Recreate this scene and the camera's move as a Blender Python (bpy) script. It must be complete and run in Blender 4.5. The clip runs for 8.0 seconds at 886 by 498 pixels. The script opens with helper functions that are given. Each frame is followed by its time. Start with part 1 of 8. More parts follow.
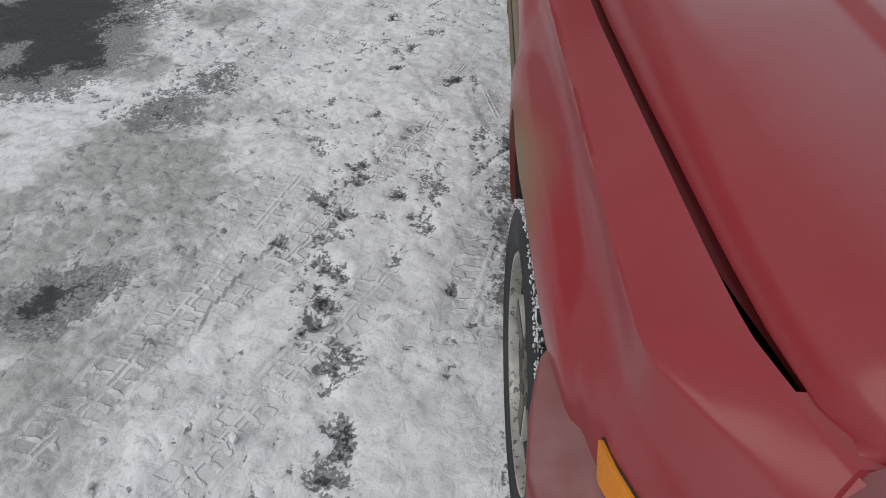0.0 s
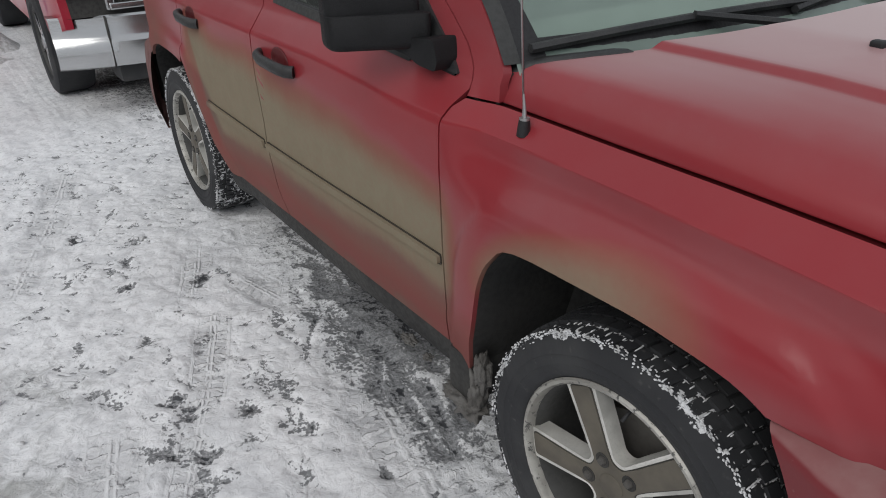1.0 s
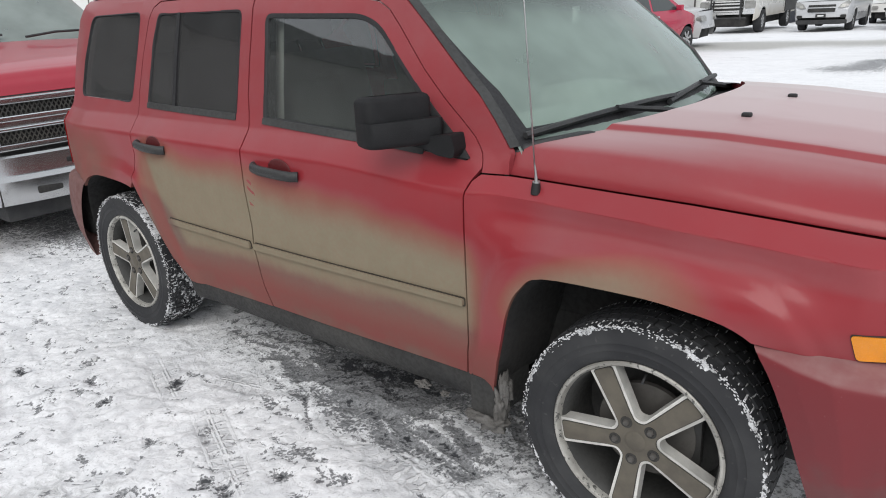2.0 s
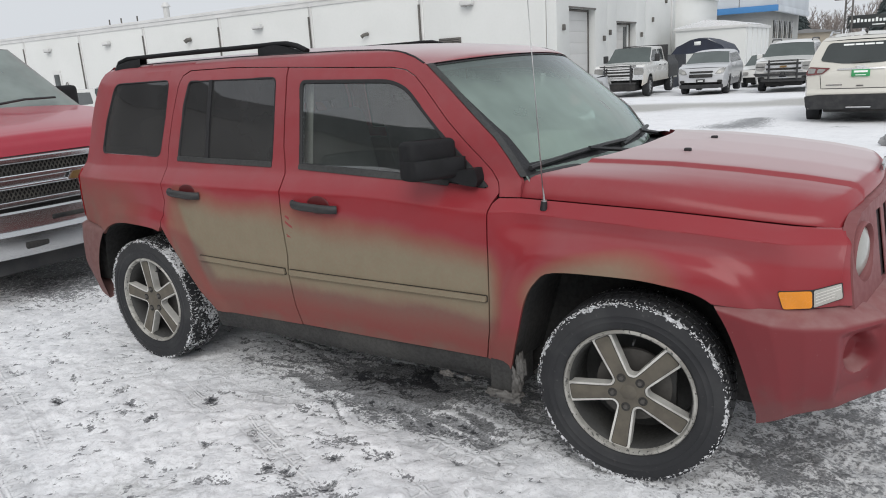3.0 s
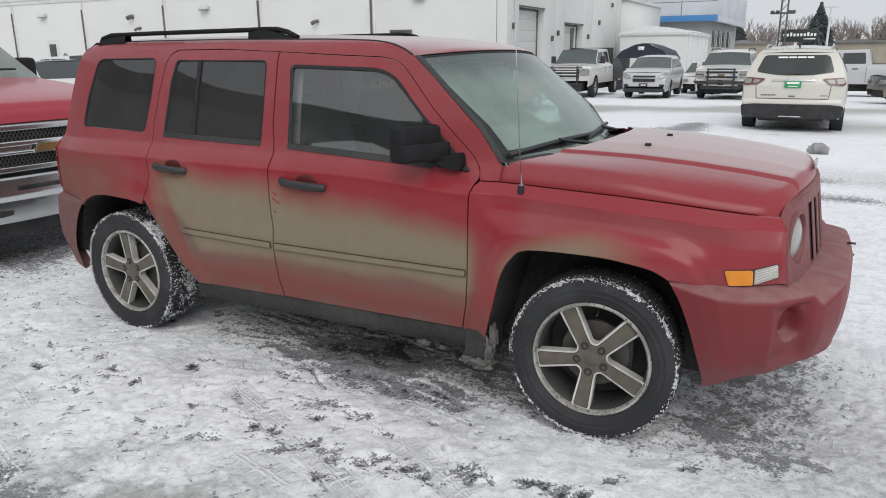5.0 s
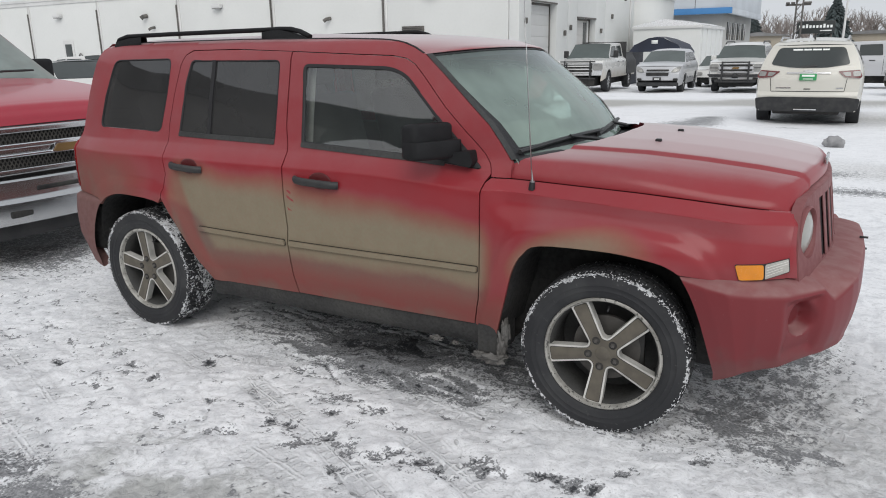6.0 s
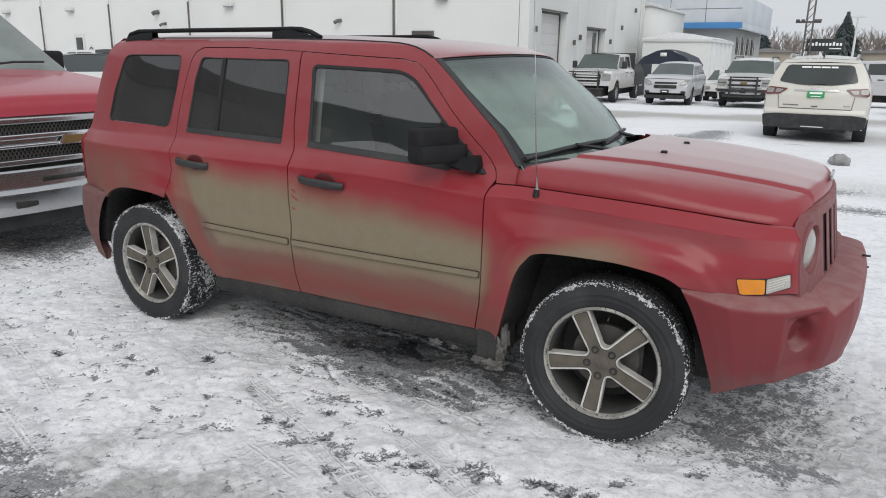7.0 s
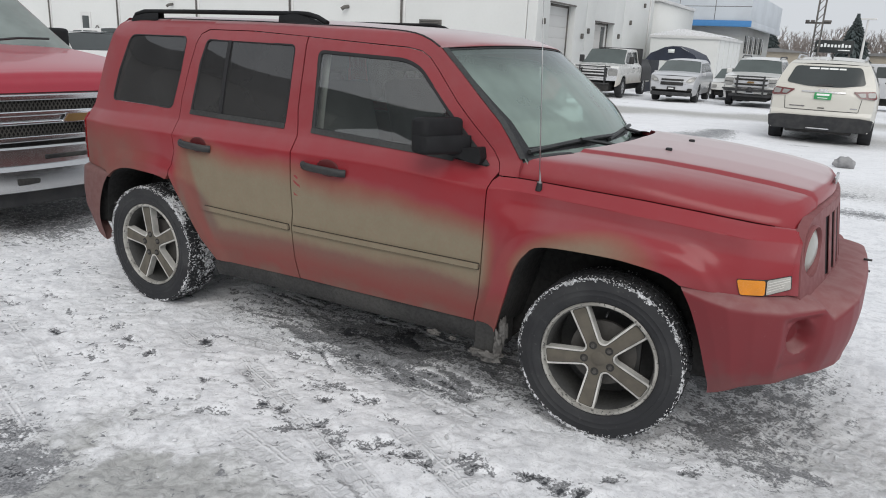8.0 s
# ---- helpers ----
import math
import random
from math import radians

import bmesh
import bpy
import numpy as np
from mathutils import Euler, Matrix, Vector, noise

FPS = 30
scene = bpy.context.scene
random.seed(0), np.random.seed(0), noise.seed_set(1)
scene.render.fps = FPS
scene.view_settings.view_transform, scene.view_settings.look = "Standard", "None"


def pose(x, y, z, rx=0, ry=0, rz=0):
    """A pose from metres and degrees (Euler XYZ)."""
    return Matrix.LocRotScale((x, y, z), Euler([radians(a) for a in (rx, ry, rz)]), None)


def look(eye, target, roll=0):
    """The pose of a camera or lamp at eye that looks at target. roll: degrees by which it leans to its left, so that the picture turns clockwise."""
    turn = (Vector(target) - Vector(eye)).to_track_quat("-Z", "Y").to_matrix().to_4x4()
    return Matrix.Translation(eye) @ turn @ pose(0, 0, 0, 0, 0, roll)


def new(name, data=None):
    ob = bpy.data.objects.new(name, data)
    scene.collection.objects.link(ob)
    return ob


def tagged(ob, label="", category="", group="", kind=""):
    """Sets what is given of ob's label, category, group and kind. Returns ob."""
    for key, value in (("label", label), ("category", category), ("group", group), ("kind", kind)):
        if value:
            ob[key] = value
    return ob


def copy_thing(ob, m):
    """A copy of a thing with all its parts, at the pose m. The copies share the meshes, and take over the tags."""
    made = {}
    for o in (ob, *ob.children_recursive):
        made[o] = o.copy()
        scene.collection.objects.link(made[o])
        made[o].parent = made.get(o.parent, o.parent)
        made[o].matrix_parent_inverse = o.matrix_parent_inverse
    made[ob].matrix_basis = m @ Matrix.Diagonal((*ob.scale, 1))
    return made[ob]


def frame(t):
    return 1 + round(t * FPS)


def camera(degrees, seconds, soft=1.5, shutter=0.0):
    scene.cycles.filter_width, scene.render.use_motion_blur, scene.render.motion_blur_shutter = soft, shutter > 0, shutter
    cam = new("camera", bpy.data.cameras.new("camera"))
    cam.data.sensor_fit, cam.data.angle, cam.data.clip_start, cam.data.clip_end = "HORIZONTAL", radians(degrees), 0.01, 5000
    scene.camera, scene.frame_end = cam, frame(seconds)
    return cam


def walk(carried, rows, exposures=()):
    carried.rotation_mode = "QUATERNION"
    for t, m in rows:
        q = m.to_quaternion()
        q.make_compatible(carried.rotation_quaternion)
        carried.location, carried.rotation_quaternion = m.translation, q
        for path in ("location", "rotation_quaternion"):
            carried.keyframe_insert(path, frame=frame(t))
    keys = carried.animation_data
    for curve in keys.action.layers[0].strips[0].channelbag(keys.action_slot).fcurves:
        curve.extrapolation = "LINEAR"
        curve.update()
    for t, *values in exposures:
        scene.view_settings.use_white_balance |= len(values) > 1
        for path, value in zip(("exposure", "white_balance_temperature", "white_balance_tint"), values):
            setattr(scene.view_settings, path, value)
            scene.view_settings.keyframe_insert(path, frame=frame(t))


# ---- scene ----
cam = camera(63.0, 8.0, soft=1.0)
PATH = [
    (0, (2.268, -0.923, 1.405), (0.719, -1.047, 0.146), -1.0),
    (0.1, (2.22, -0.983, 1.369), (0.665, -0.977, 0.111), -1.5),
    (0.2, (2.178, -1.056, 1.373), (0.593, -0.876, 0.167), -1.0),
    (0.3, (2.13, -1.114, 1.365), (0.502, -0.862, 0.229), -3.9),
    (0.5, (2.064, -1.256, 1.386), (0.467, -0.787, 0.276), -4.8),
    (0.7, (2.009, -1.398, 1.407), (0.436, -0.706, 0.384), -2.7),
    (1, (2.012, -1.672, 1.417), (0.534, -0.696, 0.489), -2.0),
    (1.1, (2.021, -1.728, 1.422), (0.536, -0.779, 0.476), -4.0),
    (1.2, (2.022, -1.819, 1.414), (0.558, -0.842, 0.464), -3.1),
    (1.3, (2.02, -1.89, 1.419), (0.618, -0.837, 0.457), -2.0),
    (1.4, (2.009, -1.948, 1.42), (0.628, -0.846, 0.483), -3.1),
    (1.5, (1.996, -2.018, 1.427), (0.633, -0.811, 0.598), -4.1),
    (1.6, (1.976, -2.086, 1.431), (0.68, -0.774, 0.656), -3.2),
    (1.7, (1.967, -2.158, 1.433), (0.698, -0.795, 0.706), -3.8),
    (1.8, (1.977, -2.242, 1.443), (0.736, -0.842, 0.734), -2.7),
    (2, (2.034, -2.389, 1.462), (0.792, -0.961, 0.816), -3.2),
    (2.2, (2.093, -2.553, 1.483), (0.881, -1.099, 0.837), -4.1),
    (3.3, (2.074, -3.281, 1.489), (1.074, -1.611, 1.028), -3.4),
    (3.5, (2.075, -3.362, 1.497), (1.108, -1.677, 1.024), -3.7),
    (4, (2.068, -3.425, 1.498), (1.127, -1.728, 1.01), -2.9),
    (4.5, (2.062, -3.424, 1.488), (1.157, -1.715, 0.977), -0.3),
    (6, (2.086, -3.451, 1.501), (1.135, -1.773, 0.974), -1.0),
    (6.5, (2.092, -3.463, 1.501), (1.117, -1.788, 1.006), 0.7),
    (7, (2.089, -3.458, 1.499), (1.13, -1.779, 0.985), 0.9),
    (7.5, (2.084, -3.45, 1.5), (1.127, -1.776, 0.97), 1.8),
    (8, (2.085, -3.451, 1.499), (1.129, -1.779, 0.959), 2.7),
]
walk(cam, [(t, look(eye, target, roll)) for t, eye, target, roll in PATH], exposures=[(0, -0.44), (0.5, -0.50), (1.0, -0.34), (1.5, -0.06), (2.0, 0.19), (2.2, 0.15), (3.3, -0.03), (8.0, -0.08)])

# ---- overcast winter daylight ----
world = bpy.data.worlds.new("overcast_sky")
scene.world = world
world.use_nodes = True
wn, wl = world.node_tree.nodes, world.node_tree.links
sky = wn.new("ShaderNodeTexSky")
sky.sky_type, sky.sun_disc = "NISHITA", False
sky.sun_elevation, sky.sun_rotation = radians(32), radians(200)
sky.air_density, sky.dust_density, sky.ozone_density = 1.0, 6.0, 1.0
dim = wn.new("ShaderNodeMixRGB")
dim.blend_type = "MULTIPLY"
dim.inputs[0].default_value = 1.0
dim.inputs[2].default_value = (0.10, 0.10, 0.10, 1)
cloud = wn.new("ShaderNodeMixRGB")
cloud.inputs[0].default_value = 0.93
cloud.inputs[2].default_value = (0.78, 0.815, 0.862, 1)
wl.new(sky.outputs[0], dim.inputs[1])
wl.new(dim.outputs[0], cloud.inputs[1])
wl.new(cloud.outputs[0], wn["Background"].inputs[0])
wn["Background"].inputs[1].default_value = 0.93

sun_data = bpy.data.lights.new("sun", "SUN")
sun_data.energy, sun_data.angle, sun_data.color = 1.35, radians(40), (1.0, 0.97, 0.93)
sun = new("sun", sun_data)
sun.matrix_world = pose(0, 0, 30, 48, 0, 32)

# ---- materials ----
class Nodes:
    """A small shorthand for node graphs."""

    def __init__(self, name):
        self.m = bpy.data.materials.new(name)
        self.m.use_nodes = True
        self.t = self.m.node_tree
        self.b = self.t.nodes["Principled BSDF"]
        self.out = self.t.nodes["Material Output"]
        self.co = self.t.nodes.new("ShaderNodeTexCoord").outputs["Object"]
        self.xyz = None

    def put(self, socket, value):
        if isinstance(value, bpy.types.NodeSocket):
            self.t.links.new(value, socket)
        elif isinstance(value, tuple) and len(value) == 3 and socket.type == "RGBA":
            socket.default_value = (*value, 1)
        else:
            socket.default_value = value

    def axis(self, i):
        if self.xyz is None:
            n = self.t.nodes.new("ShaderNodeSeparateXYZ")
            self.t.links.new(self.co, n.inputs[0])
            self.xyz = n.outputs
        return self.xyz[i]

    def math(self, op, a, b=0.0, c=0.0):
        n = self.t.nodes.new("ShaderNodeMath")
        n.operation = op
        for s, v in zip(n.inputs, (a, b, c)):
            self.put(s, v)
        return n.outputs[0]

    def mul(self, *v):
        r = v[0]
        for w in v[1:]:
            r = self.math("MULTIPLY", r, w)
        return r

    def add(self, a, b):
        return self.math("ADD", a, b)

    def sub(self, a, b):
        return self.math("SUBTRACT", a, b)

    def most(self, *v):
        r = v[0]
        for w in v[1:]:
            r = self.math("MAXIMUM", r, w)
        return r

    def step(self, v, lo, hi, a=0.0, b=1.0):
        """A smooth step of v from a at lo to b at hi."""
        n = self.t.nodes.new("ShaderNodeMapRange")
        n.interpolation_type = "SMOOTHSTEP"
        for s, w in zip(n.inputs, (v, lo, hi, a, b)):
            self.put(s, w)
        return n.outputs[0]

    def scaled(self, x, y, z):
        n = self.t.nodes.new("ShaderNodeMapping")
        self.t.links.new(self.co, n.inputs[0])
        n.inputs["Scale"].default_value = (x, y, z)
        return n.outputs[0]

    def noise(self, scale, detail=4.0, rough=0.55, at=None, distort=0.0):
        n = self.t.nodes.new("ShaderNodeTexNoise")
        self.t.links.new(at or self.co, n.inputs["Vector"])
        n.inputs["Scale"].default_value, n.inputs["Detail"].default_value = scale, detail
        n.inputs["Roughness"].default_value, n.inputs["Distortion"].default_value = rough, distort
        return n.outputs[0]

    def mix(self, f, a, b, how="MIX"):
        n = self.t.nodes.new("ShaderNodeMixRGB")
        n.blend_type = how
        self.put(n.inputs[0], f), self.put(n.inputs[1], a), self.put(n.inputs[2], b)
        return n.outputs[0]

    def bump(self, height, strength=0.2, distance=0.01):
        n = self.t.nodes.new("ShaderNodeBump")
        self.put(n.inputs["Height"], height)
        n.inputs["Strength"].default_value, n.inputs["Distance"].default_value = strength, distance
        self.t.links.new(n.outputs[0], self.b.inputs["Normal"])

    def set(self, **kw):
        for k, v in kw.items():
            self.put(self.b.inputs[k.replace("_", " ")], v)
        return self


def plain(name, colour, rough=0.5, metal=0.0, vary=0.25, scale=8.0, bump=0.1, coat=0.0, second=None):
    """Colour with two scales of variation, uneven gloss and a fine relief."""
    n = Nodes(name)
    big, fine = n.noise(scale * 0.25, 3), n.noise(scale * 6, 4)
    second = second or tuple(c * (1 - vary) for c in colour)
    col = n.mix(n.step(big, 0.35, 0.7), colour, second)
    col = n.mix(n.step(fine, 0.45, 0.8, 0, vary * 0.8), col, tuple(c * 0.6 for c in colour))
    n.set(Base_Color=col, Roughness=n.step(fine, 0.3, 0.7, rough * 0.85, min(1, rough * 1.15)), Metallic=metal)
    n.set(Coat_Weight=coat, Coat_Roughness=0.1)
    if bump:
        n.bump(fine, bump, 0.004)
    return n.m


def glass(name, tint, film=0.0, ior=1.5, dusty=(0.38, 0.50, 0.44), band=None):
    """A thin pane: clear or tinted, with a Fresnel reflection and a pale film, part dust, part painted sky haze; band
    gives the heights of a shade band in the glass, where the film thins.
    """
    n = Nodes(name)
    t = n.t
    clear, gloss = t.nodes.new("ShaderNodeBsdfTransparent"), t.nodes.new("ShaderNodeBsdfGlossy")
    clear.inputs[0].default_value = (*tint, 1)
    gloss.inputs[0].default_value = (0.95, 0.97, 1.0, 1)
    gloss.inputs["Roughness"].default_value = 0.02
    fres = t.nodes.new("ShaderNodeFresnel")
    fres.inputs[0].default_value = ior
    a = t.nodes.new("ShaderNodeMixShader")
    t.links.new(fres.outputs[0], a.inputs[0])
    t.links.new(clear.outputs[0], a.inputs[1])
    t.links.new(gloss.outputs[0], a.inputs[2])
    dust = t.nodes.new("ShaderNodeBsdfDiffuse")
    dust.inputs[0].default_value = (*dusty, 1)
    b = t.nodes.new("ShaderNodeMixShader")
    cover = n.step(n.noise(3, 3), 0.3, 0.7, film * 0.85, film * 1.15)
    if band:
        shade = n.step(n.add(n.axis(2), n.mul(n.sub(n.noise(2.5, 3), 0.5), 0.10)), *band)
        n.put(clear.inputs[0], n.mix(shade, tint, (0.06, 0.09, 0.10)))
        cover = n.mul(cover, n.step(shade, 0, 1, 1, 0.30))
    t.links.new(cover, b.inputs[0])
    t.links.new(a.outputs[0], b.inputs[1])
    t.links.new(dust.outputs[0], b.inputs[2])
    t.links.new(b.outputs[0], n.out.inputs[0])
    return n.m


def red_paint():
    """Red clear-coated paint of the near car under a film of road dust, thick and tan on the doors and over the front wheel."""
    n = Nodes("dusty_red_paint")
    x, z = n.axis(0), n.axis(2)
    wob = n.mul(n.sub(n.noise(2.2, 4), 0.5), 0.14)
    fine = n.noise(60, 4)
    zt = n.add(z, wob)
    top = n.sub(0.875, n.mul(x, 0.085))
    over = n.sub(zt, top)
    door = n.mul(n.step(x, -1.10, -0.97), n.step(x, 0.77, 0.87, 1, 0.22), n.step(x, 0.92, 1.02, 1, 0), n.step(over, -0.10, 0.09, 1, 0), n.step(zt, 0.36, 0.62, 0.42, 1))
    # streaks of bare paint at the rear edge of the rear door
    bare = n.step(n.add(n.math("ABSOLUTE", n.sub(n.add(x, n.mul(z, 0.35)), -0.69)), n.mul(wob, 0.3)), 0.02, 0.10)
    bare = n.most(bare, n.step(x, -0.74, -0.60))
    door = n.mul(door, n.step(bare, 0, 1, 0.62, 1))
    ax, az = n.sub(x, 1.3175), n.sub(z, 0.335)
    d = n.math("SQRT", n.add(n.mul(ax, ax, 0.85), n.mul(az, az)))
    arch = n.mul(n.step(n.add(d, n.mul(wob, 0.4)), 0.44, 0.56, 1, 0), n.step(x, 0.82, 1.0), n.step(x, 1.25, 1.62, 1, 0), n.step(z, 0.50, 0.72))
    rear = n.mul(n.step(x, -1.02, -1.50), n.step(zt, 1.13, 0.84), n.step(n.noise(6, 4), 0.3, 0.7, 0.55, 0.75))
    low = n.mul(n.step(zt, 0.62, 0.42), n.step(x, 1.8, 1.2, 0.35, 1.0), n.step(n.noise(4, 5), 0.3, 0.7, 0.42, 0.66))
    bx = n.sub(x, -1.3175)
    db = n.math("SQRT", n.add(n.mul(bx, bx, 0.85), n.mul(az, az)))
    low = n.most(low, n.mul(n.step(zt, 0.50, 0.36), n.step(x, 0.95, 0.6), n.step(n.noise(7, 5), 0.3, 0.7, 0.55, 0.85)))
    rear = n.most(rear, n.mul(n.step(n.add(db, n.mul(wob, 0.4)), 0.44, 0.66, 1, 0), n.step(x, -1.3, -1.1), n.step(zt, 0.86, 0.66), 0.62))
    film = n.mul(n.step(n.noise(9, 6), 0.3, 0.8, 0.06, 0.095), n.step(z, 0.97, 1.06, 1.0, 2.6), n.step(x, 0.2, -0.9, 1.0, 1.3))
    # red finger marks wiped into the dust behind the front door's edge
    wipe = n.mul(n.step(n.math("ABSOLUTE", n.sub(x, -0.195)), 0.014, 0.026, 1, 0), n.step(n.math("ABSOLUTE", n.sub(z, 0.835)), 0.045, 0.055, 1, 0), n.step(n.math("SINE", n.mul(n.add(z, n.mul(x, 0.6)), 210.0)), 0.0, 0.5), n.step(n.noise(35, 2), 0.42, 0.52))
    door = n.mul(door, n.step(wipe, 0, 1, 1, 0.25))
    # dry dust on the upward faces of hood, roof and shoulders, with pale sky sheen painted in
    up = n.t.nodes.new("ShaderNodeSeparateXYZ")
    n.t.links.new(n.t.nodes.new("ShaderNodeNewGeometry").outputs["Normal"], up.inputs[0])
    dust_and_sky = n.mul(n.most(n.step(up.outputs[2], 0.72, 0.99), n.step(up.outputs[2], 0.15, 0.60, 0, 0.30)), n.step(n.noise(5, 5), 0.3, 0.7, 0.20, 0.28), n.step(z, 0.90, 0.96, 0.3, 1))
    film = n.most(film, dust_and_sky)
    # thin dirt film on the front fender's side, also painting in the dark reflection below its crease
    below = n.sub(z, n.sub(1.0234, n.mul(x, 0.0714)))
    side_on = n.mul(n.step(below, -0.008, 0.003, 1, 0), n.step(x, 0.92, 1.10), n.step(n.noise(3.5, 5), 0.3, 0.7, 0.7, 1.1))
    plateau = n.mul(n.step(below, -0.050, -0.085), n.step(zt, 0.70, 0.79), n.step(x, 1.25, 1.45))
    crease_tone = n.mul(side_on, n.step(plateau, 0, 1, 0.24, 0.07))
    film = n.most(film, crease_tone)
    mask = n.math("MINIMUM", n.most(n.mul(door, 0.97), n.mul(arch, 0.85), rear, low, film), 1.0)
    mask = n.mul(mask, n.step(fine, 0.25, 0.75, 0.95, 1.03))
    paint = n.mix(n.step(n.noise(1.4, 3), 0.3, 0.7), (0.290, 0.0165, 0.0245), (0.262, 0.0145, 0.0220))
    dust = n.mix(n.noise(14, 5), (0.225, 0.195, 0.138), (0.265, 0.232, 0.168))
    # greyer road film behind the rear wheel and along the sills
    dust = n.mix(n.step(n.most(rear, n.mul(low, 1.2)), 0.05, 0.3), dust, (0.185, 0.136, 0.112))
    dust = n.mix(n.step(n.sub(crease_tone, n.mul(arch, 0.8)), 0.05, 0.25), dust, (0.105, 0.050, 0.052))
    dust = n.mix(n.step(n.most(door, arch, n.mul(low, 1.2), rear), 0.10, 0.40, 1, 0), dust, (0.27, 0.200, 0.208))
    n.set(Base_Color=n.mix(mask, paint, dust), Roughness=n.step(mask, 0.0, 0.8, 0.42, 0.92), Coat_Weight=n.step(mask, 0.10, 0.6, 0.46, 0.0), Coat_Roughness=0.19, Sheen_Weight=n.step(dust_and_sky, 0.06, 0.22, 0.0, 1.0), Sheen_Roughness=0.43, Specular_IOR_Level=n.step(mask, 0, 1, 0.16, 0.10))
    n.bump(n.add(n.mul(fine, 0.15), n.noise(1.2, 2)), 0.03, 0.01)
    return n.m


def vehicle_paint(name, colour, dirt=(0.34, 0.30, 0.24), amount=0.5, top=0.8, rough=0.25):
    """Body paint with winter dirt rising from the sills."""
    n = Nodes(name)
    z = n.add(n.axis(2), n.mul(n.sub(n.noise(2.5, 5), 0.5), 0.5))
    mask = n.math("MAXIMUM", n.step(z, top, 0.35, 0.0, amount), n.step(n.noise(7, 5), 0.45, 0.8, 0.02, amount * 0.25))
    n.set(Base_Color=n.mix(mask, colour, dirt), Roughness=n.step(mask, 0, 0.6, rough, 0.8), Coat_Weight=n.step(mask, 0, 0.4, 0.35, 0))
    n.bump(n.noise(40, 3), 0.03, 0.004)
    return n.m


def tyre_rubber():
    """Rubber with flakes of snow where the attribute "snow" is high: at the shoulder and in the grooves."""
    n = Nodes("worn_tyre_rubber")
    fine, big, flake = n.noise(45, 5), n.noise(5, 4), n.noise(75, 5, 0.6)
    col = n.mix(n.step(big, 0.4, 0.75), (0.020, 0.021, 0.024), (0.040, 0.041, 0.043))
    col = n.mix(n.step(fine, 0.62, 0.8, 0, 0.35), col, (0.2, 0.19, 0.18))
    at = n.t.nodes.new("ShaderNodeAttribute")
    at.attribute_name = "snow"
    patch = n.step(n.noise(9, 4), 0.35, 0.65, -0.12, 0.13)
    white = n.step(n.add(n.add(flake, patch), n.mul(n.sub(at.outputs["Fac"], 1.0), 0.45)), 0.47, 0.53)
    col = n.mix(white, col, n.mix(n.noise(160, 3), (0.80, 0.81, 0.83), (0.55, 0.56, 0.57)))
    n.set(Base_Color=col, Roughness=0.75)
    n.bump(n.add(fine, n.mul(white, 1.0)), 0.35, 0.005)
    return n.m


def snow_lump():
    n = Nodes("packed_snow")
    f = n.noise(30, 6)
    n.set(Base_Color=n.mix(n.step(f, 0.35, 0.75), (0.80, 0.81, 0.83), (0.45, 0.45, 0.45)), Roughness=0.7, Subsurface_Weight=0.0)
    n.bump(f, 0.6, 0.01)
    return n.m


def wheel_face():
    n = Nodes("dusty_alloy_face")
    f, g = n.noise(18, 6), n.noise(90, 3)
    col = n.mix(n.step(f, 0.3, 0.7), (0.140, 0.124, 0.098), (0.100, 0.089, 0.072))
    col = n.mix(n.step(g, 0.6, 0.8, 0, 0.5), col, (0.14, 0.13, 0.11))
    n.set(Base_Color=col, Roughness=0.6, Metallic=0.1)
    n.bump(g, 0.15, 0.002)
    return n.m


def chipped_lip():
    """Bright machined alloy with dark chips and salt stains."""
    n = Nodes("chipped_alloy_lip")
    f = n.noise(70, 5, 0.65)
    col = n.mix(n.step(n.noise(12, 4), 0.35, 0.65), (0.50, 0.49, 0.455), (0.30, 0.29, 0.265))
    col = n.mix(n.step(f, 0.56, 0.62), col, (0.10, 0.10, 0.095))
    n.set(Base_Color=col, Roughness=0.45, Metallic=0.3)
    n.bump(f, 0.3, 0.002)
    return n.m



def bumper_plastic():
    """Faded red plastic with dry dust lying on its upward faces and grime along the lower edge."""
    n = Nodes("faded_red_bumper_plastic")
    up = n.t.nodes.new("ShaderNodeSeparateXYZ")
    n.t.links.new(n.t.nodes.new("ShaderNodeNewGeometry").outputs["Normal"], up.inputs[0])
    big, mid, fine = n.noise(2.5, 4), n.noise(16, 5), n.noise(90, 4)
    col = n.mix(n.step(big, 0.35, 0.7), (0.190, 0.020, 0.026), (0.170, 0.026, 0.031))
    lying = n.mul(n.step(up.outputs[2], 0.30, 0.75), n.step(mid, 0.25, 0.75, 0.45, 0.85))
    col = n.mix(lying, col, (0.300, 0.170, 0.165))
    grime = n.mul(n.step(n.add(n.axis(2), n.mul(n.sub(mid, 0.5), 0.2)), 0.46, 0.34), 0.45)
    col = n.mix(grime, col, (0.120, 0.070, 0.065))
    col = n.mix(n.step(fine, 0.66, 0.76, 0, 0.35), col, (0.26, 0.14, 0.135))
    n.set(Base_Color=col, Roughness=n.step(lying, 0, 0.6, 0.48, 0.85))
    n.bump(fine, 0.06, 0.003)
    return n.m


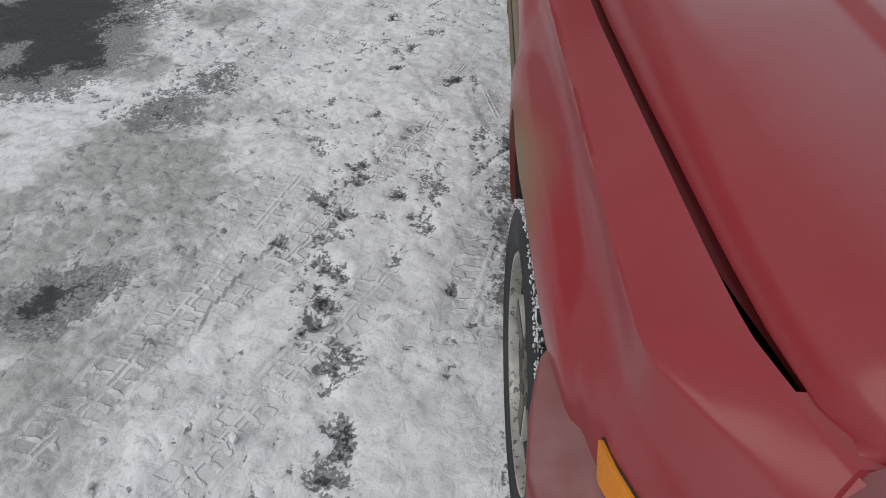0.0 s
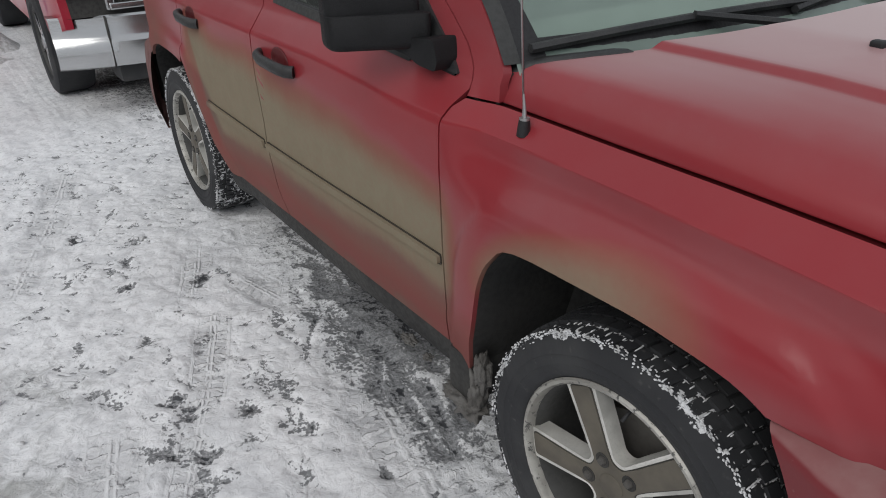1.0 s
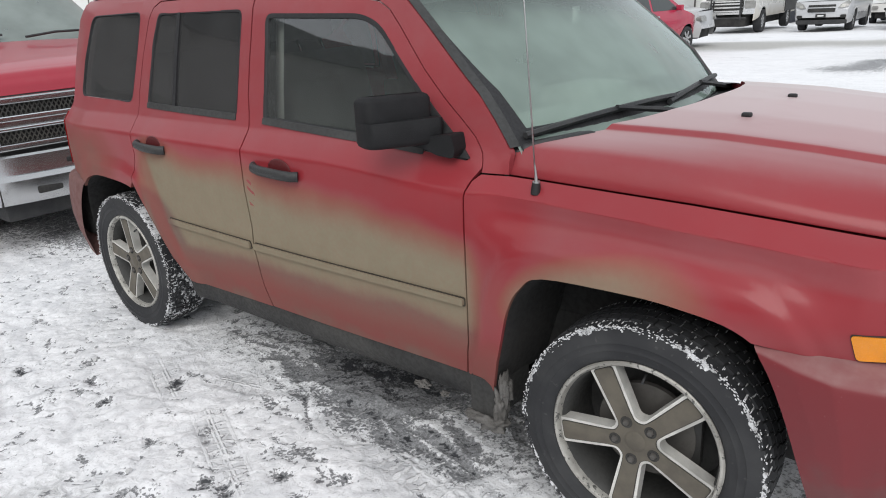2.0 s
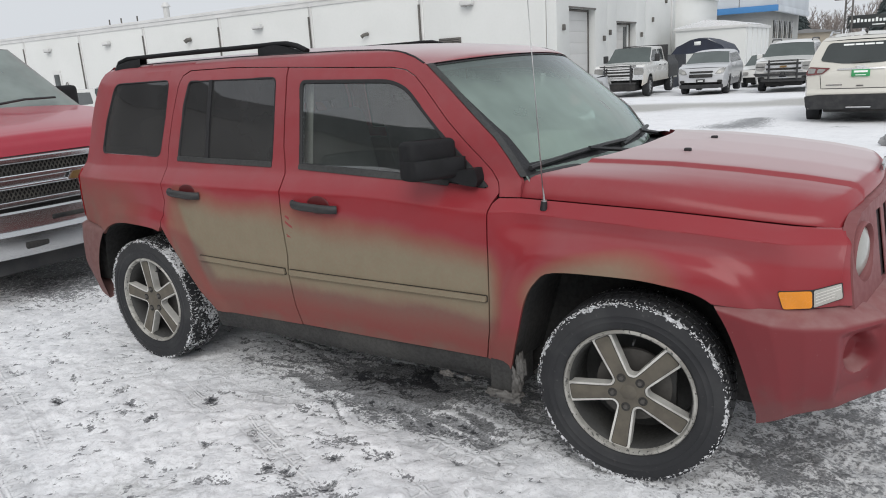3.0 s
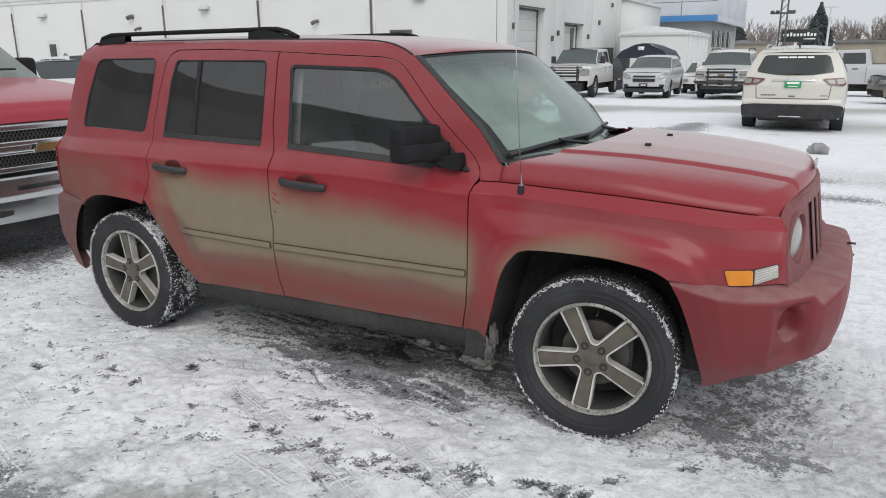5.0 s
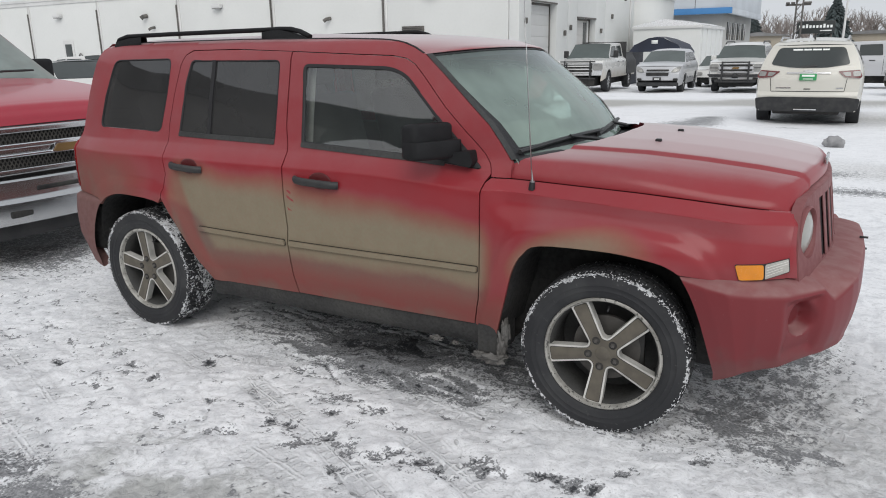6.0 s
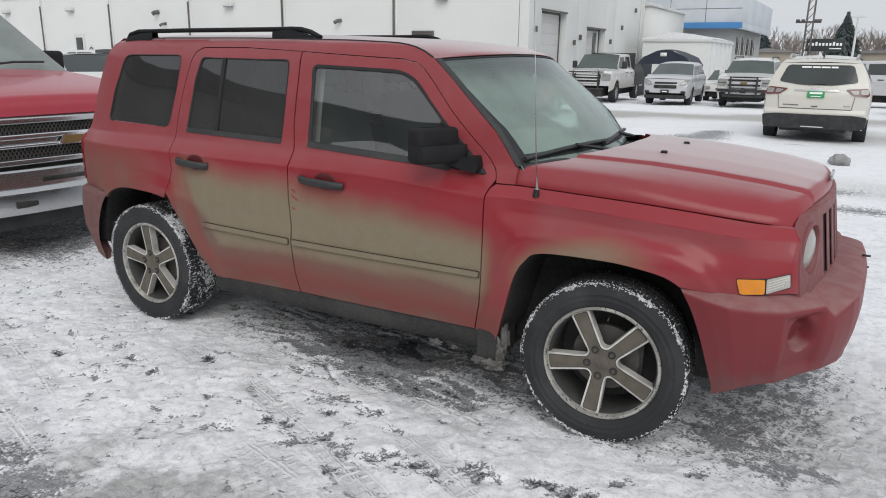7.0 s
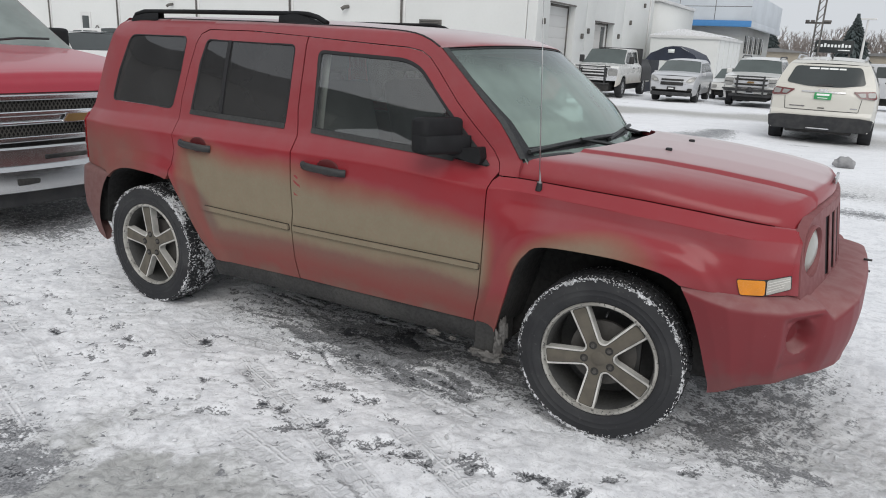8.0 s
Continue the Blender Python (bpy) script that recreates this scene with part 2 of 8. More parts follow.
M = {}
M["red"] = red_paint()
M["silver_edge"] = plain("machined_alloy_edge", (0.74, 0.73, 0.69), 0.42, 0.25, 0.4, 30, 0.1)
M["alloy"] = wheel_face()
M["barrel"] = plain("dark_wheel_barrel", (0.07, 0.07, 0.068), 0.6, 0.3, 0.4, 14)
M["rubber"] = tyre_rubber()
M["snow_lump"] = snow_lump()
M["black"] = plain("black_textured_plastic", (0.022, 0.023, 0.025), 0.55, 0, 0.3, 30, 0.25, second=(0.04, 0.04, 0.04))
M["mirror_black"] = plain("grained_black_plastic", (0.017, 0.0175, 0.019), 0.62, 0, 0.2, 60, 0.35)
M["mirror_black"].node_tree.nodes["Principled BSDF"].inputs["Specular IOR Level"].default_value = 0.2
M["grey_plastic"] = plain("dusty_grey_plastic", (0.085, 0.083, 0.078), 0.75, 0, 0.5, 12, 0.2, second=(0.15, 0.14, 0.125))
M["sill"] = plain("grimy_sill_plastic", (0.028, 0.028, 0.028), 0.85, 0, 0.4, 12, 0.3, second=(0.056, 0.055, 0.052))
M["slush"] = plain("grey_frozen_slush", (0.085, 0.080, 0.074), 0.85, 0, 0.3, 40, 0.6, second=(0.15, 0.145, 0.138))
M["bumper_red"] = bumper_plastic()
M["bumper_dusty"] = plain("dusty_brown_red_plastic", (0.155, 0.072, 0.068), 0.75, 0, 0.25, 5, 0.08, second=(0.17, 0.095, 0.085))
M["fascia_dusty"] = plain("dusty_red_front_plastic", (0.225, 0.085, 0.086), 0.65, 0, 0.12, 5, 0.05, second=(0.190, 0.055, 0.058))
M["headlamp"] = plain("dusty_headlight_lens", (0.40, 0.40, 0.37), 0.35, 0.1, 0.15, 8, 0.05, 0.5)
M["signal_clear"] = plain("clear_signal_lens", (0.50, 0.49, 0.455), 0.3, 0.1, 0.2, 30, 0.1, 0.6)
M["signal_rib"] = plain("lens_ribs", (0.72, 0.71, 0.67), 0.3, 0, 0.1, 30, 0.0, 0.6)
M["slot_black"] = plain("dark_slot_plastic", (0.030, 0.018, 0.020), 0.8, 0, 0.3, 10)
M["trim_grey"] = plain("dark_grey_trim", (0.045, 0.046, 0.046), 0.7, 0, 0.3, 12)
M["rail_black"] = plain("satin_black_rail", (0.014, 0.0145, 0.016), 0.7, 0, 0.2, 30, 0.1)
M["rail_black"].node_tree.nodes["Principled BSDF"].inputs["Specular IOR Level"].default_value = 0.2
M["rusty_disc"] = plain("rusty_brake_disc", (0.125, 0.118, 0.110), 0.6, 0.3, 0.4, 12)
# body red darkened to stand for the shade in cups and gaps
M["red_shaded"] = plain("red_paint_recess_shade", (0.095, 0.008, 0.010), 0.5, 0, 0.2, 20)
M["chipped"] = chipped_lip()
M["well"] = plain("dirty_wheel_well", (0.020, 0.020, 0.020), 0.9, 0, 0.5, 9, 0.3, second=(0.052, 0.050, 0.047))
# dark brown outline of the side mouldings, painted as their shadow line
M["shadow_gap"] = plain("brown_shadow_line", (0.052, 0.043, 0.032), 0.9, 0, 0.4, 20)
M["seal"] = plain("rubber_seal", (0.016, 0.016, 0.018), 0.6, 0, 0.2, 20)
M["glass"] = glass("clear_car_glass", (0.72, 0.81, 0.78), 0.065, 2.05, (0.40, 0.43, 0.42))
# the windshield's pale film is dust plus sky haze painted over the pane
M["shield"] = glass("dusty_hazed_windshield", (0.62, 0.79, 0.71), 0.35, 1.6, (0.48, 0.62, 0.55), (1.31, 1.51))
M["truck_shield"] = glass("clear_windshield", (0.60, 0.72, 0.67), 0.30, 1.6, (0.62, 0.72, 0.67))
M["farshield"] = plain("pale_car_windshield", (0.085, 0.105, 0.10), 0.1, 0, 0.3, 2, 0.0)
M["smoked"] = plain("smoked_lamp_lens", (0.13, 0.018, 0.022), 0.2, 0, 0.3, 20, 0.1, 0.6)
M["spoke_groove"] = plain("dark_groove", (0.06, 0.058, 0.052), 0.7)
M["tint"] = glass("privacy_glass", (0.055, 0.053, 0.053), 0.085, 1.65, (0.40, 0.40, 0.40))
M["amber"] = plain("amber_lens", (0.85, 0.30, 0.015), 0.25, 0, 0.15, 40, 0.1, 0.6)
M["lens"] = plain("clear_lamp_lens", (0.27, 0.27, 0.26), 0.3, 0.1, 0.25, 30, 0.15, 0.8)
M["tail"] = plain("red_lamp_lens", (0.30, 0.012, 0.014), 0.2, 0, 0.2, 30, 0.1, 0.8)
M["chrome"] = plain("salted_chrome", (0.72, 0.73, 0.74), 0.14, 0.95, 0.06, 3, 0.0)
M["dull_chrome"] = plain("dirty_chrome", (0.56, 0.565, 0.57), 0.22, 0.95, 0.05, 2, 0.0)
M["steel"] = plain("brushed_steel", (0.5, 0.5, 0.5), 0.4, 0.9, 0.2, 30)
M["gold"] = plain("gold_badge", (0.30, 0.19, 0.08), 0.35, 0.7, 0.2, 20)
M["cloth"] = plain("grey_seat_cloth", (0.11, 0.113, 0.11), 0.9, 0, 0.3, 25, 0.3)
M["dash"] = plain("grey_dash_plastic", (0.30, 0.31, 0.29), 0.7, 0, 0.2, 20, 0.15)
M["liner"] = plain("pale_headliner", (0.42, 0.42, 0.40), 0.95, 0, 0.1, 20)
M["paper"] = plain("white_paper", (0.75, 0.75, 0.73), 0.8, 0, 0.1, 10)
M["truck_red"] = vehicle_paint("glossy_truck_red", (0.36, 0.010, 0.032), amount=0.25, top=0.6, rough=0.30)
M["white_paint"] = vehicle_paint("white_car_paint", (0.72, 0.72, 0.70), amount=0.16, top=0.75)
M["cream_paint"] = vehicle_paint("pearl_white_paint", (0.62, 0.605, 0.55), amount=0.15, top=0.8)
M["silver_paint"] = vehicle_paint("silver_car_paint", (0.50, 0.51, 0.53), amount=0.18, top=0.7)
M["fiat_red"] = vehicle_paint("small_car_red", (0.42, 0.02, 0.06), amount=0.25, top=0.7)
M["dirty_white"] = vehicle_paint("dirty_white_paint", (0.72, 0.72, 0.70), (0.46, 0.41, 0.33), 0.7, 1.15)
M["dark_paint"] = vehicle_paint("dark_grey_paint", (0.06, 0.065, 0.07), amount=0.5, top=0.8)
M["farglass"] = plain("dark_car_window", (0.05, 0.058, 0.058), 0.08, 0, 0.2, 3, 0.0)
M["plate_green"] = plain("green_plate", (0.03, 0.30, 0.10), 0.5, 0, 0.15, 20)
M["plate_white"] = plain("pale_plate", (0.62, 0.64, 0.66), 0.5, 0, 0.2, 20)
M["ink_white"] = plain("white_lettering", (0.85, 0.87, 0.85), 0.5, 0, 0.05, 20, 0.0)
M["blue_bin"] = plain("blue_plastic", (0.02, 0.06, 0.28), 0.45, 0, 0.2, 10)

# ---- building tools ----
def part(name, bm, material, parent=None, label="", smooth=True):
    """Links a bmesh as one mesh object, under a thing or a part."""
    me = bpy.data.meshes.new(name)
    bm.to_mesh(me)
    bm.free()
    for p in me.polygons:
        p.use_smooth = smooth
    me.materials.append(material)
    ob = new(name, me)
    ob.parent = parent
    return tagged(ob, label)


def thing(name, label, category, m=None, group="", kind=""):
    ob = new(name)
    ob.empty_display_size = 0.2
    if m is not None:
        ob.matrix_world = m
    return tagged(ob, label, category, group, kind)


def lerp(table, v):
    return float(np.interp(v, [a for a, b in table], [b for a, b in table]))


def sstep(lo, hi, v):
    u = min(1.0, max(0.0, (v - lo) / (hi - lo)))
    return u * u * (3 - 2 * u)


def sharpen(bm, degrees=35):
    """Marks hard edges, so that smooth shading stops at them."""
    bm.normal_update()
    for e in bm.edges:
        if len(e.link_faces) == 2 and e.calc_face_angle(0) > radians(degrees):
            e.smooth = False
        elif len(e.link_faces) != 2:
            e.smooth = False
    return bm


def rounded(pts, radii, n=5):
    """A closed outline with rounded corners."""
    out = []
    k = len(pts)
    for i in range(k):
        p, a, b = Vector(pts[i]), Vector(pts[i - 1]), Vector(pts[(i + 1) % k])
        r = radii[i] if isinstance(radii, (list, tuple)) else radii
        u, v = a - p, b - p
        if r <= 0 or u.length < 1e-6 or v.length < 1e-6:
            out.append(tuple(p))
            continue
        r = min(r, 0.48 * u.length, 0.48 * v.length)
        s, e = p + u.normalized() * r, p + v.normalized() * r
        for j in range(n + 1):
            w = j / n
            q = s * (1 - w) ** 2 + p * (2 * w * (1 - w)) + e * w * w
            out.append(tuple(q))
    return out


def cut(poly, axis, at, keep_low):
    """The piece of a polygon on one side of a line."""
    out = []
    for i, p in enumerate(poly):
        q = poly[i - 1]
        pin, qin = (p[axis] <= at) == keep_low, (q[axis] <= at) == keep_low
        if pin != qin:
            w = (at - q[axis]) / (p[axis] - q[axis])
            r = [q[0] + w * (p[0] - q[0]), q[1] + w * (p[1] - q[1])]
            r[axis] = at
            out.append(tuple(r))
        if pin:
            out.append(p)
    return out


def area(poly):
    return 0.5 * sum(a[0] * b[1] - b[0] * a[1] for a, b in zip(poly, poly[1:] + poly[:1]))


def tidy(poly):
    """Drops doubled points and spikes of no width."""
    poly = list(poly)
    again = True
    while again and len(poly) >= 3:
        again = False
        for i in range(len(poly)):
            a, p, b = poly[i - 1], poly[i], poly[(i + 1) % len(poly)]
            ux, uy, vx, vy = a[0] - p[0], a[1] - p[1], b[0] - p[0], b[1] - p[1]
            lu, lv = math.hypot(ux, uy), math.hypot(vx, vy)
            if lu < 2e-5 or lv < 2e-5 or (abs(ux * vy - uy * vx) < 1e-4 * lu * lv and ux * vx + uy * vy > 0):
                del poly[i]
                again = True
                break
    return poly


def panel_bm(outlines, place, step=0.05, depth=None, bm=None, lines=None):
    """Flat outlines laid as a fine net over a curved surface; place(u, v) gives the point, depth the inward flange at the rim."""
    bm = bm or bmesh.new()
    for poly in outlines:
        if area(poly) < 0:
            poly = poly[::-1]
        start = set(bm.faces)
        us, vs = [p[0] for p in poly], [p[1] for p in poly]
        nu, nv = max(1, math.ceil((max(us) - min(us)) / step)), max(1, math.ceil((max(vs) - min(vs)) / step))
        marks = [min(vs)] + [v for v in lines if min(vs) + 1e-4 < v < max(vs) - 1e-4] + [max(vs)] if lines else [min(vs) + (max(vs) - min(vs)) * j / nv for j in range(nv + 1)]
        nv = len(marks) - 1
        cache = {}
        for i in range(nu):
            lo, hi = min(us) + (max(us) - min(us)) * i / nu, min(us) + (max(us) - min(us)) * (i + 1) / nu
            col = cut(cut(poly, 0, lo, False) if i else poly, 0, hi, True) if i < nu - 1 else (cut(poly, 0, lo, False) if i else poly)
            if len(col) < 3:
                continue
            for j in range(nv):
                a, b = marks[j], marks[j + 1]
                cell = cut(col, 1, a, False) if j else col
                if j < nv - 1 and len(cell) >= 3:
                    cell = cut(cell, 1, b, True)
                cell = tidy(cell)
                if len(cell) < 3 or abs(area(cell)) < 1e-7:
                    continue
                vv = []
                for p in cell:
                    key = (round(p[0] + 1.3e-5, 4), round(p[1] + 1.3e-5, 4))
                    if key not in cache:
                        cache[key] = bm.verts.new(place(*key))
                    if cache[key] not in vv:
                        vv.append(cache[key])
                if len(vv) >= 3:
                    try:
                        bm.faces.new(vv)
                    except ValueError:
                        pass
        if depth is not None:
            fresh = [f for f in bm.faces if f not in start]
            rim = [e for e in {e for f in fresh for e in f.edges} if len(e.link_faces) == 1]
            got = bmesh.ops.extrude_edge_only(bm, edges=rim)["geom"]
            for v in got:
                if isinstance(v, bmesh.types.BMVert):
                    v.co += Vector(depth(v.co) if callable(depth) else depth)
    bmesh.ops.recalc_face_normals(bm, faces=bm.faces[:])
    return sharpen(bm, 40)


def net(rows, bm=None, closed=False):
    """A surface through rows of points."""
    bm = bm or bmesh.new()
    grid = [[bm.verts.new(p) for p in r] for r in rows]
    for a, b in zip(grid, grid[1:]):
        k = len(a)
        for i in range(k if closed else k - 1):
            bm.faces.new((a[i], a[(i + 1) % k], b[(i + 1) % k], b[i]))
    bmesh.ops.recalc_face_normals(bm, faces=bm.faces[:])
    return bm


def box(lo, hi, bevel=0.0, seg=2, bm=None, m=None):
    """A box between two corners with rounded edges."""
    mine = bmesh.new()
    bmesh.ops.create_cube(mine, size=1.0)
    for v in mine.verts:
        v.co = Vector([l + (c + 0.5) * (h - l) for l, h, c in zip(lo, hi, v.co)])
    if bevel:
        bmesh.ops.bevel(mine, geom=mine.edges[:], offset=bevel, segments=seg, affect="EDGES", profile=0.6)
    if m is not None:
        mine.transform(m)
    sharpen(mine, 50)
    if bm is None:
        return mine
    me = bpy.data.meshes.new("t")
    mine.to_mesh(me)
    mine.free()
    bm.from_mesh(me)
    bpy.data.meshes.remove(me)
    return bm


def revolve(profile, n=48, axis="y", centre=(0, 0, 0), bm=None):
    """Turns (radius, along) pairs about an axis."""
    rows = []
    c = Vector(centre)
    for k in range(n):
        a = 2 * math.pi * k / n
        row = []
        for r, h in profile:
            if axis == "y":
                row.append(c + Vector((r * math.cos(a), h, r * math.sin(a))))
            elif axis == "x":
                row.append(c + Vector((h, r * math.cos(a), r * math.sin(a))))
            else:
                row.append(c + Vector((r * math.cos(a), r * math.sin(a), h)))
        rows.append(row)
    rows.append(rows[0])
    bm = net(rows, bm)
    bmesh.ops.remove_doubles(bm, verts=bm.verts[:], dist=1e-5)
    bmesh.ops.recalc_face_normals(bm, faces=bm.faces[:])
    return sharpen(bm, 40)


def tube(path, radius, n=8, bm=None, taper=None, squash=(1, 1)):
    """A round bar along a path of points, closed at both ends."""
    bm = bm or bmesh.new()
    pts = [Vector(p) for p in path]
    rings = []
    for i, p in enumerate(pts):
        d = (pts[min(i + 1, len(pts) - 1)] - pts[max(i - 1, 0)]).normalized()
        up = Vector((0, 0, 1)) if abs(d.z) < 0.9 else Vector((1, 0, 0))
        s = d.cross(up).normalized()
        u = s.cross(d)
        r = radius if taper is None else radius * (1 + (taper - 1) * i / max(1, len(pts) - 1))
        rings.append([bm.verts.new(p + r * (squash[0] * s * math.cos(2 * math.pi * k / n) + squash[1] * u * math.sin(2 * math.pi * k / n))) for k in range(n)])
    for a, b in zip(rings, rings[1:]):
        for k in range(n):
            bm.faces.new((a[k], a[(k + 1) % n], b[(k + 1) % n], b[k]))
    bm.faces.new(rings[0][::-1]), bm.faces.new(rings[-1])
    bmesh.ops.recalc_face_normals(bm, faces=bm.faces[:])
    return sharpen(bm, 50)


def slab(outline, place, thick, bm=None):
    """An outline as a plate: place(u, v, w) with w from 0 to thick."""
    bm = bm or bmesh.new()
    a, b = [bm.verts.new(place(u, v, 0)) for u, v in outline], [bm.verts.new(place(u, v, thick)) for u, v in outline]
    k = len(outline)
    bm.faces.new(a[::-1]), bm.faces.new(b)
    for i in range(k):
        bm.faces.new((a[i], a[(i + 1) % k], b[(i + 1) % k], b[i]))
    bmesh.ops.recalc_face_normals(bm, faces=bm.faces[:])
    return sharpen(bm, 30)

# ---- the near car: a boxy red sport utility ----
AXLES = (1.3175, -1.3175)
WHEEL_R = 0.338
SIDE = [(0.30, 0.825), (0.36, 0.840), (0.45, 0.862), (0.63, 0.878), (0.85, 0.884), (0.95, 0.882), (0.984, 0.880), (0.992, 0.877), (1.0, 0.870), (1.042, 0.836), (1.05, 0.829), (1.06, 0.821), (1.10, 0.806), (1.30, 0.757), (1.48, 0.705), (1.54, 0.672), (1.58, 0.615)]
CREASE = [(0.80, 0.854), (0.90, 0.846), (1.0, 0.836), (1.2, 0.819), (1.4, 0.804), (1.6, 0.789), (1.68, 0.783), (1.74, 0.778), (1.80, 0.771), (1.86, 0.752), (1.94, 0.712)]
CREASE_DROP = [(0.80, 0.040), (1.0, 0.045), (1.4, 0.051), (1.8, 0.044), (1.94, 0.036)]
SWELL = [(0.80, 0.022), (1.0, 0.038), (1.2, 0.052), (1.3, 0.054), (1.43, 0.050), (1.51, 0.046), (1.58, 0.041), (1.64, 0.034), (1.75, 0.019), (1.94, 0.004)]
BULGE = [(-0.66, -0.012), (-0.50, 0.030), (-0.33, 0.046), (-0.17, 0.046), (-0.14, 0.043), (-0.105, 0.030), (-0.075, 0.010), (-0.055, 0.000), (-0.035, -0.003), (0.0, 0.0)]
HOOD_W = [(0.82, 0.785), (0.90, 0.781), (1.0, 0.773), (1.2, 0.756), (1.4, 0.733), (1.6, 0.705), (1.7, 0.690), (1.8, 0.672), (1.9, 0.645), (1.96, 0.620)]
SHUT = [(0.77, 1.007), (0.82, 1.005), (0.90, 1.002), (1.0, 0.997), (1.2, 0.986), (1.4, 0.974), (1.6, 0.957), (1.8, 0.938), (1.94, 0.926)]
ARCH_F = [(0.868, 0.351), (0.910, 0.497), (0.947, 0.637), (0.990, 0.712), (1.062, 0.757), (1.297, 0.763), (1.448, 0.748), (1.553, 0.722), (1.622, 0.662), (1.685, 0.523), (1.735, 0.330)]
ARCH_R = [(-1.700, 0.330), (-1.690, 0.514), (-1.622, 0.690), (-1.490, 0.760), (-1.312, 0.765), (-1.125, 0.743), (-1.045, 0.675), (-0.915, 0.488), (-0.800, 0.349)]


def smooth_line(pts, n=4):
    """A Catmull-Rom curve through an open line."""
    ext = [pts[0]] + list(pts) + [pts[-1]]
    out = []
    for a, b, c, d in zip(ext, ext[1:], ext[2:], ext[3:]):
        for k in range(n):
            t = k / n
            out.append(tuple(0.5 * (2 * q + (r - p) * t + (2 * p - 5 * q + 4 * r - w) * t * t + (3 * q - p - 3 * r + w) * t ** 3) for p, q, r, w in zip(a, b, c, d)))
    return out + [pts[-1]]


ARCH_F, ARCH_R = smooth_line(ARCH_F), smooth_line(ARCH_R)


def near(poly, x, z):
    best = 9.0
    for (ax, az), (bx, bz) in zip(poly, poly[1:]):
        dx, dz = bx - ax, bz - az
        w = min(1, max(0, ((x - ax) * dx + (z - az) * dz) / (dx * dx + dz * dz)))
        best = min(best, math.hypot(x - ax - w * dx, z - az - w * dz))
    return best


def half(x, z):
    """Half the width of the near car at a place along it and a height."""
    fwd = sstep(0.15, 0.80, x) * (1 - sstep(1.06, 1.20, z))
    w = lerp(SIDE, z + 0.032 * fwd * sstep(0.80, 0.98, z)) - 0.010 * sstep(0.0, 0.8, x) - 0.014 * sstep(-0.7, -1.2, x)
    w -= 0.018 * sstep(0.55, 0.84, x) * sstep(0.975, 1.02, z) * (1 - sstep(1.10, 1.25, z))
    s = sstep(0.80, 0.92, x)
    if s > 0:
        top = lerp(SHUT, x)
        s *= 1 - sstep(top + 0.004, top + 0.03, z)
        dz = lerp(CREASE_DROP, x)
        zc, wc, we = top - dz, lerp(CREASE, x), lerp(HOOD_W, x) + 0.006
        if z <= zc:
            f = wc + lerp(BULGE, z - zc) / 0.046 * lerp(SWELL, x)
        else:
            f = wc + (we - wc) * min(1.2, (z - zc) / dz) ** 0.9
        soft = sstep(1.75, 1.92, x)
        if soft > 0 and z > 0.79:
            # the crease dies out in a rounded front corner
            low = wc + lerp(BULGE, 0.79 - zc) / 0.046 * lerp(SWELL, x)
            t = min(1.1, (z - 0.79) / (top - 0.79))
            f += (we + (low - we) * (1 - t ** 2.6) - f) * soft
        f -= 0.012 * sstep(1.76, 1.93, x) * sstep(0.78, 0.88, z)
        w = w * (1 - s) + f * s
    if x < -1.50:
        w -= 0.50 * (-1.50 - x) ** 2
    if z < 0.98:
        away = near(ARCH_F, x, z)
        w += 0.011 * (1 - sstep(0.082, 0.106, away))
        w += 0.005 * (1 - sstep(0.120, 0.156, away)) * sstep(1.30, 1.62, x) * sstep(0.66, 0.74, z)
        w += 0.015 * (1 - sstep(0.065, 0.092, near(ARCH_R, x, z)))
    return w


def ring(outer, inner, at):
    """Two outlines that together fill outer without inner, parted at u = at."""
    done = []
    for low in (True, False):
        o, i = [cut(p if area(p) > 0 else p[::-1], 0, at, low) for p in (outer, inner)]

        def opened(p):
            on = [k for k, q in enumerate(p) if abs(q[0] - at) < 1e-9]
            top, bottom = max(on, key=lambda k: p[k][1]), min(on, key=lambda k: p[k][1])
            first = top if low else bottom
            r = p[first:] + p[:first]
            stop = [k for k, q in enumerate(r) if abs(q[0] - at) < 1e-9 and k > 0][-1]
            return r[:stop + 1]
        done.append(opened(o) + opened(i)[::-1])
    return done


SHOULDER_ROWS = list(np.arange(0.24, 0.96, 0.028)) + list(np.arange(0.962, 1.07, 0.006)) + list(np.arange(1.085, 1.62, 0.028))


def body_panel(name, outlines, side, parent, material, out=0.0, depth=0.022, label="", step=0.045, lines=None):
    bm = panel_bm(outlines, lambda u, v: (u, side * (half(u, v) + out), v), step, depth if callable(depth) else (0, -side * depth, 0), lines=lines)
    return part(name, bm, material, parent, label)


def inset(poly, d):
    """An outline moved inwards by d."""
    if area(poly) < 0:
        poly = poly[::-1]
    out = []
    k = len(poly)
    for i in range(k):
        a, p, b = Vector(poly[i - 1]), Vector(poly[i]), Vector(poly[(i + 1) % k])
        u, v = (p - a).normalized(), (b - p).normalized()
        n = Vector((-u.y - v.y, u.x + v.x))
        n = n.normalized() if n.length > 1e-6 else Vector((-u.y, u.x))
        c = max(0.5, n.dot(Vector((-u.y, u.x))))
        out.append(tuple(p + n * d / c))
    return out


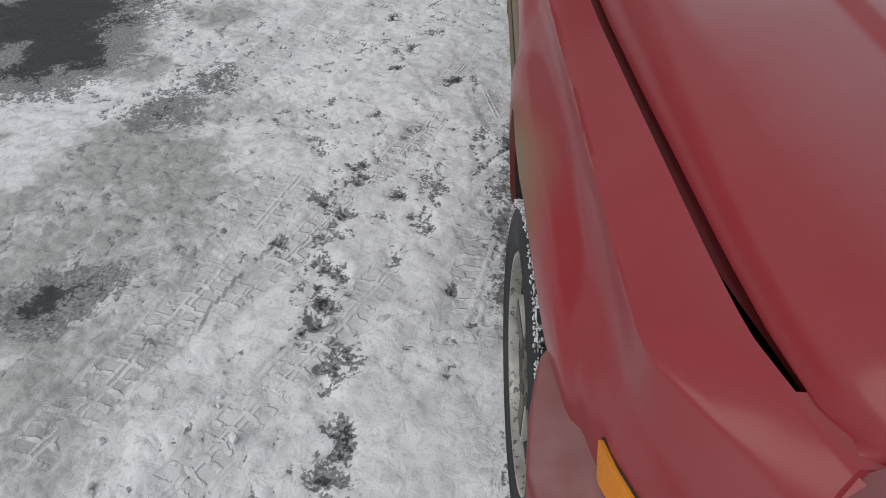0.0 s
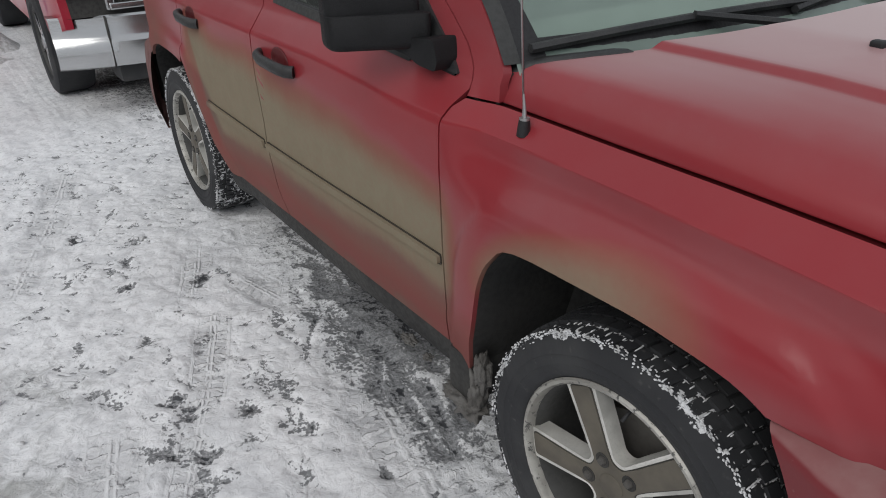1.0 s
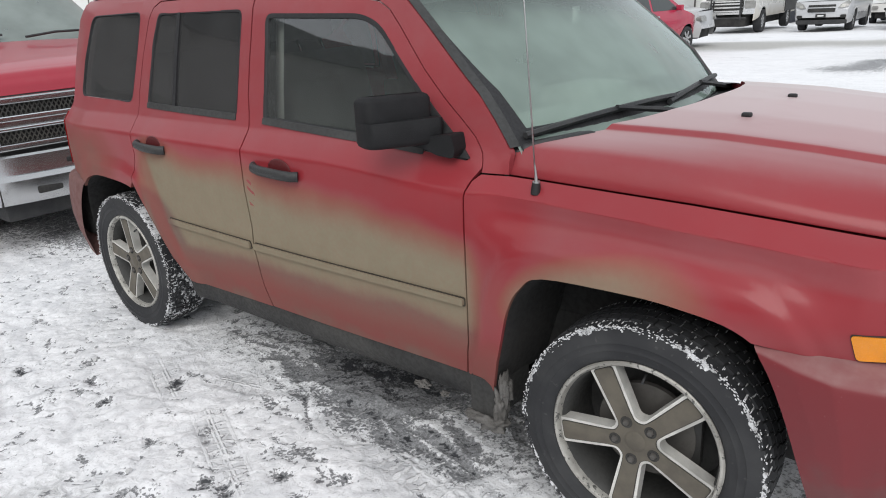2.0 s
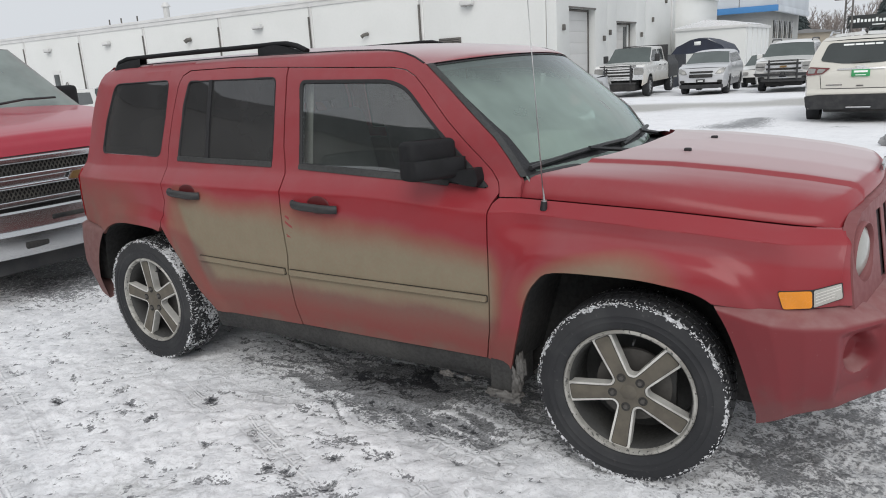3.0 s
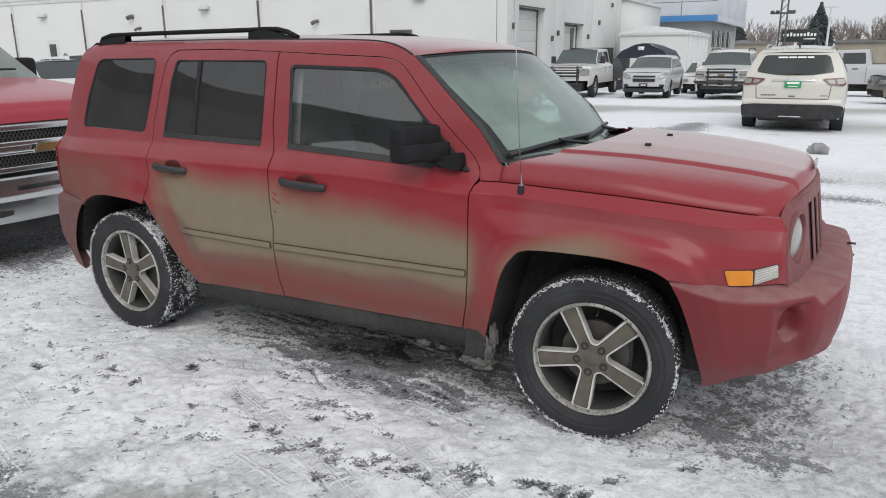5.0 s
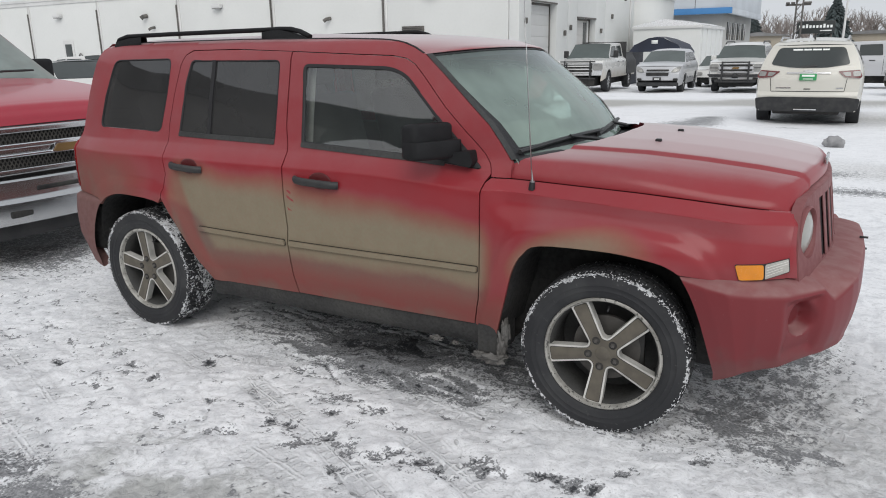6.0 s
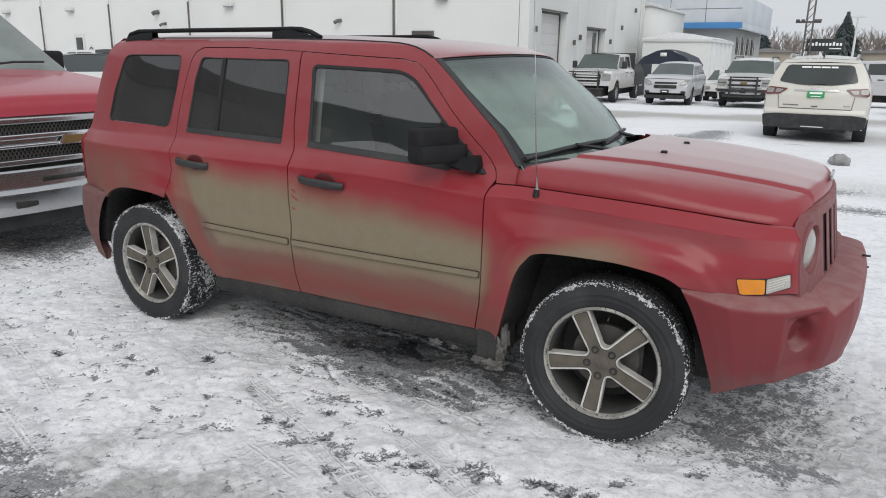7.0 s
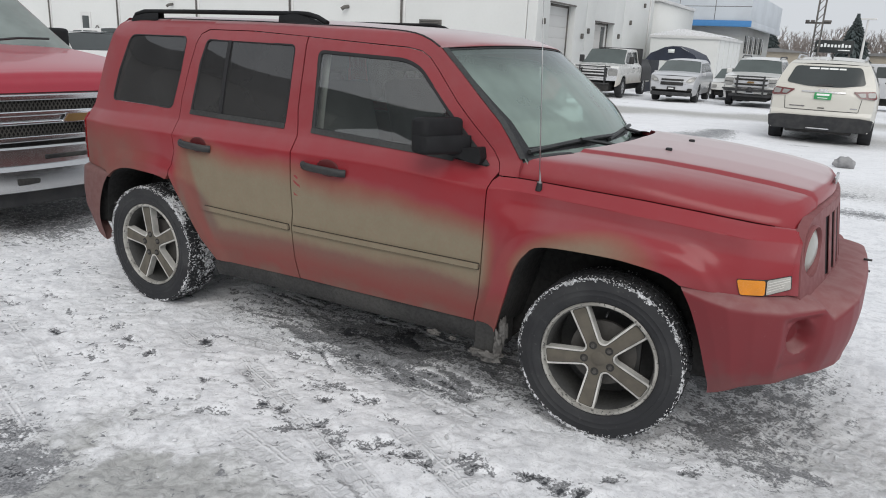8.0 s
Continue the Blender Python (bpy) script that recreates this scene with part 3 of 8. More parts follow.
F_DOOR = [(-0.212, 0.362), (-0.226, 0.498), (-0.231, 0.610), (-0.221, 0.70), (-0.229, 0.837), (-0.231, 0.985), (-0.236, 1.045), (-0.262, 1.175), (-0.270, 1.358), (-0.279, 1.510),
          (0.074, 1.493), (0.288, 1.484), (0.362, 1.472), (0.410, 1.446), (0.461, 1.397), (0.579, 1.273), (0.721, 1.144), (0.774, 1.092), (0.803, 1.052), (0.814, 1.014), (0.804, 0.985), (0.795, 0.945), (0.793, 0.782), (0.788, 0.619), (0.777, 0.482), (0.750, 0.364)]
R_DOOR = [(-0.222, 0.360), (-0.236, 0.498), (-0.242, 0.612), (-0.231, 0.70), (-0.239, 0.837), (-0.241, 0.985), (-0.246, 1.045), (-0.272, 1.175), (-0.280, 1.358), (-0.290, 1.511),
          (-0.642, 1.525), (-0.960, 1.524), (-1.010, 1.502), (-1.034, 1.452), (-1.055, 1.336), (-1.078, 1.160), (-1.074, 1.045), (-1.048, 0.902), (-1.095, 0.772)] + [(x + 0.014, z) for x, z in ARCH_R if -1.08 < x < -0.81] + [(-0.790, 0.352), (-0.70, 0.350)]
F_GLASS = rounded([(-0.165, 1.090), (-0.200, 1.455), (0.290, 1.440), (0.375, 1.408), (0.600, 1.190), (0.765, 1.030), (0.430, 1.062)], [0.02, 0.035, 0.05, 0.04, 0.0, 0.015, 0], 4)
R_GLASS = rounded([(-1.000, 1.108), (-0.982, 1.367), (-0.955, 1.478), (-0.349, 1.474), (-0.336, 1.277), (-0.333, 1.096)], [0.02, 0.02, 0.025, 0.03, 0, 0.02], 4)
Q_GLASS = rounded([(-1.664, 1.122), (-1.634, 1.289), (-1.575, 1.484), (-1.117, 1.488), (-1.120, 1.305), (-1.148, 1.112)], [0.04, 0, 0.05, 0.035, 0, 0.035], 5)
REAR_EDGE = [(-1.93, 0.735), (-1.945, 0.82), (-1.945, 1.02), (-1.91, 1.09), (-1.83, 1.38), (-1.775, 1.51), (-1.72, 1.555)]


def window_parts(door, glass_line, side, material, name="window", wide=0.009):
    loops = [[(x, side * (half(x, z) + o), z) for x, z in inset(glass_line, d)] for d, o in ((-0.002, -0.006), (-0.002, 0.0012), (wide - 0.002, 0.0012), (wide, -0.001), (wide, -0.014))]
    part("window_seal", sharpen(net(loops, closed=True), 50), M["seal"], door)
    ob = body_panel(name, [inset(glass_line, wide - 0.002)], side, door, material, -0.006, 0.004, step=0.08)
    ob.visible_shadow = False
    return ob


def handle_parts(door, x0, x1, z0, z1, side):
    zc = (z0 + z1) / 2
    y = side * half((x0 + x1) / 2, zc)
    # a bulging disc, its dark colour in place of the hollow's shade
    cup = bmesh.new()
    bmesh.ops.create_uvsphere(cup, u_segments=16, v_segments=8, radius=1.0)
    cup.transform(Matrix.Translation(((x0 + x1) / 2 + 0.02, y, zc + 0.006)) @ Matrix.Diagonal((0.064, 0.006, 0.040, 1)))
    part("handle_recess", cup, M["red_shaded"], door)
    path = [(x0, y + side * 0.004, zc + 0.006), (x0 + 0.02, y + side * 0.022, zc + 0.005), (x0 + 0.07, y + side * 0.032, zc + 0.002), (x1 - 0.07, y + side * 0.032, zc - 0.002), (x1 - 0.02, y + side * 0.024, zc - 0.005), (x1, y + side * 0.004, zc - 0.007)]
    part("door_handle", tube(path, 0.018, 10, squash=(0.75, 1.0)), M["black"], door, "black plastic pull handle")


def star(n, hub, out, w_in, w_out, valley, phase):
    """The outline of a wheel's spokes, with rounded valleys between them."""
    pts = []
    for k in range(n):
        a = radians(phase + 360 * k / n)
        d, s = Vector((math.cos(a), math.sin(a))), Vector((-math.sin(a), math.cos(a)))
        b = radians(phase + 360 * (k + 0.5) / n)
        v = Vector((math.cos(b), math.sin(b)))
        pts += [d * out - s * w_out, d * out + s * w_out, d * hub + s * w_in]
        inner = v * valley
        pts += [inner - Vector((-v.y, v.x)) * 0.012, inner + Vector((-v.y, v.x)) * 0.012]
        c = radians(phase + 360 * (k + 1) / n)
        d2, s2 = Vector((math.cos(c), math.sin(c))), Vector((-math.sin(c), math.cos(c)))
        pts += [d2 * hub - s2 * w_in]
    return [tuple(p) for p in pts]


def car_wheel(parent, x, side, phase, r=WHEEL_R, rim=0.234, y=-0.7575, steer=0.0, snowy=0.25, seed=1):
    """A road wheel: tyre with tread blocks, five-spoke alloy rim, nuts, cap and disc. y: its middle; the face looks to side."""
    s = side
    yc = -s * y if s > 0 else y
    rnd = random.Random(seed)

    def at(px, pz, out):
        return (x + px, yc + s * out, r + pz)
    wheel = tagged(new("wheel"), "five-spoke alloy wheel, dusty, snow in its tread")
    wheel.parent = parent
    if steer:
        wheel.matrix_basis = Matrix.Translation((x, yc, 0)) @ Matrix.Rotation(radians(steer), 4, "Z") @ Matrix.Translation((-x, -yc, 0))
    prof = [(rim - 0.004, 0.085), (rim + 0.004, 0.098), (rim + 0.018, 0.104), (r - 0.055, 0.108), (r - 0.028, 0.104), (r - 0.012, 0.094), (r - 0.008, 0.06), (r - 0.008, -0.06), (r - 0.012, -0.094), (r - 0.04, -0.106), (rim, -0.098)]
    prof = prof[:3] + [(rim + 0.030, 0.1062), (rim + 0.033, 0.1085), (rim + 0.037, 0.1066), (rim + 0.052, 0.1072), (rim + 0.054, 0.109), (rim + 0.057, 0.1074)] + prof[4:]
    bm = revolve([(a, s * b) for a, b in prof], 96, "y", (x, yc, r))
    lay = bm.verts.layers.float.new("snow")
    for v in bm.verts:
        rr, out = math.hypot(v.co.x - x, v.co.z - r), s * (v.co.y - yc)
        v[lay] = sstep(r - 0.034, r - 0.014, rr) * (1.0 if abs(out) > 0.08 else 0.85)
    part("tyre", bm, M["rubber"], wheel)
    tread = bmesh.new()
    n = 66
    for k in range(n):
        for j, (c, w, sh) in enumerate(((-0.078, 0.032, 0.5), (-0.036, 0.030, 0.0), (0.004, 0.032, 0.45), (0.042, 0.030, 0.1), (0.080, 0.034, 0.55))):
            a = 2 * math.pi * (k + sh) / n
            da = 2 * math.pi / n * 0.40
            top = r - (0.006 if abs(c) > 0.06 else 0.0)
            ring_pts = []
            for rr in (r - 0.016, top):
                for aa, cc, tw in ((a - da, c - w / 2, -0.18), (a + da, c - w / 2, -0.18), (a + da, c + w / 2, 0.18), (a - da, c + w / 2, 0.18)):
                    aa += tw * da
                    ring_pts.append(tread.verts.new((x + rr * math.cos(aa), yc + s * cc, r + rr * math.sin(aa))))
            p = ring_pts
            for f in ((4, 5, 6, 7), (0, 1, 5, 4), (1, 2, 6, 5), (2, 3, 7, 6), (3, 0, 4, 7)):
                tread.faces.new([p[i] for i in f])
    bmesh.ops.recalc_face_normals(tread, faces=tread.faces[:])
    lay = tread.verts.layers.float.new("snow")
    for v in tread.verts:
        rr, out = math.hypot(v.co.x - x, v.co.z - r), s * (v.co.y - yc)
        v[lay] = max(0.95 * sstep(r - 0.002, r - 0.016, rr), 0.72 * sstep(0.080, 0.097, abs(out)), snowy)
    part("tread", tread, M["rubber"], wheel, smooth=False)
    verts, faces = [], []
    ico = bmesh.new()
    bmesh.ops.create_icosphere(ico, subdivisions=1, radius=1)
    shape, tris = [v.co.copy() for v in ico.verts], [tuple(v.index for v in f.verts) for f in ico.faces]
    ico.free()
    for k in range(2600):
        a = rnd.uniform(0, 2 * math.pi)
        patch = noise.noise((2.2 * math.cos(a) + seed, 2.2 * math.sin(a), 0.3))
        j = rnd.random()
        if j < 0.62:
            # a ragged crust along the outer shoulder, thicker over the top of the wheel
            crust = 0.25 + 0.35 * math.sin(a) + patch + 0.5 * noise.noise((11 * math.cos(a), 11 * math.sin(a), seed))
            if crust < rnd.uniform(-0.35, 0.45):
                continue
            c, rr = rnd.uniform(0.090, 0.104), r - 0.005 - abs(rnd.gauss(0, 0.007))
            dims = [rnd.uniform(0.0010, 0.0032) * q for q in (0.8, 1.0, 1.5)]
        elif j < 0.78:
            # in the lengthwise grooves
            c, rr = rnd.choice((0.061, 0.023, -0.017, -0.057)) + rnd.gauss(0, 0.002), r - 0.009
            if noise.noise((9 * math.cos(a), 9 * math.sin(a), c * 40)) < rnd.uniform(-0.15, 0.2):
                continue
            dims = [0.0024, 0.0022, rnd.uniform(0.003, 0.010)]
        else:
            # in the cross grooves
            a = 2 * math.pi / n * (round(a * n / 2 / math.pi) + rnd.choice((0.5, 1.05, 0.95, 0.6, 0.0)))
            c, rr = rnd.uniform(-0.09, 0.098), r - 0.006
            dims = [0.0022, rnd.uniform(0.005, 0.013), 0.0015]
        m = Matrix.Translation((x + rr * math.cos(a), yc + s * c, r + rr * math.sin(a))) @ Matrix.Rotation(-a, 4, "Y") @ Matrix.Diagonal((*dims, 1)) @ Matrix.Rotation(rnd.uniform(0, 3), 4, "X")
        base = len(verts)
        verts += [m @ p for p in shape]
        faces += [tuple(base + q for q in t) for t in tris]
    lumps = bmesh.new()
    me = bpy.data.meshes.new("clumps")
    me.from_pydata(verts, [], faces)
    lumps.from_mesh(me)
    bpy.data.meshes.remove(me)
    tagged(part("snow_clumps", lumps, M["snow_lump"], wheel, "white snow packed into the tread"), kind="stuff")
    part("rim_barrel", revolve([(rim - 0.006, s * 0.09), (rim - 0.022, s * 0.07), (rim - 0.03, s * 0.0), (rim - 0.03, s * -0.08), (0.03, s * -0.085)], 48, "y", (x, yc, r)), M["barrel"], wheel)
    part("rim_lip", revolve([(rim - 0.006, s * 0.078), (rim + 0.001, s * 0.096), (rim - 0.003, s * 0.101), (rim - 0.010, s * 0.100), (rim - 0.015, s * 0.092), (rim - 0.016, s * 0.070)], 64, "y", (x, yc, r)), M["chipped"], wheel, "bright machined rim lip with chipped edge")
    disc = revolve([(0.0, s * 0.012), (0.135, s * 0.012), (0.137, s * 0.0), (0.0, s * 0.0)], 40, "y", (x, yc, r))
    part("brake_disc", disc, M["rusty_disc"], wheel)
    part("brake_caliper", box((x + 0.06, yc - 0.01, r - 0.07), (x + 0.15, yc + s * 0.03 if s > 0 else yc + 0.02, r + 0.08), 0.012), M["barrel"], wheel)
    sil = star(5, 0.088, rim - 0.010, 0.0315, 0.0385, 0.066, phase)
    part("spokes", slab(rounded(sil, 0.012, 3), lambda u, v, w: at(u, v, 0.045 + w), 0.038), M["silver_edge"], wheel, "bright machined spoke edges")
    groove = star(5, 0.088, rim - 0.019, 0.0240, 0.0300, 0.0585, phase)
    part("spoke_groove", slab(rounded(groove, 0.010, 3), lambda u, v, w: at(u, v, 0.080 + w), 0.0036), M["spoke_groove"], wheel)
    face = star(5, 0.088, rim - 0.0215, 0.0216, 0.0275, 0.0560, phase)
    part("spoke_face", slab(rounded(face, 0.010, 3), lambda u, v, w: at(u, v, 0.080 + w), 0.0055), M["alloy"], wheel, "dust-coated grey spoke faces")
    part("hub_cap", revolve([(0.0, s * 0.089), (0.024, s * 0.089), (0.029, s * 0.086), (0.030, s * 0.080)], 24, "y", (x, yc, r)), M["alloy"], wheel)
    for k in range(5):
        a = radians(phase + 72 * k)
        px, pz = 0.057 * math.cos(a), 0.057 * math.sin(a)
        part("nut_hole", revolve([(0.0085, s * 0.0858), (0.0165, s * 0.0868), (0.0175, s * 0.080)], 14, "y", at(px, pz, 0)), M["well"], wheel)
        part("wheel_nut", revolve([(0.0, s * 0.094), (0.007, s * 0.094), (0.0100, s * 0.089), (0.0100, s * 0.080)], 6, "y", at(px, pz, 0)), M["rusty_disc"], wheel)
    part("valve", tube([at((rim - 0.036) * math.cos(radians(phase + 40)), (rim - 0.036) * math.sin(radians(phase + 40)), 0.07), at((rim - 0.052) * math.cos(radians(phase + 40)), (rim - 0.052) * math.sin(radians(phase + 40)), 0.095)], 0.004, 6), M["black"], wheel)
    return wheel


def hood_rear(y):
    return 1.172 - 0.280 * min(1.0, abs(y) / 0.757) ** 3.0 - 0.5 * max(0.0, abs(y) - 0.757)


def fascia_x(y, z):
    return 2.033 - 0.19 * y * y + 0.15 * (0.943 - z)


def hood_z(x, y):
    zc = lerp([(0.9, 1.128), (1.17, 1.126), (1.38, 1.120), (1.60, 1.102), (1.80, 1.078), (1.95, 1.050), (2.03, 1.030)], x)
    side_z = lerp(SHUT, x) + 0.011
    a = abs(y)
    ridge = 0.013 * sstep(0.542, 0.520, a)
    steep = lerp([(0, 0.0), (0.30, 0.004), (0.50, 0.018), (0.56, 0.024), (0.63, 0.034), (0.69, 0.047), (0.715, 0.058), (0.735, 0.080), (0.748, 0.108), (0.757, 0.140)], a)
    soft = lerp([(0, 0.0), (0.30, 0.004), (0.50, 0.018), (0.56, 0.026), (0.63, 0.046), (0.68, 0.070), (0.72, 0.098), (0.74, 0.118), (0.757, 0.140)], a)
    drop = steep + (soft - steep) * sstep(1.1, 1.75, x)
    k = (zc - side_z) / 0.140
    return zc - drop * max(0.4, k) - 0.010 + ridge


def build_jeep():
    car = thing("sport_utility_car", "boxy red sport utility car with tan road dust on doors", "car")
    roof_side = [(-1.72, 1.555), (-1.60, 1.572), (-1.27, 1.576), (-0.644, 1.576), (-0.319, 1.571), (-0.025, 1.567), (0.210, 1.558), (0.265, 1.553), (0.320, 1.545), (0.362, 1.534), (0.402, 1.518), (0.430, 1.504), (0.455, 1.490)]
    shield_side = [(0.455, 1.490), (0.547, 1.416), (0.652, 1.326), (0.790, 1.207), (0.893, 1.070)]
    for side in (-1, 1):
        # fender
        line = [(0.757, 0.362), (0.784, 0.482), (0.795, 0.619), (0.800, 0.782), (0.802, 0.945), (0.812, 0.985)] + [(x, lerp(SHUT, x) - 0.004) for x in (0.826, 0.90, 1.0, 1.2, 1.4, 1.6, 1.8, 1.925)] + [(1.945, 0.895), (1.94, 0.80), (1.935, 0.700), (1.79, 0.690), (1.693, 0.690), (1.640, 0.694)] + [q for q in ARCH_F[::-1] if q[0] < 1.3 or q[1] > 0.697]
        line = [p for p in line if p[1] > 0.1]
        line = [(x, z + 0.995 - lerp(SHUT, x)) for x, z in line + [(0.862, 0.335)]]
        rows_at = list(np.arange(0.30, 0.935, 0.015)) + [0.938, 0.942, 0.946, 0.950, 0.954, 0.958, 0.963, 0.970, 0.978, 0.986, 0.992]
        bm = panel_bm([line], lambda u, v: (u, side * half(u, v - 0.995 + lerp(SHUT, u)), v - 0.995 + lerp(SHUT, u)), 0.015, lambda v, sd=side: (0, -sd * (0.004 if v.z > 0.93 else 0.05), -0.05 if v.z > 0.93 else 0), lines=rows_at)
        part("front_fender", bm, M["red"], car)
        # doors
        door = body_panel("front_door", ring(inset(F_DOOR, -0.0012), F_GLASS, 0.15), side, car, M["red"], depth=0.022, step=0.03, lines=SHOULDER_ROWS)
        window_parts(door, F_GLASS, side, M["glass"], wide=0.014)
        body_panel("belt_strip", [rounded([(-0.167, 1.079), (-0.168, 1.102), (0.430, 1.074), (0.604, 1.059), (0.604, 1.036), (0.430, 1.050)], 0.005, 2)], side, door, M["trim_grey"], 0.004, 0.008, "dusty black strip below the glass")
        body_panel("moulding_gap", [rounded([(-0.224, 0.604), (-0.224, 0.637), (0.788, 0.636), (0.786, 0.606)], 0.006, 2)], side, door, M["shadow_gap"], 0.003, 0.005)
        body_panel("side_moulding", [rounded([(-0.222, 0.608), (-0.222, 0.633), (0.785, 0.632), (0.783, 0.610)], 0.006, 2)], side, door, M["red"], 0.012, 0.014)
        handle_parts(door, -0.154, 0.093, 0.915, 0.952, side)
        body_panel("corner_sail", [rounded([(0.585, 1.215), (0.772, 1.034), (0.700, 1.040), (0.60, 1.052)], 0.01, 3)], side, door, M["black"], 0.006, 0.02)
        door = body_panel("rear_door", ring(inset(R_DOOR, -0.0012), R_GLASS, -0.60), side, car, M["red"], depth=0.022, step=0.026, lines=SHOULDER_ROWS)
        window_parts(door, R_GLASS, side, M["tint"], wide=0.006)
        body_panel("belt_strip", [rounded([(-1.002, 1.096), (-1.001, 1.119), (-0.334, 1.107), (-0.332, 1.083)], 0.006, 2)], side, door, M["trim_grey"], 0.004, 0.008, "dusty black strip below the glass")
        body_panel("window_divider", [[(-0.799, 1.478), (-0.774, 1.478), (-0.765, 1.104), (-0.790, 1.104)]], side, door, M["seal"], 0.001, 0.02)
        body_panel("moulding_gap", [rounded([(-0.838, 0.616), (-0.830, 0.647), (-0.249, 0.638), (-0.247, 0.605)], 0.006, 2)], side, door, M["shadow_gap"], 0.003, 0.005)
        body_panel("side_moulding", [rounded([(-0.835, 0.620), (-0.828, 0.643), (-0.252, 0.634), (-0.250, 0.609)], 0.006, 2)], side, door, M["red"], 0.012, 0.014)
        handle_parts(door, -0.988, -0.770, 0.932, 0.968, side)
        # quarter panel
        q = [(-0.968, 1.529), (-1.015, 1.507), (-1.040, 1.454), (-1.061, 1.337), (-1.084, 1.161), (-1.080, 1.045), (-1.054, 0.902), (-1.101, 0.772)] + [q for q in ARCH_R[::-1] if -1.63 < q[0] < -1.115] + [(-1.640, 0.728)] + REAR_EDGE + [(-1.60, 1.572), (-1.27, 1.576), (-0.968, 1.576)]
        quarter = body_panel("quarter_panel", ring(q, Q_GLASS, -1.38), side, car, M["red"], depth=0.04, step=0.026, lines=SHOULDER_ROWS)
        window_parts(quarter, Q_GLASS, side, M["tint"], "quarter_window", 0.0035)
        # roof side and pillar
        wide_f, wide_r = inset(F_DOOR, -0.0055), inset(R_DOOR, -0.0055)
        if F_DOOR[0] != min(F_DOOR, key=lambda p: math.dist(p, wide_f[0])):
            wide_f = wide_f[::-1]
        if R_DOOR[0] != min(R_DOOR, key=lambda p: math.dist(p, wide_r[0])):
            wide_r = wide_r[::-1]
        up = wide_f[19:9:-1] + [(-0.2845, 1.5150)] + wide_r[10:12] + [(-0.968, 1.529)]
        body_panel("roof_pillar", [[(0.824, 1.0045)] + up + [(-0.968, 1.576)] + roof_side[3:] + shield_side[1:] + [(0.902, 1.056), (0.899, 1.0015)]], side, car, M["red"], step=0.035)
        # sill, flap, wheel wells
        sill = [[(x, side * (half(x, 0.36) - o), z) for o, z in ((0.012, 0.372), (0.006, 0.345), (0.012, 0.30), (0.03, 0.262), (0.08, 0.250), (0.30, 0.250))] for x in np.linspace(-0.80, 0.86, 14)]
        part("side_sill", net(sill), M["sill"], car, "dirty dark grey plastic sill")
        part("mud_flap", box((0.772, side * 0.850 if side < 0 else 0.66, 0.242), (0.872, -0.66 if side < 0 else 0.850, 0.372), 0.014), M["sill"], car, "dark mud flap with frozen slush")
        rnd = random.Random(5)
        for x, z, dims in ((0.884, 0.285, (0.020, 0.024, 0.058)), (0.902, 0.355, (0.014, 0.020, 0.050)), (0.850, 0.225, (0.052, 0.036, 0.024)), (0.785, 0.228, (0.034, 0.030, 0.016)), (0.56, 0.262, (0.030, 0.014, 0.010)), (0.66, 0.258, (0.014, 0.012, 0.008))):
            slush = bmesh.new()
            bmesh.ops.create_icosphere(slush, subdivisions=4, radius=1)
            for v in slush.verts:
                k = 1 + 0.7 * noise.noise(v.co * 1.9 + Vector((x * 40, z * 30, 0))) + 0.35 * noise.noise(v.co * 5.5 + Vector((x * 40, 0, 3)))
                v.co = Vector((x + v.co.x * dims[0] * k, side * 0.838 + v.co.y * dims[1] * k, z + v.co.z * dims[2] * k))
            part("frozen_slush", slush, M["slush"], car, "grey frozen slush clinging to the flap and sill")
        for arch, ax in ((ARCH_F, AXLES[0]), (ARCH_R, AXLES[1])):
            rows = []
            for y in (0.875, 0.80, 0.55):
                rows.append([(ax + (x - ax) * 1.0, side * (min(y, half(x, z) - 0.012)), z - 0.004) for x, z in arch])
            part("wheel_liner", net(rows), M["well"], car)
            rows = [[(ax + (x - ax) * k, side * 0.55, 0.3 + (z - 0.3) * k) for x, z in arch] for k in (1.0, 0.5, 0.02)]
            part("wheel_liner", net(rows), M["well"], car)
        part("wheel_liner", box((-1.88, min(side * 0.50, side * 0.825), 0.40), (-1.703, max(side * 0.50, side * 0.825), 0.715), 0.02), M["well"], car)
        # front lamp at the corner
        lamp = body_panel("turn_signal", [rounded([(1.775, 0.748), (1.866, 0.752), (1.870, 0.698), (1.792, 0.694)], 0.008, 3)], side, car, M["amber"], 0.006, 0.02, "amber turn signal lens")
        body_panel("signal_surround", [rounded([(1.7725, 0.7505), (1.870, 0.7555), (1.943, 0.7755), (1.949, 0.7245), (1.872, 0.6955), (1.790, 0.6915)], 0.008, 3)], side, lamp, M["black"], 0.002, 0.02)
        body_panel("clear_lens", [rounded([(1.871, 0.753), (1.941, 0.773), (1.947, 0.727), (1.874, 0.699)], 0.005, 3)], side, lamp, M["signal_clear"], 0.006, 0.02, "ribbed clear lens")
        for k in range(1, 5):
            za, zb = 0.700 + 0.052 * k / 5, 0.729 + 0.043 * k / 5
            body_panel("lens_rib", [[(1.877, za), (1.940, zb), (1.940, zb + 0.0025), (1.877, za + 0.0025)]], side, lamp, M["signal_rib"], 0.0075, 0.004)
        # mirror
        mirror = tagged(new("door_mirror"), "square black plastic door mirror")
        mirror.parent = car
        plan = [(0.600, 0.800), (0.690, 0.800), (0.575, 1.000), (0.490, 0.975)]
        cap = [(0.602, 0.802), (0.645, 0.800), (0.571, 0.996), (0.490, 0.975)]

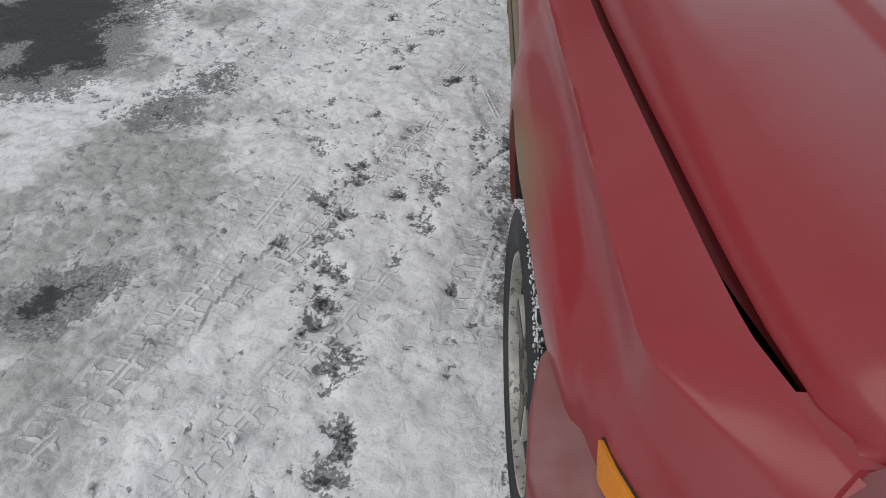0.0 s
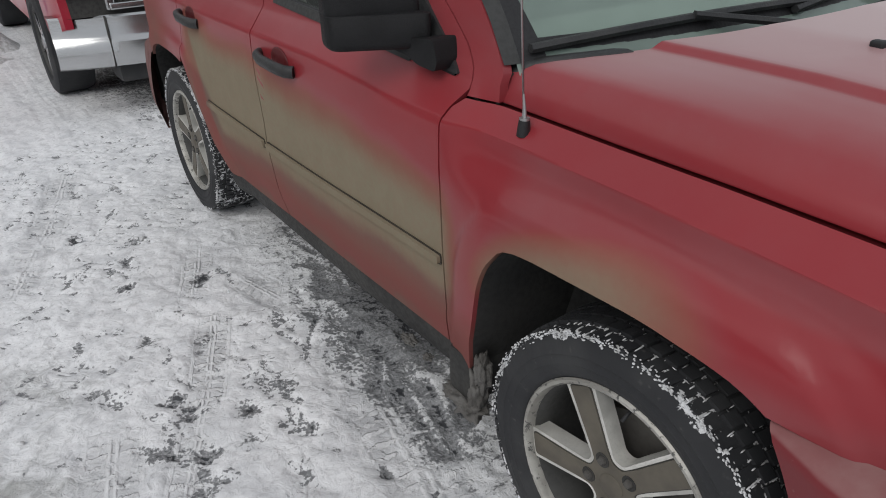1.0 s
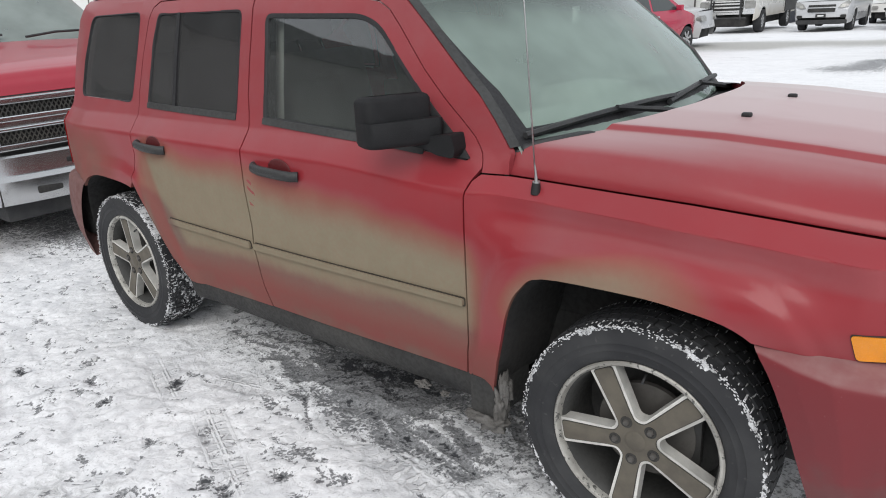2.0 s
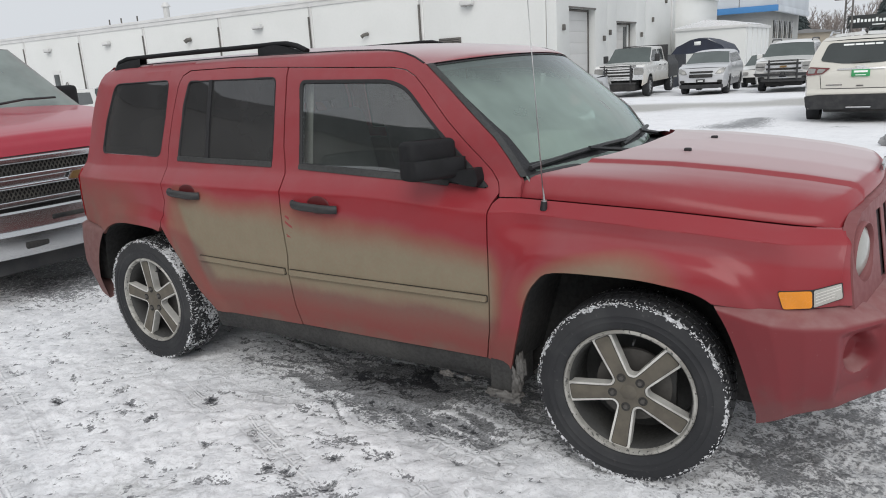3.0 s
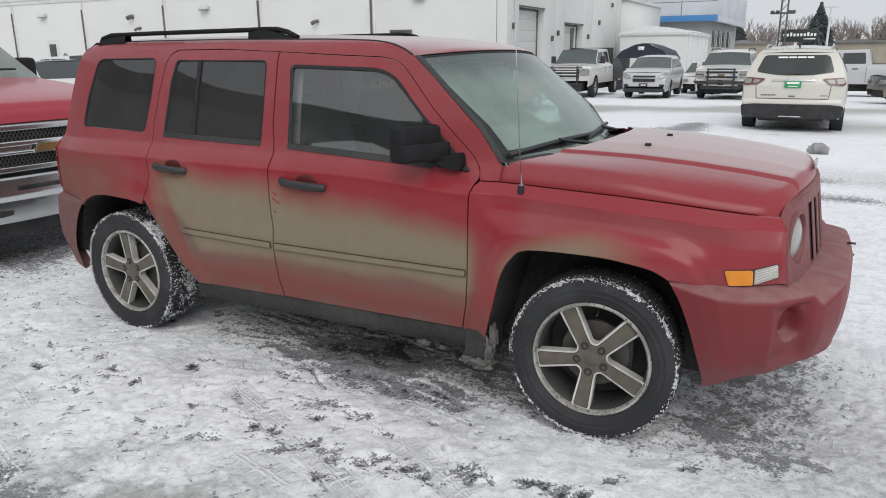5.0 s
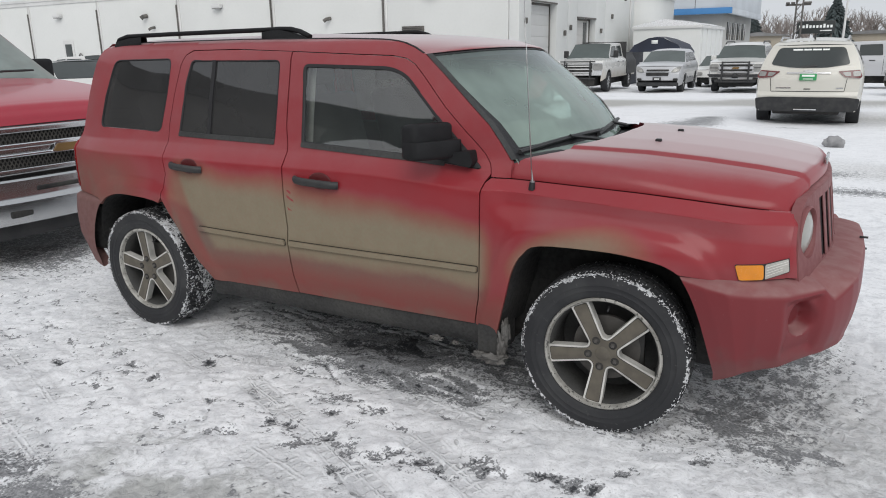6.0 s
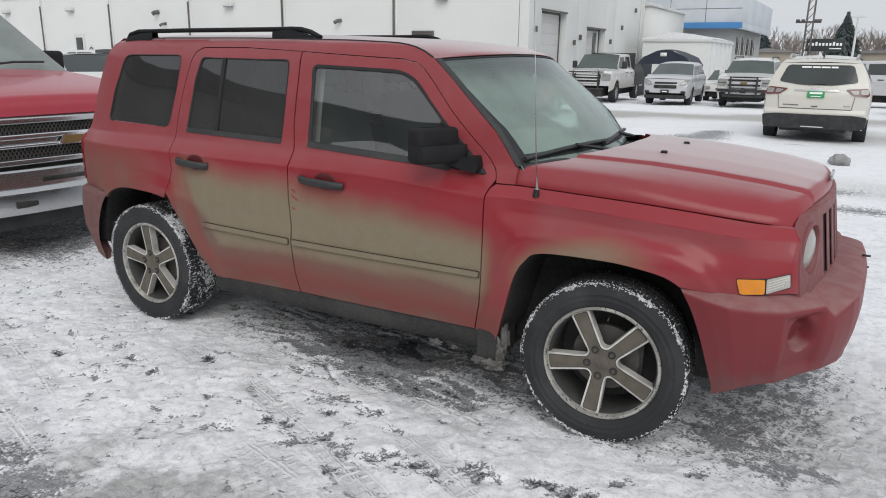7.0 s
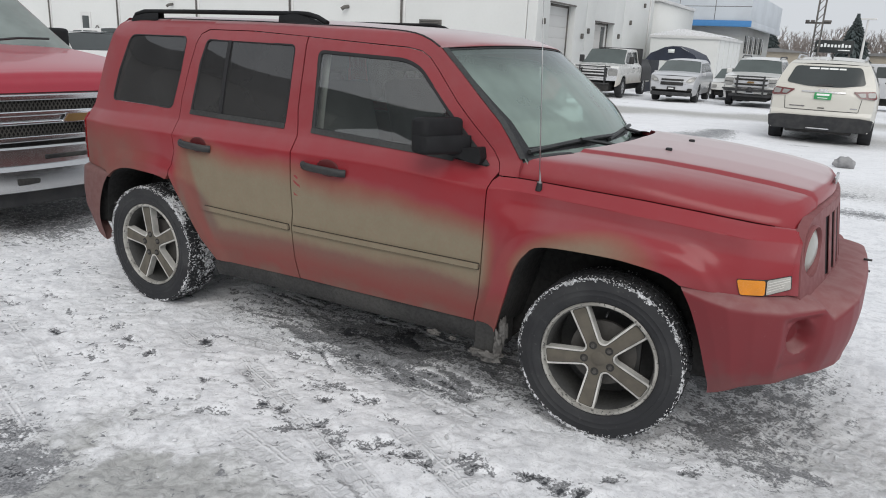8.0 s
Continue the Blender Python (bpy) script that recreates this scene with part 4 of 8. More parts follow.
        def block(outline, levels):
            rings = []
            for z, d in levels:
                rings.append([(x, side * y, z) for x, y in rounded(inset(outline, d), [0.02, 0.022, 0.03, 0.02], 4)])
            bm = net(rings, closed=True)
            count = len(rings[0])
            bm.verts.ensure_lookup_table()
            bm.faces.new(bm.verts[:count]), bm.faces.new(bm.verts[-count:])
            bmesh.ops.recalc_face_normals(bm, faces=bm.faces[:])
            return sharpen(bm, 50)
        part("mirror_housing", block(plan, ((1.074, 0.020), (1.076, 0.010), (1.083, 0.002), (1.092, 0.0), (1.1495, 0.0), (1.1505, 0.001), (1.151, 0.012))), M["mirror_black"], mirror)
        part("mirror_cap", block(cap, ((1.1485, 0.0), (1.205, 0.0), (1.215, 0.005), (1.220, 0.013), (1.222, 0.030))), M["mirror_black"], mirror)
        foot = rounded([(0.570, 1.092), (0.570, 1.070), (0.640, 1.062), (0.685, 1.046), (0.738, 1.040), (0.748, 1.062), (0.735, 1.108), (0.68, 1.102)], 0.008, 3)
        part("mirror_foot", slab(foot, lambda u, v, w: (u, side * (0.765 + w + 0.10 * (0.74 - u)), v), 0.072), M["mirror_black"], mirror)
        glass_face = [[(0.597 - 0.104 * a - 0.002, side * (0.812 + 0.150 * a), 1.148 + 0.058 * b) for a in (0.04, 0.98)] for b in (-0.95, 0.95)]
        part("mirror_glass", net(glass_face), M["chrome"], mirror)
        # roof rail
        y = side * 0.605
        rail = tube([(-1.64, y, 1.572), (-1.62, y, 1.596), (-1.55, y, 1.612), (-1.2, y, 1.616), (-0.8, y, 1.618), (-0.52, y, 1.619), (-0.42, y, 1.621), (-0.36, y, 1.619), (-0.30, y, 1.606), (-0.24, y, 1.580)], 0.017, 10, squash=(1.0, 0.70))
        rail = part("roof_rail", rail, M["rail_black"], car, "black roof rail")
        part("rail_foot", net([[(x, y + o * 0.022, z + (h if k else -0.03)) for o, k in ((-1, 0), (-0.85, 1), (0.85, 1), (1, 0))] for x, z, h in ((-0.53, 1.606, 0.002), (-0.48, 1.602, 0.012), (-0.42, 1.598, 0.020), (-0.36, 1.592, 0.014), (-0.29, 1.580, 0.004), (-0.24, 1.57, -0.006))]), M["rail_black"], rail)
        part("rail_foot", net([[(x, y + o * 0.022, z + (h if k else -0.03)) for o, k in ((-1, 0), (-0.85, 1), (0.85, 1), (1, 0))] for x, z, h in ((-1.65, 1.565, 0.0), (-1.62, 1.572, 0.014), (-1.52, 1.582, 0.020), (-1.42, 1.596, 0.010))]), M["rail_black"], rail)
        # tail lamp
        body_panel("tail_lamp", [rounded([(-1.915, 0.76), (-1.945, 0.76), (-1.948, 1.03), (-1.925, 1.03)], 0.006, 2)], side, car, M["tail"], 0.006, 0.05, "red tail lamp")
    # hood, cowl and windshield
    rows = []
    for u in sorted(list(np.linspace(-1, 1, 61)) + [s * k for s in (-1, 1) for k in (0.684, 0.691, 0.706, 0.712, 0.720)]):
        y = u * 0.78
        xf = fascia_x(u * 0.665, 0.99) - 0.012 - 0.010 * sstep(0.88, 1.0, abs(u))
        xr = hood_rear(y)
        row = [(xr, y, hood_z(xr, u * 0.757) - 0.018)]
        for t in np.linspace(0, 1, 26):
            x = xr + (xf - 0.05 - xr) * t
            row.append((x, u * (lerp(HOOD_W, x) - 0.002), hood_z(x, u * 0.757)))
        z = hood_z(xf - 0.05, u * 0.757)
        y = u * (lerp(HOOD_W, xf) - 0.002)
        row += [(xf - 0.025, y, z - 0.009), (xf - 0.008, y, z - 0.028 * min(1, (z - 0.91) / 0.06)), (xf - 0.004, y, max(0.922, z - 0.055)), (xf - 0.02, y, max(0.915, z - 0.062))]
        rows.append(row)
    def rolled(row):
        return [[(p[0], p[1] * k, p[2] - d) for p in row] for k, d in ((0.999, 0.004), (0.975, 0.005))]
    hood = part("hood", sharpen(net(rolled(rows[0])[::-1] + rows + rolled(rows[-1])), 50), M["red"], car, "red hood with dust film and raised ridges")
    for s in (-1, 1):
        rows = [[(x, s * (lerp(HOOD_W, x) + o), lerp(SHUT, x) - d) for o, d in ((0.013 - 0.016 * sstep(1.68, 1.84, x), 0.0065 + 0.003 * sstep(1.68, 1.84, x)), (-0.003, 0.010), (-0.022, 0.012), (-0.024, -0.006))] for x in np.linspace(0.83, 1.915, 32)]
        part("hood_gutter", net(rows), M["red_shaded"], car, "gutter below the hood edge, red darkened for shade")
    for x, y in ((1.372, -0.313), (1.383, 0.075)):
        z = hood_z(x, y)
        part("washer_nozzle", box((x - 0.014, y - 0.011, z - 0.006), (x + 0.012, y + 0.011, z + 0.010), 0.006, 3), M["seal"], hood)
    rows = []
    for y in np.linspace(-0.775, 0.775, 35):
        xr, q = hood_rear(y), 1 - (y / 0.77) ** 2
        z = hood_z(xr, y * 0.757 / 0.78)
        rows.append([(0.845 + 0.115 * q, y, 1.050), (0.880 + 0.115 * q, y, 1.056), (0.5 * (0.90 + 0.115 * q + xr), y, min(1.062, z - 0.022)), (xr + 0.02, y, z - 0.022)])
    ends = [-0.58, -0.62, -0.66, -0.70, -0.73, -0.76, -0.785]
    cowl = part("cowl", net(rows), M["black"], car, "black plastic cowl below the windshield")

    for side in (-1, 1):
        rows = [[(hood_rear(y) - a, -side * y, hood_z(hood_rear(y), y * 0.757 / 0.78) + b) for a, b in ((0.075, -0.014), (0.050, -0.002), (0.014, 0.003), (-0.003, 0.001), (-0.006, -0.020))] for y in ends]
        part("cowl_end", net(rows), M["black"], cowl)

    def shield_point(u, v, off=0.0):
        """u across from -1 to 1, v up from 0 to 1."""
        xs, zs = 0.893 + (0.455 - 0.893) * v, 1.070 + (1.490 - 1.070) * v
        if v > 0:
            zs = lerp([(0, 1.070), (0.235, 1.207), (0.55, 1.326), (0.79, 1.416), (1, 1.490)], v)
        w = half(xs, zs) - 0.002
        bulge = 1 - u * u
        return Vector((xs + bulge * 0.115 + off * 0.7, u * w, zs + bulge * (0.0 + 0.026 * v) + off * 0.7))
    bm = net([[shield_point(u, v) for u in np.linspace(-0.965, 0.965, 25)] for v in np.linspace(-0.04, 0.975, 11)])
    shield = part("windshield", bm, M["shield"], car, "clear windshield with dust and painted sky haze")
    shield.visible_shadow = False
    for u0, u1 in ((-1.0, -0.955), (0.955, 1.0)):
        bm = net([[shield_point(u, v, 0.004) for u in (u0, (u0 + u1) / 2, u1)] for v in np.linspace(0.0, 1.0, 9)])
        part("windshield_trim", bm, M["trim_grey"], car, "grey windshield edge trim")
    for s in (-1, 1):
        bm = net([[shield_point(s * u, v, 0.002) for u in (0.955, 0.955 - 0.075 * (1 - v / 0.75) ** 1.3)] for v in np.linspace(-0.05, 0.74, 9)])
        part("windshield_band", bm, M["seal"], shield, "black band printed on the glass edge")
    part("windshield_band", net([[shield_point(u, v, 0.0015) for u in np.linspace(-0.95, 0.95, 25)] for v in (-0.05, 0.0, 0.07)]), M["seal"], shield, "black band printed on the glass edge")
    bm = net([[shield_point(u, v, 0.003) for u in np.linspace(-0.97, 0.97, 21)] for v in (0.972, 0.985)])
    part("windshield_trim", bm, M["seal"], car)
    for u0, u1, v0 in ((-0.93, 0.10, 0.03), (0.02, 0.93, 0.03)):
        pts = [shield_point(u0 + (u1 - u0) * k / 8, v0 + 0.02 * (1 - (2 * k / 8 - 1) ** 2) + 0.02 * k / 8, 0.016) for k in range(9)]
        arm = part("wiper", tube(pts, 0.011, 6, squash=(1, 0.9)), M["black"], car, "black windshield wiper")
        piv = shield_point(u1, -0.12, 0.03)
        mid = shield_point((u0 + u1) / 2, v0 + 0.03, 0.026)
        part("wiper_arm", tube([piv, piv + Vector((0, 0, 0.02)), (piv + mid) / 2 + Vector((0.01, 0, 0.012)), mid], 0.013, 6, taper=0.7), M["black"], arm)
    # antenna
    ax, ay, az = 1.002, -0.811, 0.974
    ant = part("antenna", tube([(ax - 0.003, ay, az - 0.01), (ax - 0.001, ay, az + 0.010), (ax, ay, az + 0.022)], 0.0135, 12, taper=0.8), M["seal"], car, "thin whip antenna on a black foot")
    part("antenna_collar", tube([(ax, ay, az + 0.020), (ax, ay, az + 0.026)], 0.0105, 12), M["steel"], ant)
    part("antenna_ferrule", tube([(ax, ay, az + 0.026), (ax - 0.001, ay, az + 0.046), (ax - 0.004, ay, az + 0.070)], 0.0050, 8, taper=0.4), M["steel"], ant)
    part("antenna_rod", tube([(ax - 0.004, ay, az + 0.06), (ax - 0.05, ay, az + 0.80)], 0.0022, 6, taper=0.7), M["steel"], ant)
    # roof
    rows = []
    for x in list(np.linspace(-1.72, 0.24, 25)) + [0.30, 0.345, 0.39, 0.42, 0.445]:
        zs = lerp(roof_side, x)
        w = half(x, zs) - 0.001
        zc = lerp([(-1.72, 1.590), (-1.5, 1.604), (-0.5, 1.606), (0.1, 1.588), (0.32, 1.560), (0.445, 1.526), (0.6, 1.512)], x)
        fwd = 0.110 * sstep(0.0, 0.46, x)
        rows.append([(x + fwd * (1 - u * u), u * w, zs + (zc - zs) * (1 - abs(u) ** 3.0)) for u in np.linspace(-1, 1, 25)])
    rows.append([tuple(shield_point(u, 0.990) + Vector((-0.003, 0, 0.006))) for u in np.linspace(-1, 1, 25)])
    roof = part("roof", net(rows), M["red"], car)
    for side in (-1, 1):
        ditch = [(x, side * (half(x, lerp(roof_side, x)) - 0.001), lerp(roof_side, x) + 0.0005) for x in np.linspace(-1.60, 0.445, 42)]
        part("roof_ditch", tube(ditch, 0.0042, 6), M["seal"], roof, "thin black moulding along the roof edge")
    part("headliner", net([[(p[0], p[1] * 0.93, p[2] - 0.035) for p in r] for r in rows]), M["liner"], car)
    # front fascia with upright slots and round lamps
    zt, zb, w = 0.978, 0.672, 0.692
    outlines, slots = [], [-0.36 + 0.12 * k for k in range(7)]
    outlines.append([(-w, zb), (w, zb), (w, 0.705), (-w, 0.705)])
    outlines.append([(-0.42, 0.940), (0.42, 0.940), (0.42, zt), (-0.42, zt)])
    edges = [-0.42] + [c + s * 0.036 for c in slots for s in (-1, 1)] + [0.42]
    bars = [[(a, 0.7055), (b, 0.7055), (b, 0.9395), (a, 0.9395)] for a, b in zip(edges[0::2], edges[1::2])]
    for s in (-1, 1):
        circ = [(s * 0.566 + 0.092 * math.cos(2 * math.pi * k / 40), 0.838 + 0.092 * math.sin(2 * math.pi * k / 40)) for k in range(40)]
        out = [(s * 0.42, 0.705), (s * w, 0.705), (s * 0.686, 0.78), (s * 0.672, 0.85), (s * 0.645, 0.905), (s * 0.610, 0.938), (s * 0.56, zt - 0.016), (s * 0.42, zt)]
        outlines += ring(out, circ, s * 0.566)
    fascia = part("front_fascia", panel_bm(outlines, lambda u, v: (fascia_x(u, v), u, v), 0.05, (-0.035, 0, 0)), M["fascia_dusty"], car, "dusty red front with seven upright slots")
    for s in (-1, 1):
        rows = []
        for z in np.linspace(0.70, 0.918, 16):
            h = half(1.935, z) - 0.006
            rows.append([(1.86, s * (half(1.86, z) - 0.010), z), (1.936, s * h, z), (fascia_x(h - 0.02, z) - 0.006, s * (h - 0.014), z), (fascia_x(h - 0.06, z) - 0.010, s * (h - 0.06), z)])
        part("corner_filler", net(rows), M["red"], fascia)
    rows = []
    for u in np.linspace(-1, 1, 41):
        w = 0.618
        x = fascia_x(u * w, 0.96)
        z = max(0.944, hood_z(x - 0.06, u * 0.757) - 0.058) - 0.034 * sstep(0.86, 1.0, abs(u))
        rows.append([(x - 0.034, u * w, z - 0.05), (x - 0.002, u * w, z - 0.02), (x - 0.006, u * w, z - 0.004), (x - 0.02, u * w, z), (x - 0.15, u * w, z - 0.006)])
    part("fascia_top", net(rows), M["fascia_dusty"], fascia)
    for line in bars:
        part("grille_bar", panel_bm([line], lambda u, v: (fascia_x(u, v), u, v), 0.05, (-0.003, 0, 0)), M["fascia_dusty"], fascia)
    for c in slots:
        part("grille_slot", panel_bm([[(c - 0.05, 0.69), (c + 0.05, 0.69), (c + 0.05, 0.955), (c - 0.05, 0.955)]], lambda u, v: (fascia_x(u, v) - 0.009, u, v), 0.1), M["slot_black"], fascia)
    for s in (-1, 1):
        c = Vector((fascia_x(0.566, 0.838), s * 0.566, 0.838))
        turn = Matrix.Translation(c) @ Matrix.Rotation(s * 0.20, 4, "Z")
        bm = revolve([(0.0, 0.006), (0.05, 0.002), (0.080, -0.010), (0.088, -0.024)], 36, "x")
        bm.transform(turn)
        lamp = part("headlight", bm, M["headlamp"], car, "round dusty headlight")
        bm = revolve([(0.086, -0.035), (0.089, -0.004), (0.093, 0.002), (0.098, -0.003), (0.098, -0.03)], 36, "x")
        bm.transform(turn)
        part("headlight_ring", bm, M["fascia_dusty"], lamp)
    # bumpers
    rear_plan = [(-1.640, 0.880), (-1.72, 0.876), (-1.84, 0.855), (-1.94, 0.80), (-2.01, 0.71), (-2.04, 0.55), (-2.055, 0.3), (-2.06, 0.0)]

    def bumper(name, plan, z_low, z_top, label):
        d = [0.0]
        for a, b in zip(plan, plan[1:]):
            d.append(d[-1] + math.dist(a, b))
        xs, ys = list(zip(d, [p[0] for p in plan])), list(zip(d, [p[1] for p in plan]))
        rows = []
        stations = np.linspace(0, d[-1], 190)
        line = [Vector((lerp(xs, s), lerp(ys, s))) for s in stations]
        for _ in range(3):
            line = [line[0]] + [(line[i - 1] + 2 * line[i] + line[i + 1]) / 4 for i in range(1, len(line) - 1)] + [line[-1]]
        for i, p in enumerate(line):
            t = (line[min(i + 1, len(line) - 1)] - line[max(0, i - 1)]).normalized()
            n = Vector((t.y, -t.x))
            if n.dot(Vector((p.x, p.y))) < 0:
                n = -n
            lo, hi = lerp(z_low, stations[i]), lerp(z_top, stations[i])
            k = 0.35 + 0.65 * sstep(0.12, 0.32, stations[i])
            row = []
            for o, z in ((-0.09, lo + 0.03), (-0.034, lo + 0.004), (-0.022, lo + 0.004)):
                row.append((p.x + n.x * o, p.y + n.y * o, z))
            for w in np.linspace(0.05, 0.95, 40):
                z = lo + (hi - lo) * w
                o = 0.012 * math.sin(math.pi * w) - 0.02 * sstep(0.35, 0.0, w)
                row.append((p.x + n.x * o, p.y + n.y * o, z))
            for o, z in ((-0.006, hi - 0.006), (-0.016, hi), (-0.05, hi + 0.006), (-0.02 - 0.13 * k, hi + 0.012 + 0.012 * k)):
                row.append((p.x + n.x * o, p.y + n.y * o, z))
            edge = sorted((z, x) for x, z in (ARCH_F if p.x > 0 else ARCH_R) if abs(x) > 1.55)
            fade = 1 - sstep(0.0, 0.30, stations[i])
            row = [(x + (lerp(edge, z) - plan[0][0]) * fade, y, z) for x, y, z in row]
            rows.append(row)
        rows = rows + [[(x, -y, z) for x, y, z in r] for r in rows[-2::-1]]
        return part(name, sharpen(net(rows), 55), M["bumper_dusty"], car, label)
    def front_bumper():
        """Side wings with a sloping dusty ledge, corner fields with lamp hollows, and a middle that juts out past a notch."""
        edge_at = [(1.636, 0.850, 0.684), (1.70, 0.862, 0.675), (1.77, 0.866, 0.665), (1.86, 0.842, 0.661), (1.945, 0.800, 0.660), (1.965, 0.785, 0.660), (2.00, 0.742, 0.662), (2.066, 0.660, 0.667), (2.084, 0.642, 0.642), (2.098, 0.626, 0.626), (2.120, 0.588, 0.640), (2.148, 0.530, 0.664), (2.164, 0.470, 0.672), (2.176, 0.30, 0.678), (2.184, 0.0, 0.682)]
        inner_at = [(1.636, 0.840, 0.697), (1.70, 0.834, 0.695), (1.79, 0.812, 0.694), (1.87, 0.768, 0.694), (1.935, 0.715, 0.696), (1.945, 0.705, 0.696), (1.96, 0.672, 0.697), (1.965, 0.60, 0.698), (1.970, 0.585, 0.698), (1.975, 0.565, 0.698), (1.985, 0.53, 0.698), (1.995, 0.48, 0.698), (2.005, 0.42, 0.699), (2.035, 0.27, 0.700), (2.050, 0.0, 0.700)]
        low_at = [(1.636, 0.800, 0.296), (1.70, 0.806, 0.318), (1.77, 0.805, 0.335), (1.86, 0.790, 0.356), (1.94, 0.752, 0.372), (1.955, 0.740, 0.376), (1.985, 0.705, 0.385), (2.045, 0.632, 0.396), (2.064, 0.610, 0.398), (2.078, 0.592, 0.400), (2.10, 0.550, 0.402), (2.125, 0.50, 0.405), (2.140, 0.44, 0.408), (2.152, 0.28, 0.412), (2.160, 0.0, 0.415)]
        d = [0.0]
        for a, b in zip(edge_at, edge_at[1:]):
            d.append(d[-1] + math.dist(a[:2], b[:2]))
        stations = np.linspace(0, d[-1], 150)

        def along(table, s):
            return Vector([float(np.interp(s, d, [p[k] for p in table])) for k in range(3)])
        rows = []
        for s in stations:
            e, i, l = along(edge_at, s), along(inner_at, s), along(low_at, s)
            if i.x < 1.945:
                i.y = min(i.y, half(i.x, 0.70) - 0.012)
            t = along(edge_at, min(d[-1], s + 0.03)) - along(edge_at, max(0, s - 0.03))
            out = Vector((-t.y, t.x, 0)).normalized()
            if out.dot(Vector((e.x - 1.2, e.y, 0))) < 0:
                out = -out
            row = [i + (i - e).normalized() * 0.03 + Vector((0, 0, -0.012)), i]
            row += [i + (e - i) * w + Vector((0, 0, 0.004 * math.sin(math.pi * w))) for w in (0.35, 0.7, 0.93)]
            row += [e + Vector((0, 0, -0.0035)), e + out * 0.003 + Vector((0, 0, -0.010))]
            wing = sstep(d[4] - 0.01, d[5] + 0.012, s) * (1 - sstep(d[7] - 0.03, d[7] + 0.008, s))
            for w in np.linspace(0.06, 0.96, 38):
                p = e + (l - e) * w
                bow = 0.014 * math.sin(math.pi * min(1, w * 1.1)) + 0.004
                field = wing * sstep(0.05, 0.16, w) * (1 - sstep(0.80, 0.97, w))
                r = math.hypot((s - (d[5] + d[7]) / 2 + 0.004) * 1.05, p.z - 0.556)
                p = p + out * (bow - 0.020 * field - 0.055 * (1 - sstep(0.040, 0.074, r)))
                row.append(p)
            row += [l + out * 0.002, l - out * 0.018 + Vector((0, 0, 0.002)), l - out * 0.07 + Vector((0, 0, 0.03))]
            edge = sorted((z, x) for x, z in ARCH_F if x > 1.55)
            fade = 1 - sstep(0.0, 0.26, s)
            rows.append([(p.x + (lerp(edge, p.z) - edge_at[0][0]) * fade, p.y, p.z) for p in row])
        rows = rows + [[(x, -y, z) for x, y, z in r] for r in rows[-2::-1]]
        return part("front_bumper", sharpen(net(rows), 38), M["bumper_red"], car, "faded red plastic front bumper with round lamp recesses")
    front_bumper()
    bumper("rear_bumper", rear_plan, [(0, 0.300), (0.10, 0.335), (0.22, 0.42), (0.36, 0.47), (1.3, 0.46)], [(0, 0.722), (1.3, 0.735)], "dusty red rear bumper")
    part("hood_badge", box((2.000, -0.10, hood_z(1.97, 0) - 0.020), (2.012, 0.10, hood_z(1.97, 0) + 0.006), 0.005), M["dull_chrome"], hood, "small pale badge shape")
    # plate screws that stick out at the front
    for z in (0.640, 0.690):
        part("plate_screw", tube([(2.165, 0.10, z), (2.198, 0.10, z)], 0.005, 6), M["black"], car)
    # tail: gate and glass, closed behind
    rows = [[(x - 0.05 * (1 - u * u), u * (half(min(x, -1.5), z) - 0.004), z) for u in np.linspace(-1, 1, 13)] for x, z in [(-1.93, 0.735), (-1.945, 0.85), (-1.945, 1.02), (-1.91, 1.09)]]
    part("tailgate", net(rows), M["red"], car)
    rows = [[(x - 0.04 * (1 - u * u), u * (half(min(x, -1.5), z) - 0.02), z) for u in np.linspace(-1, 1, 13)] for x, z in [(-1.91, 1.09), (-1.83, 1.38), (-1.775, 1.51)]]
    part("rear_window", net(rows), M["tint"], car).visible_shadow = False
    rows = [[(x - 0.04 * (1 - u * u), u * (half(min(x, -1.5), z) - 0.001), z) for u in np.linspace(-1, 1, 13)] for x, z in [(-1.775, 1.51), (-1.72, 1.575)]]
    part("roof_spoiler", net(rows), M["red"], car)
    # underbody and cabin
    part("underbody", box((-1.90, -0.56, 0.24), (1.80, 0.56, 0.52), 0.03), M["well"], car)
    part("cabin_floor", box((-1.88, -0.80, 0.50), (0.86, 0.80, 0.53), 0.01), M["well"], car)
    part("firewall", box((0.80, -0.76, 0.50), (0.84, 0.76, 1.04), 0.01), M["well"], car)
    part("engine_block", box((0.95, -0.52, 0.50), (1.90, 0.52, 0.88), 0.05), M["well"], car)
    rows = [[(x, y, z - 0.02 * (y / 0.7) ** 2) for y in np.linspace(-0.72, 0.72, 9)] for x, z in ((0.98, 1.035), (0.80, 1.055), (0.55, 1.060), (0.42, 1.040), (0.38, 0.97), (0.42, 0.70))]
    dash = part("dashboard", net(rows), M["dash"], car, "grey plastic dashboard")
    part("instrument_hood", box((0.36, 0.20, 1.02), (0.60, 0.54, 1.11), 0.03), M["dash"], dash)
    bm = bmesh.new()
    for k in range(24):
        a, b = 2 * math.pi * k / 24, 2 * math.pi * (k + 1) / 24
        tube([(0.29 + 0.06 * math.sin(t), 0.37 + 0.19 * math.cos(t), 0.98 + 0.17 * math.sin(t)) for t in (a, b)], 0.016, 8, bm)
    tube([(0.29, 0.19, 0.98), (0.32, 0.37, 0.98), (0.29, 0.55, 0.98)], 0.02, 8, bm)
    tube([(0.32, 0.37, 0.98), (0.48, 0.37, 0.92)], 0.03, 8, bm)
    part("steering_wheel", bm, M["black"], car)
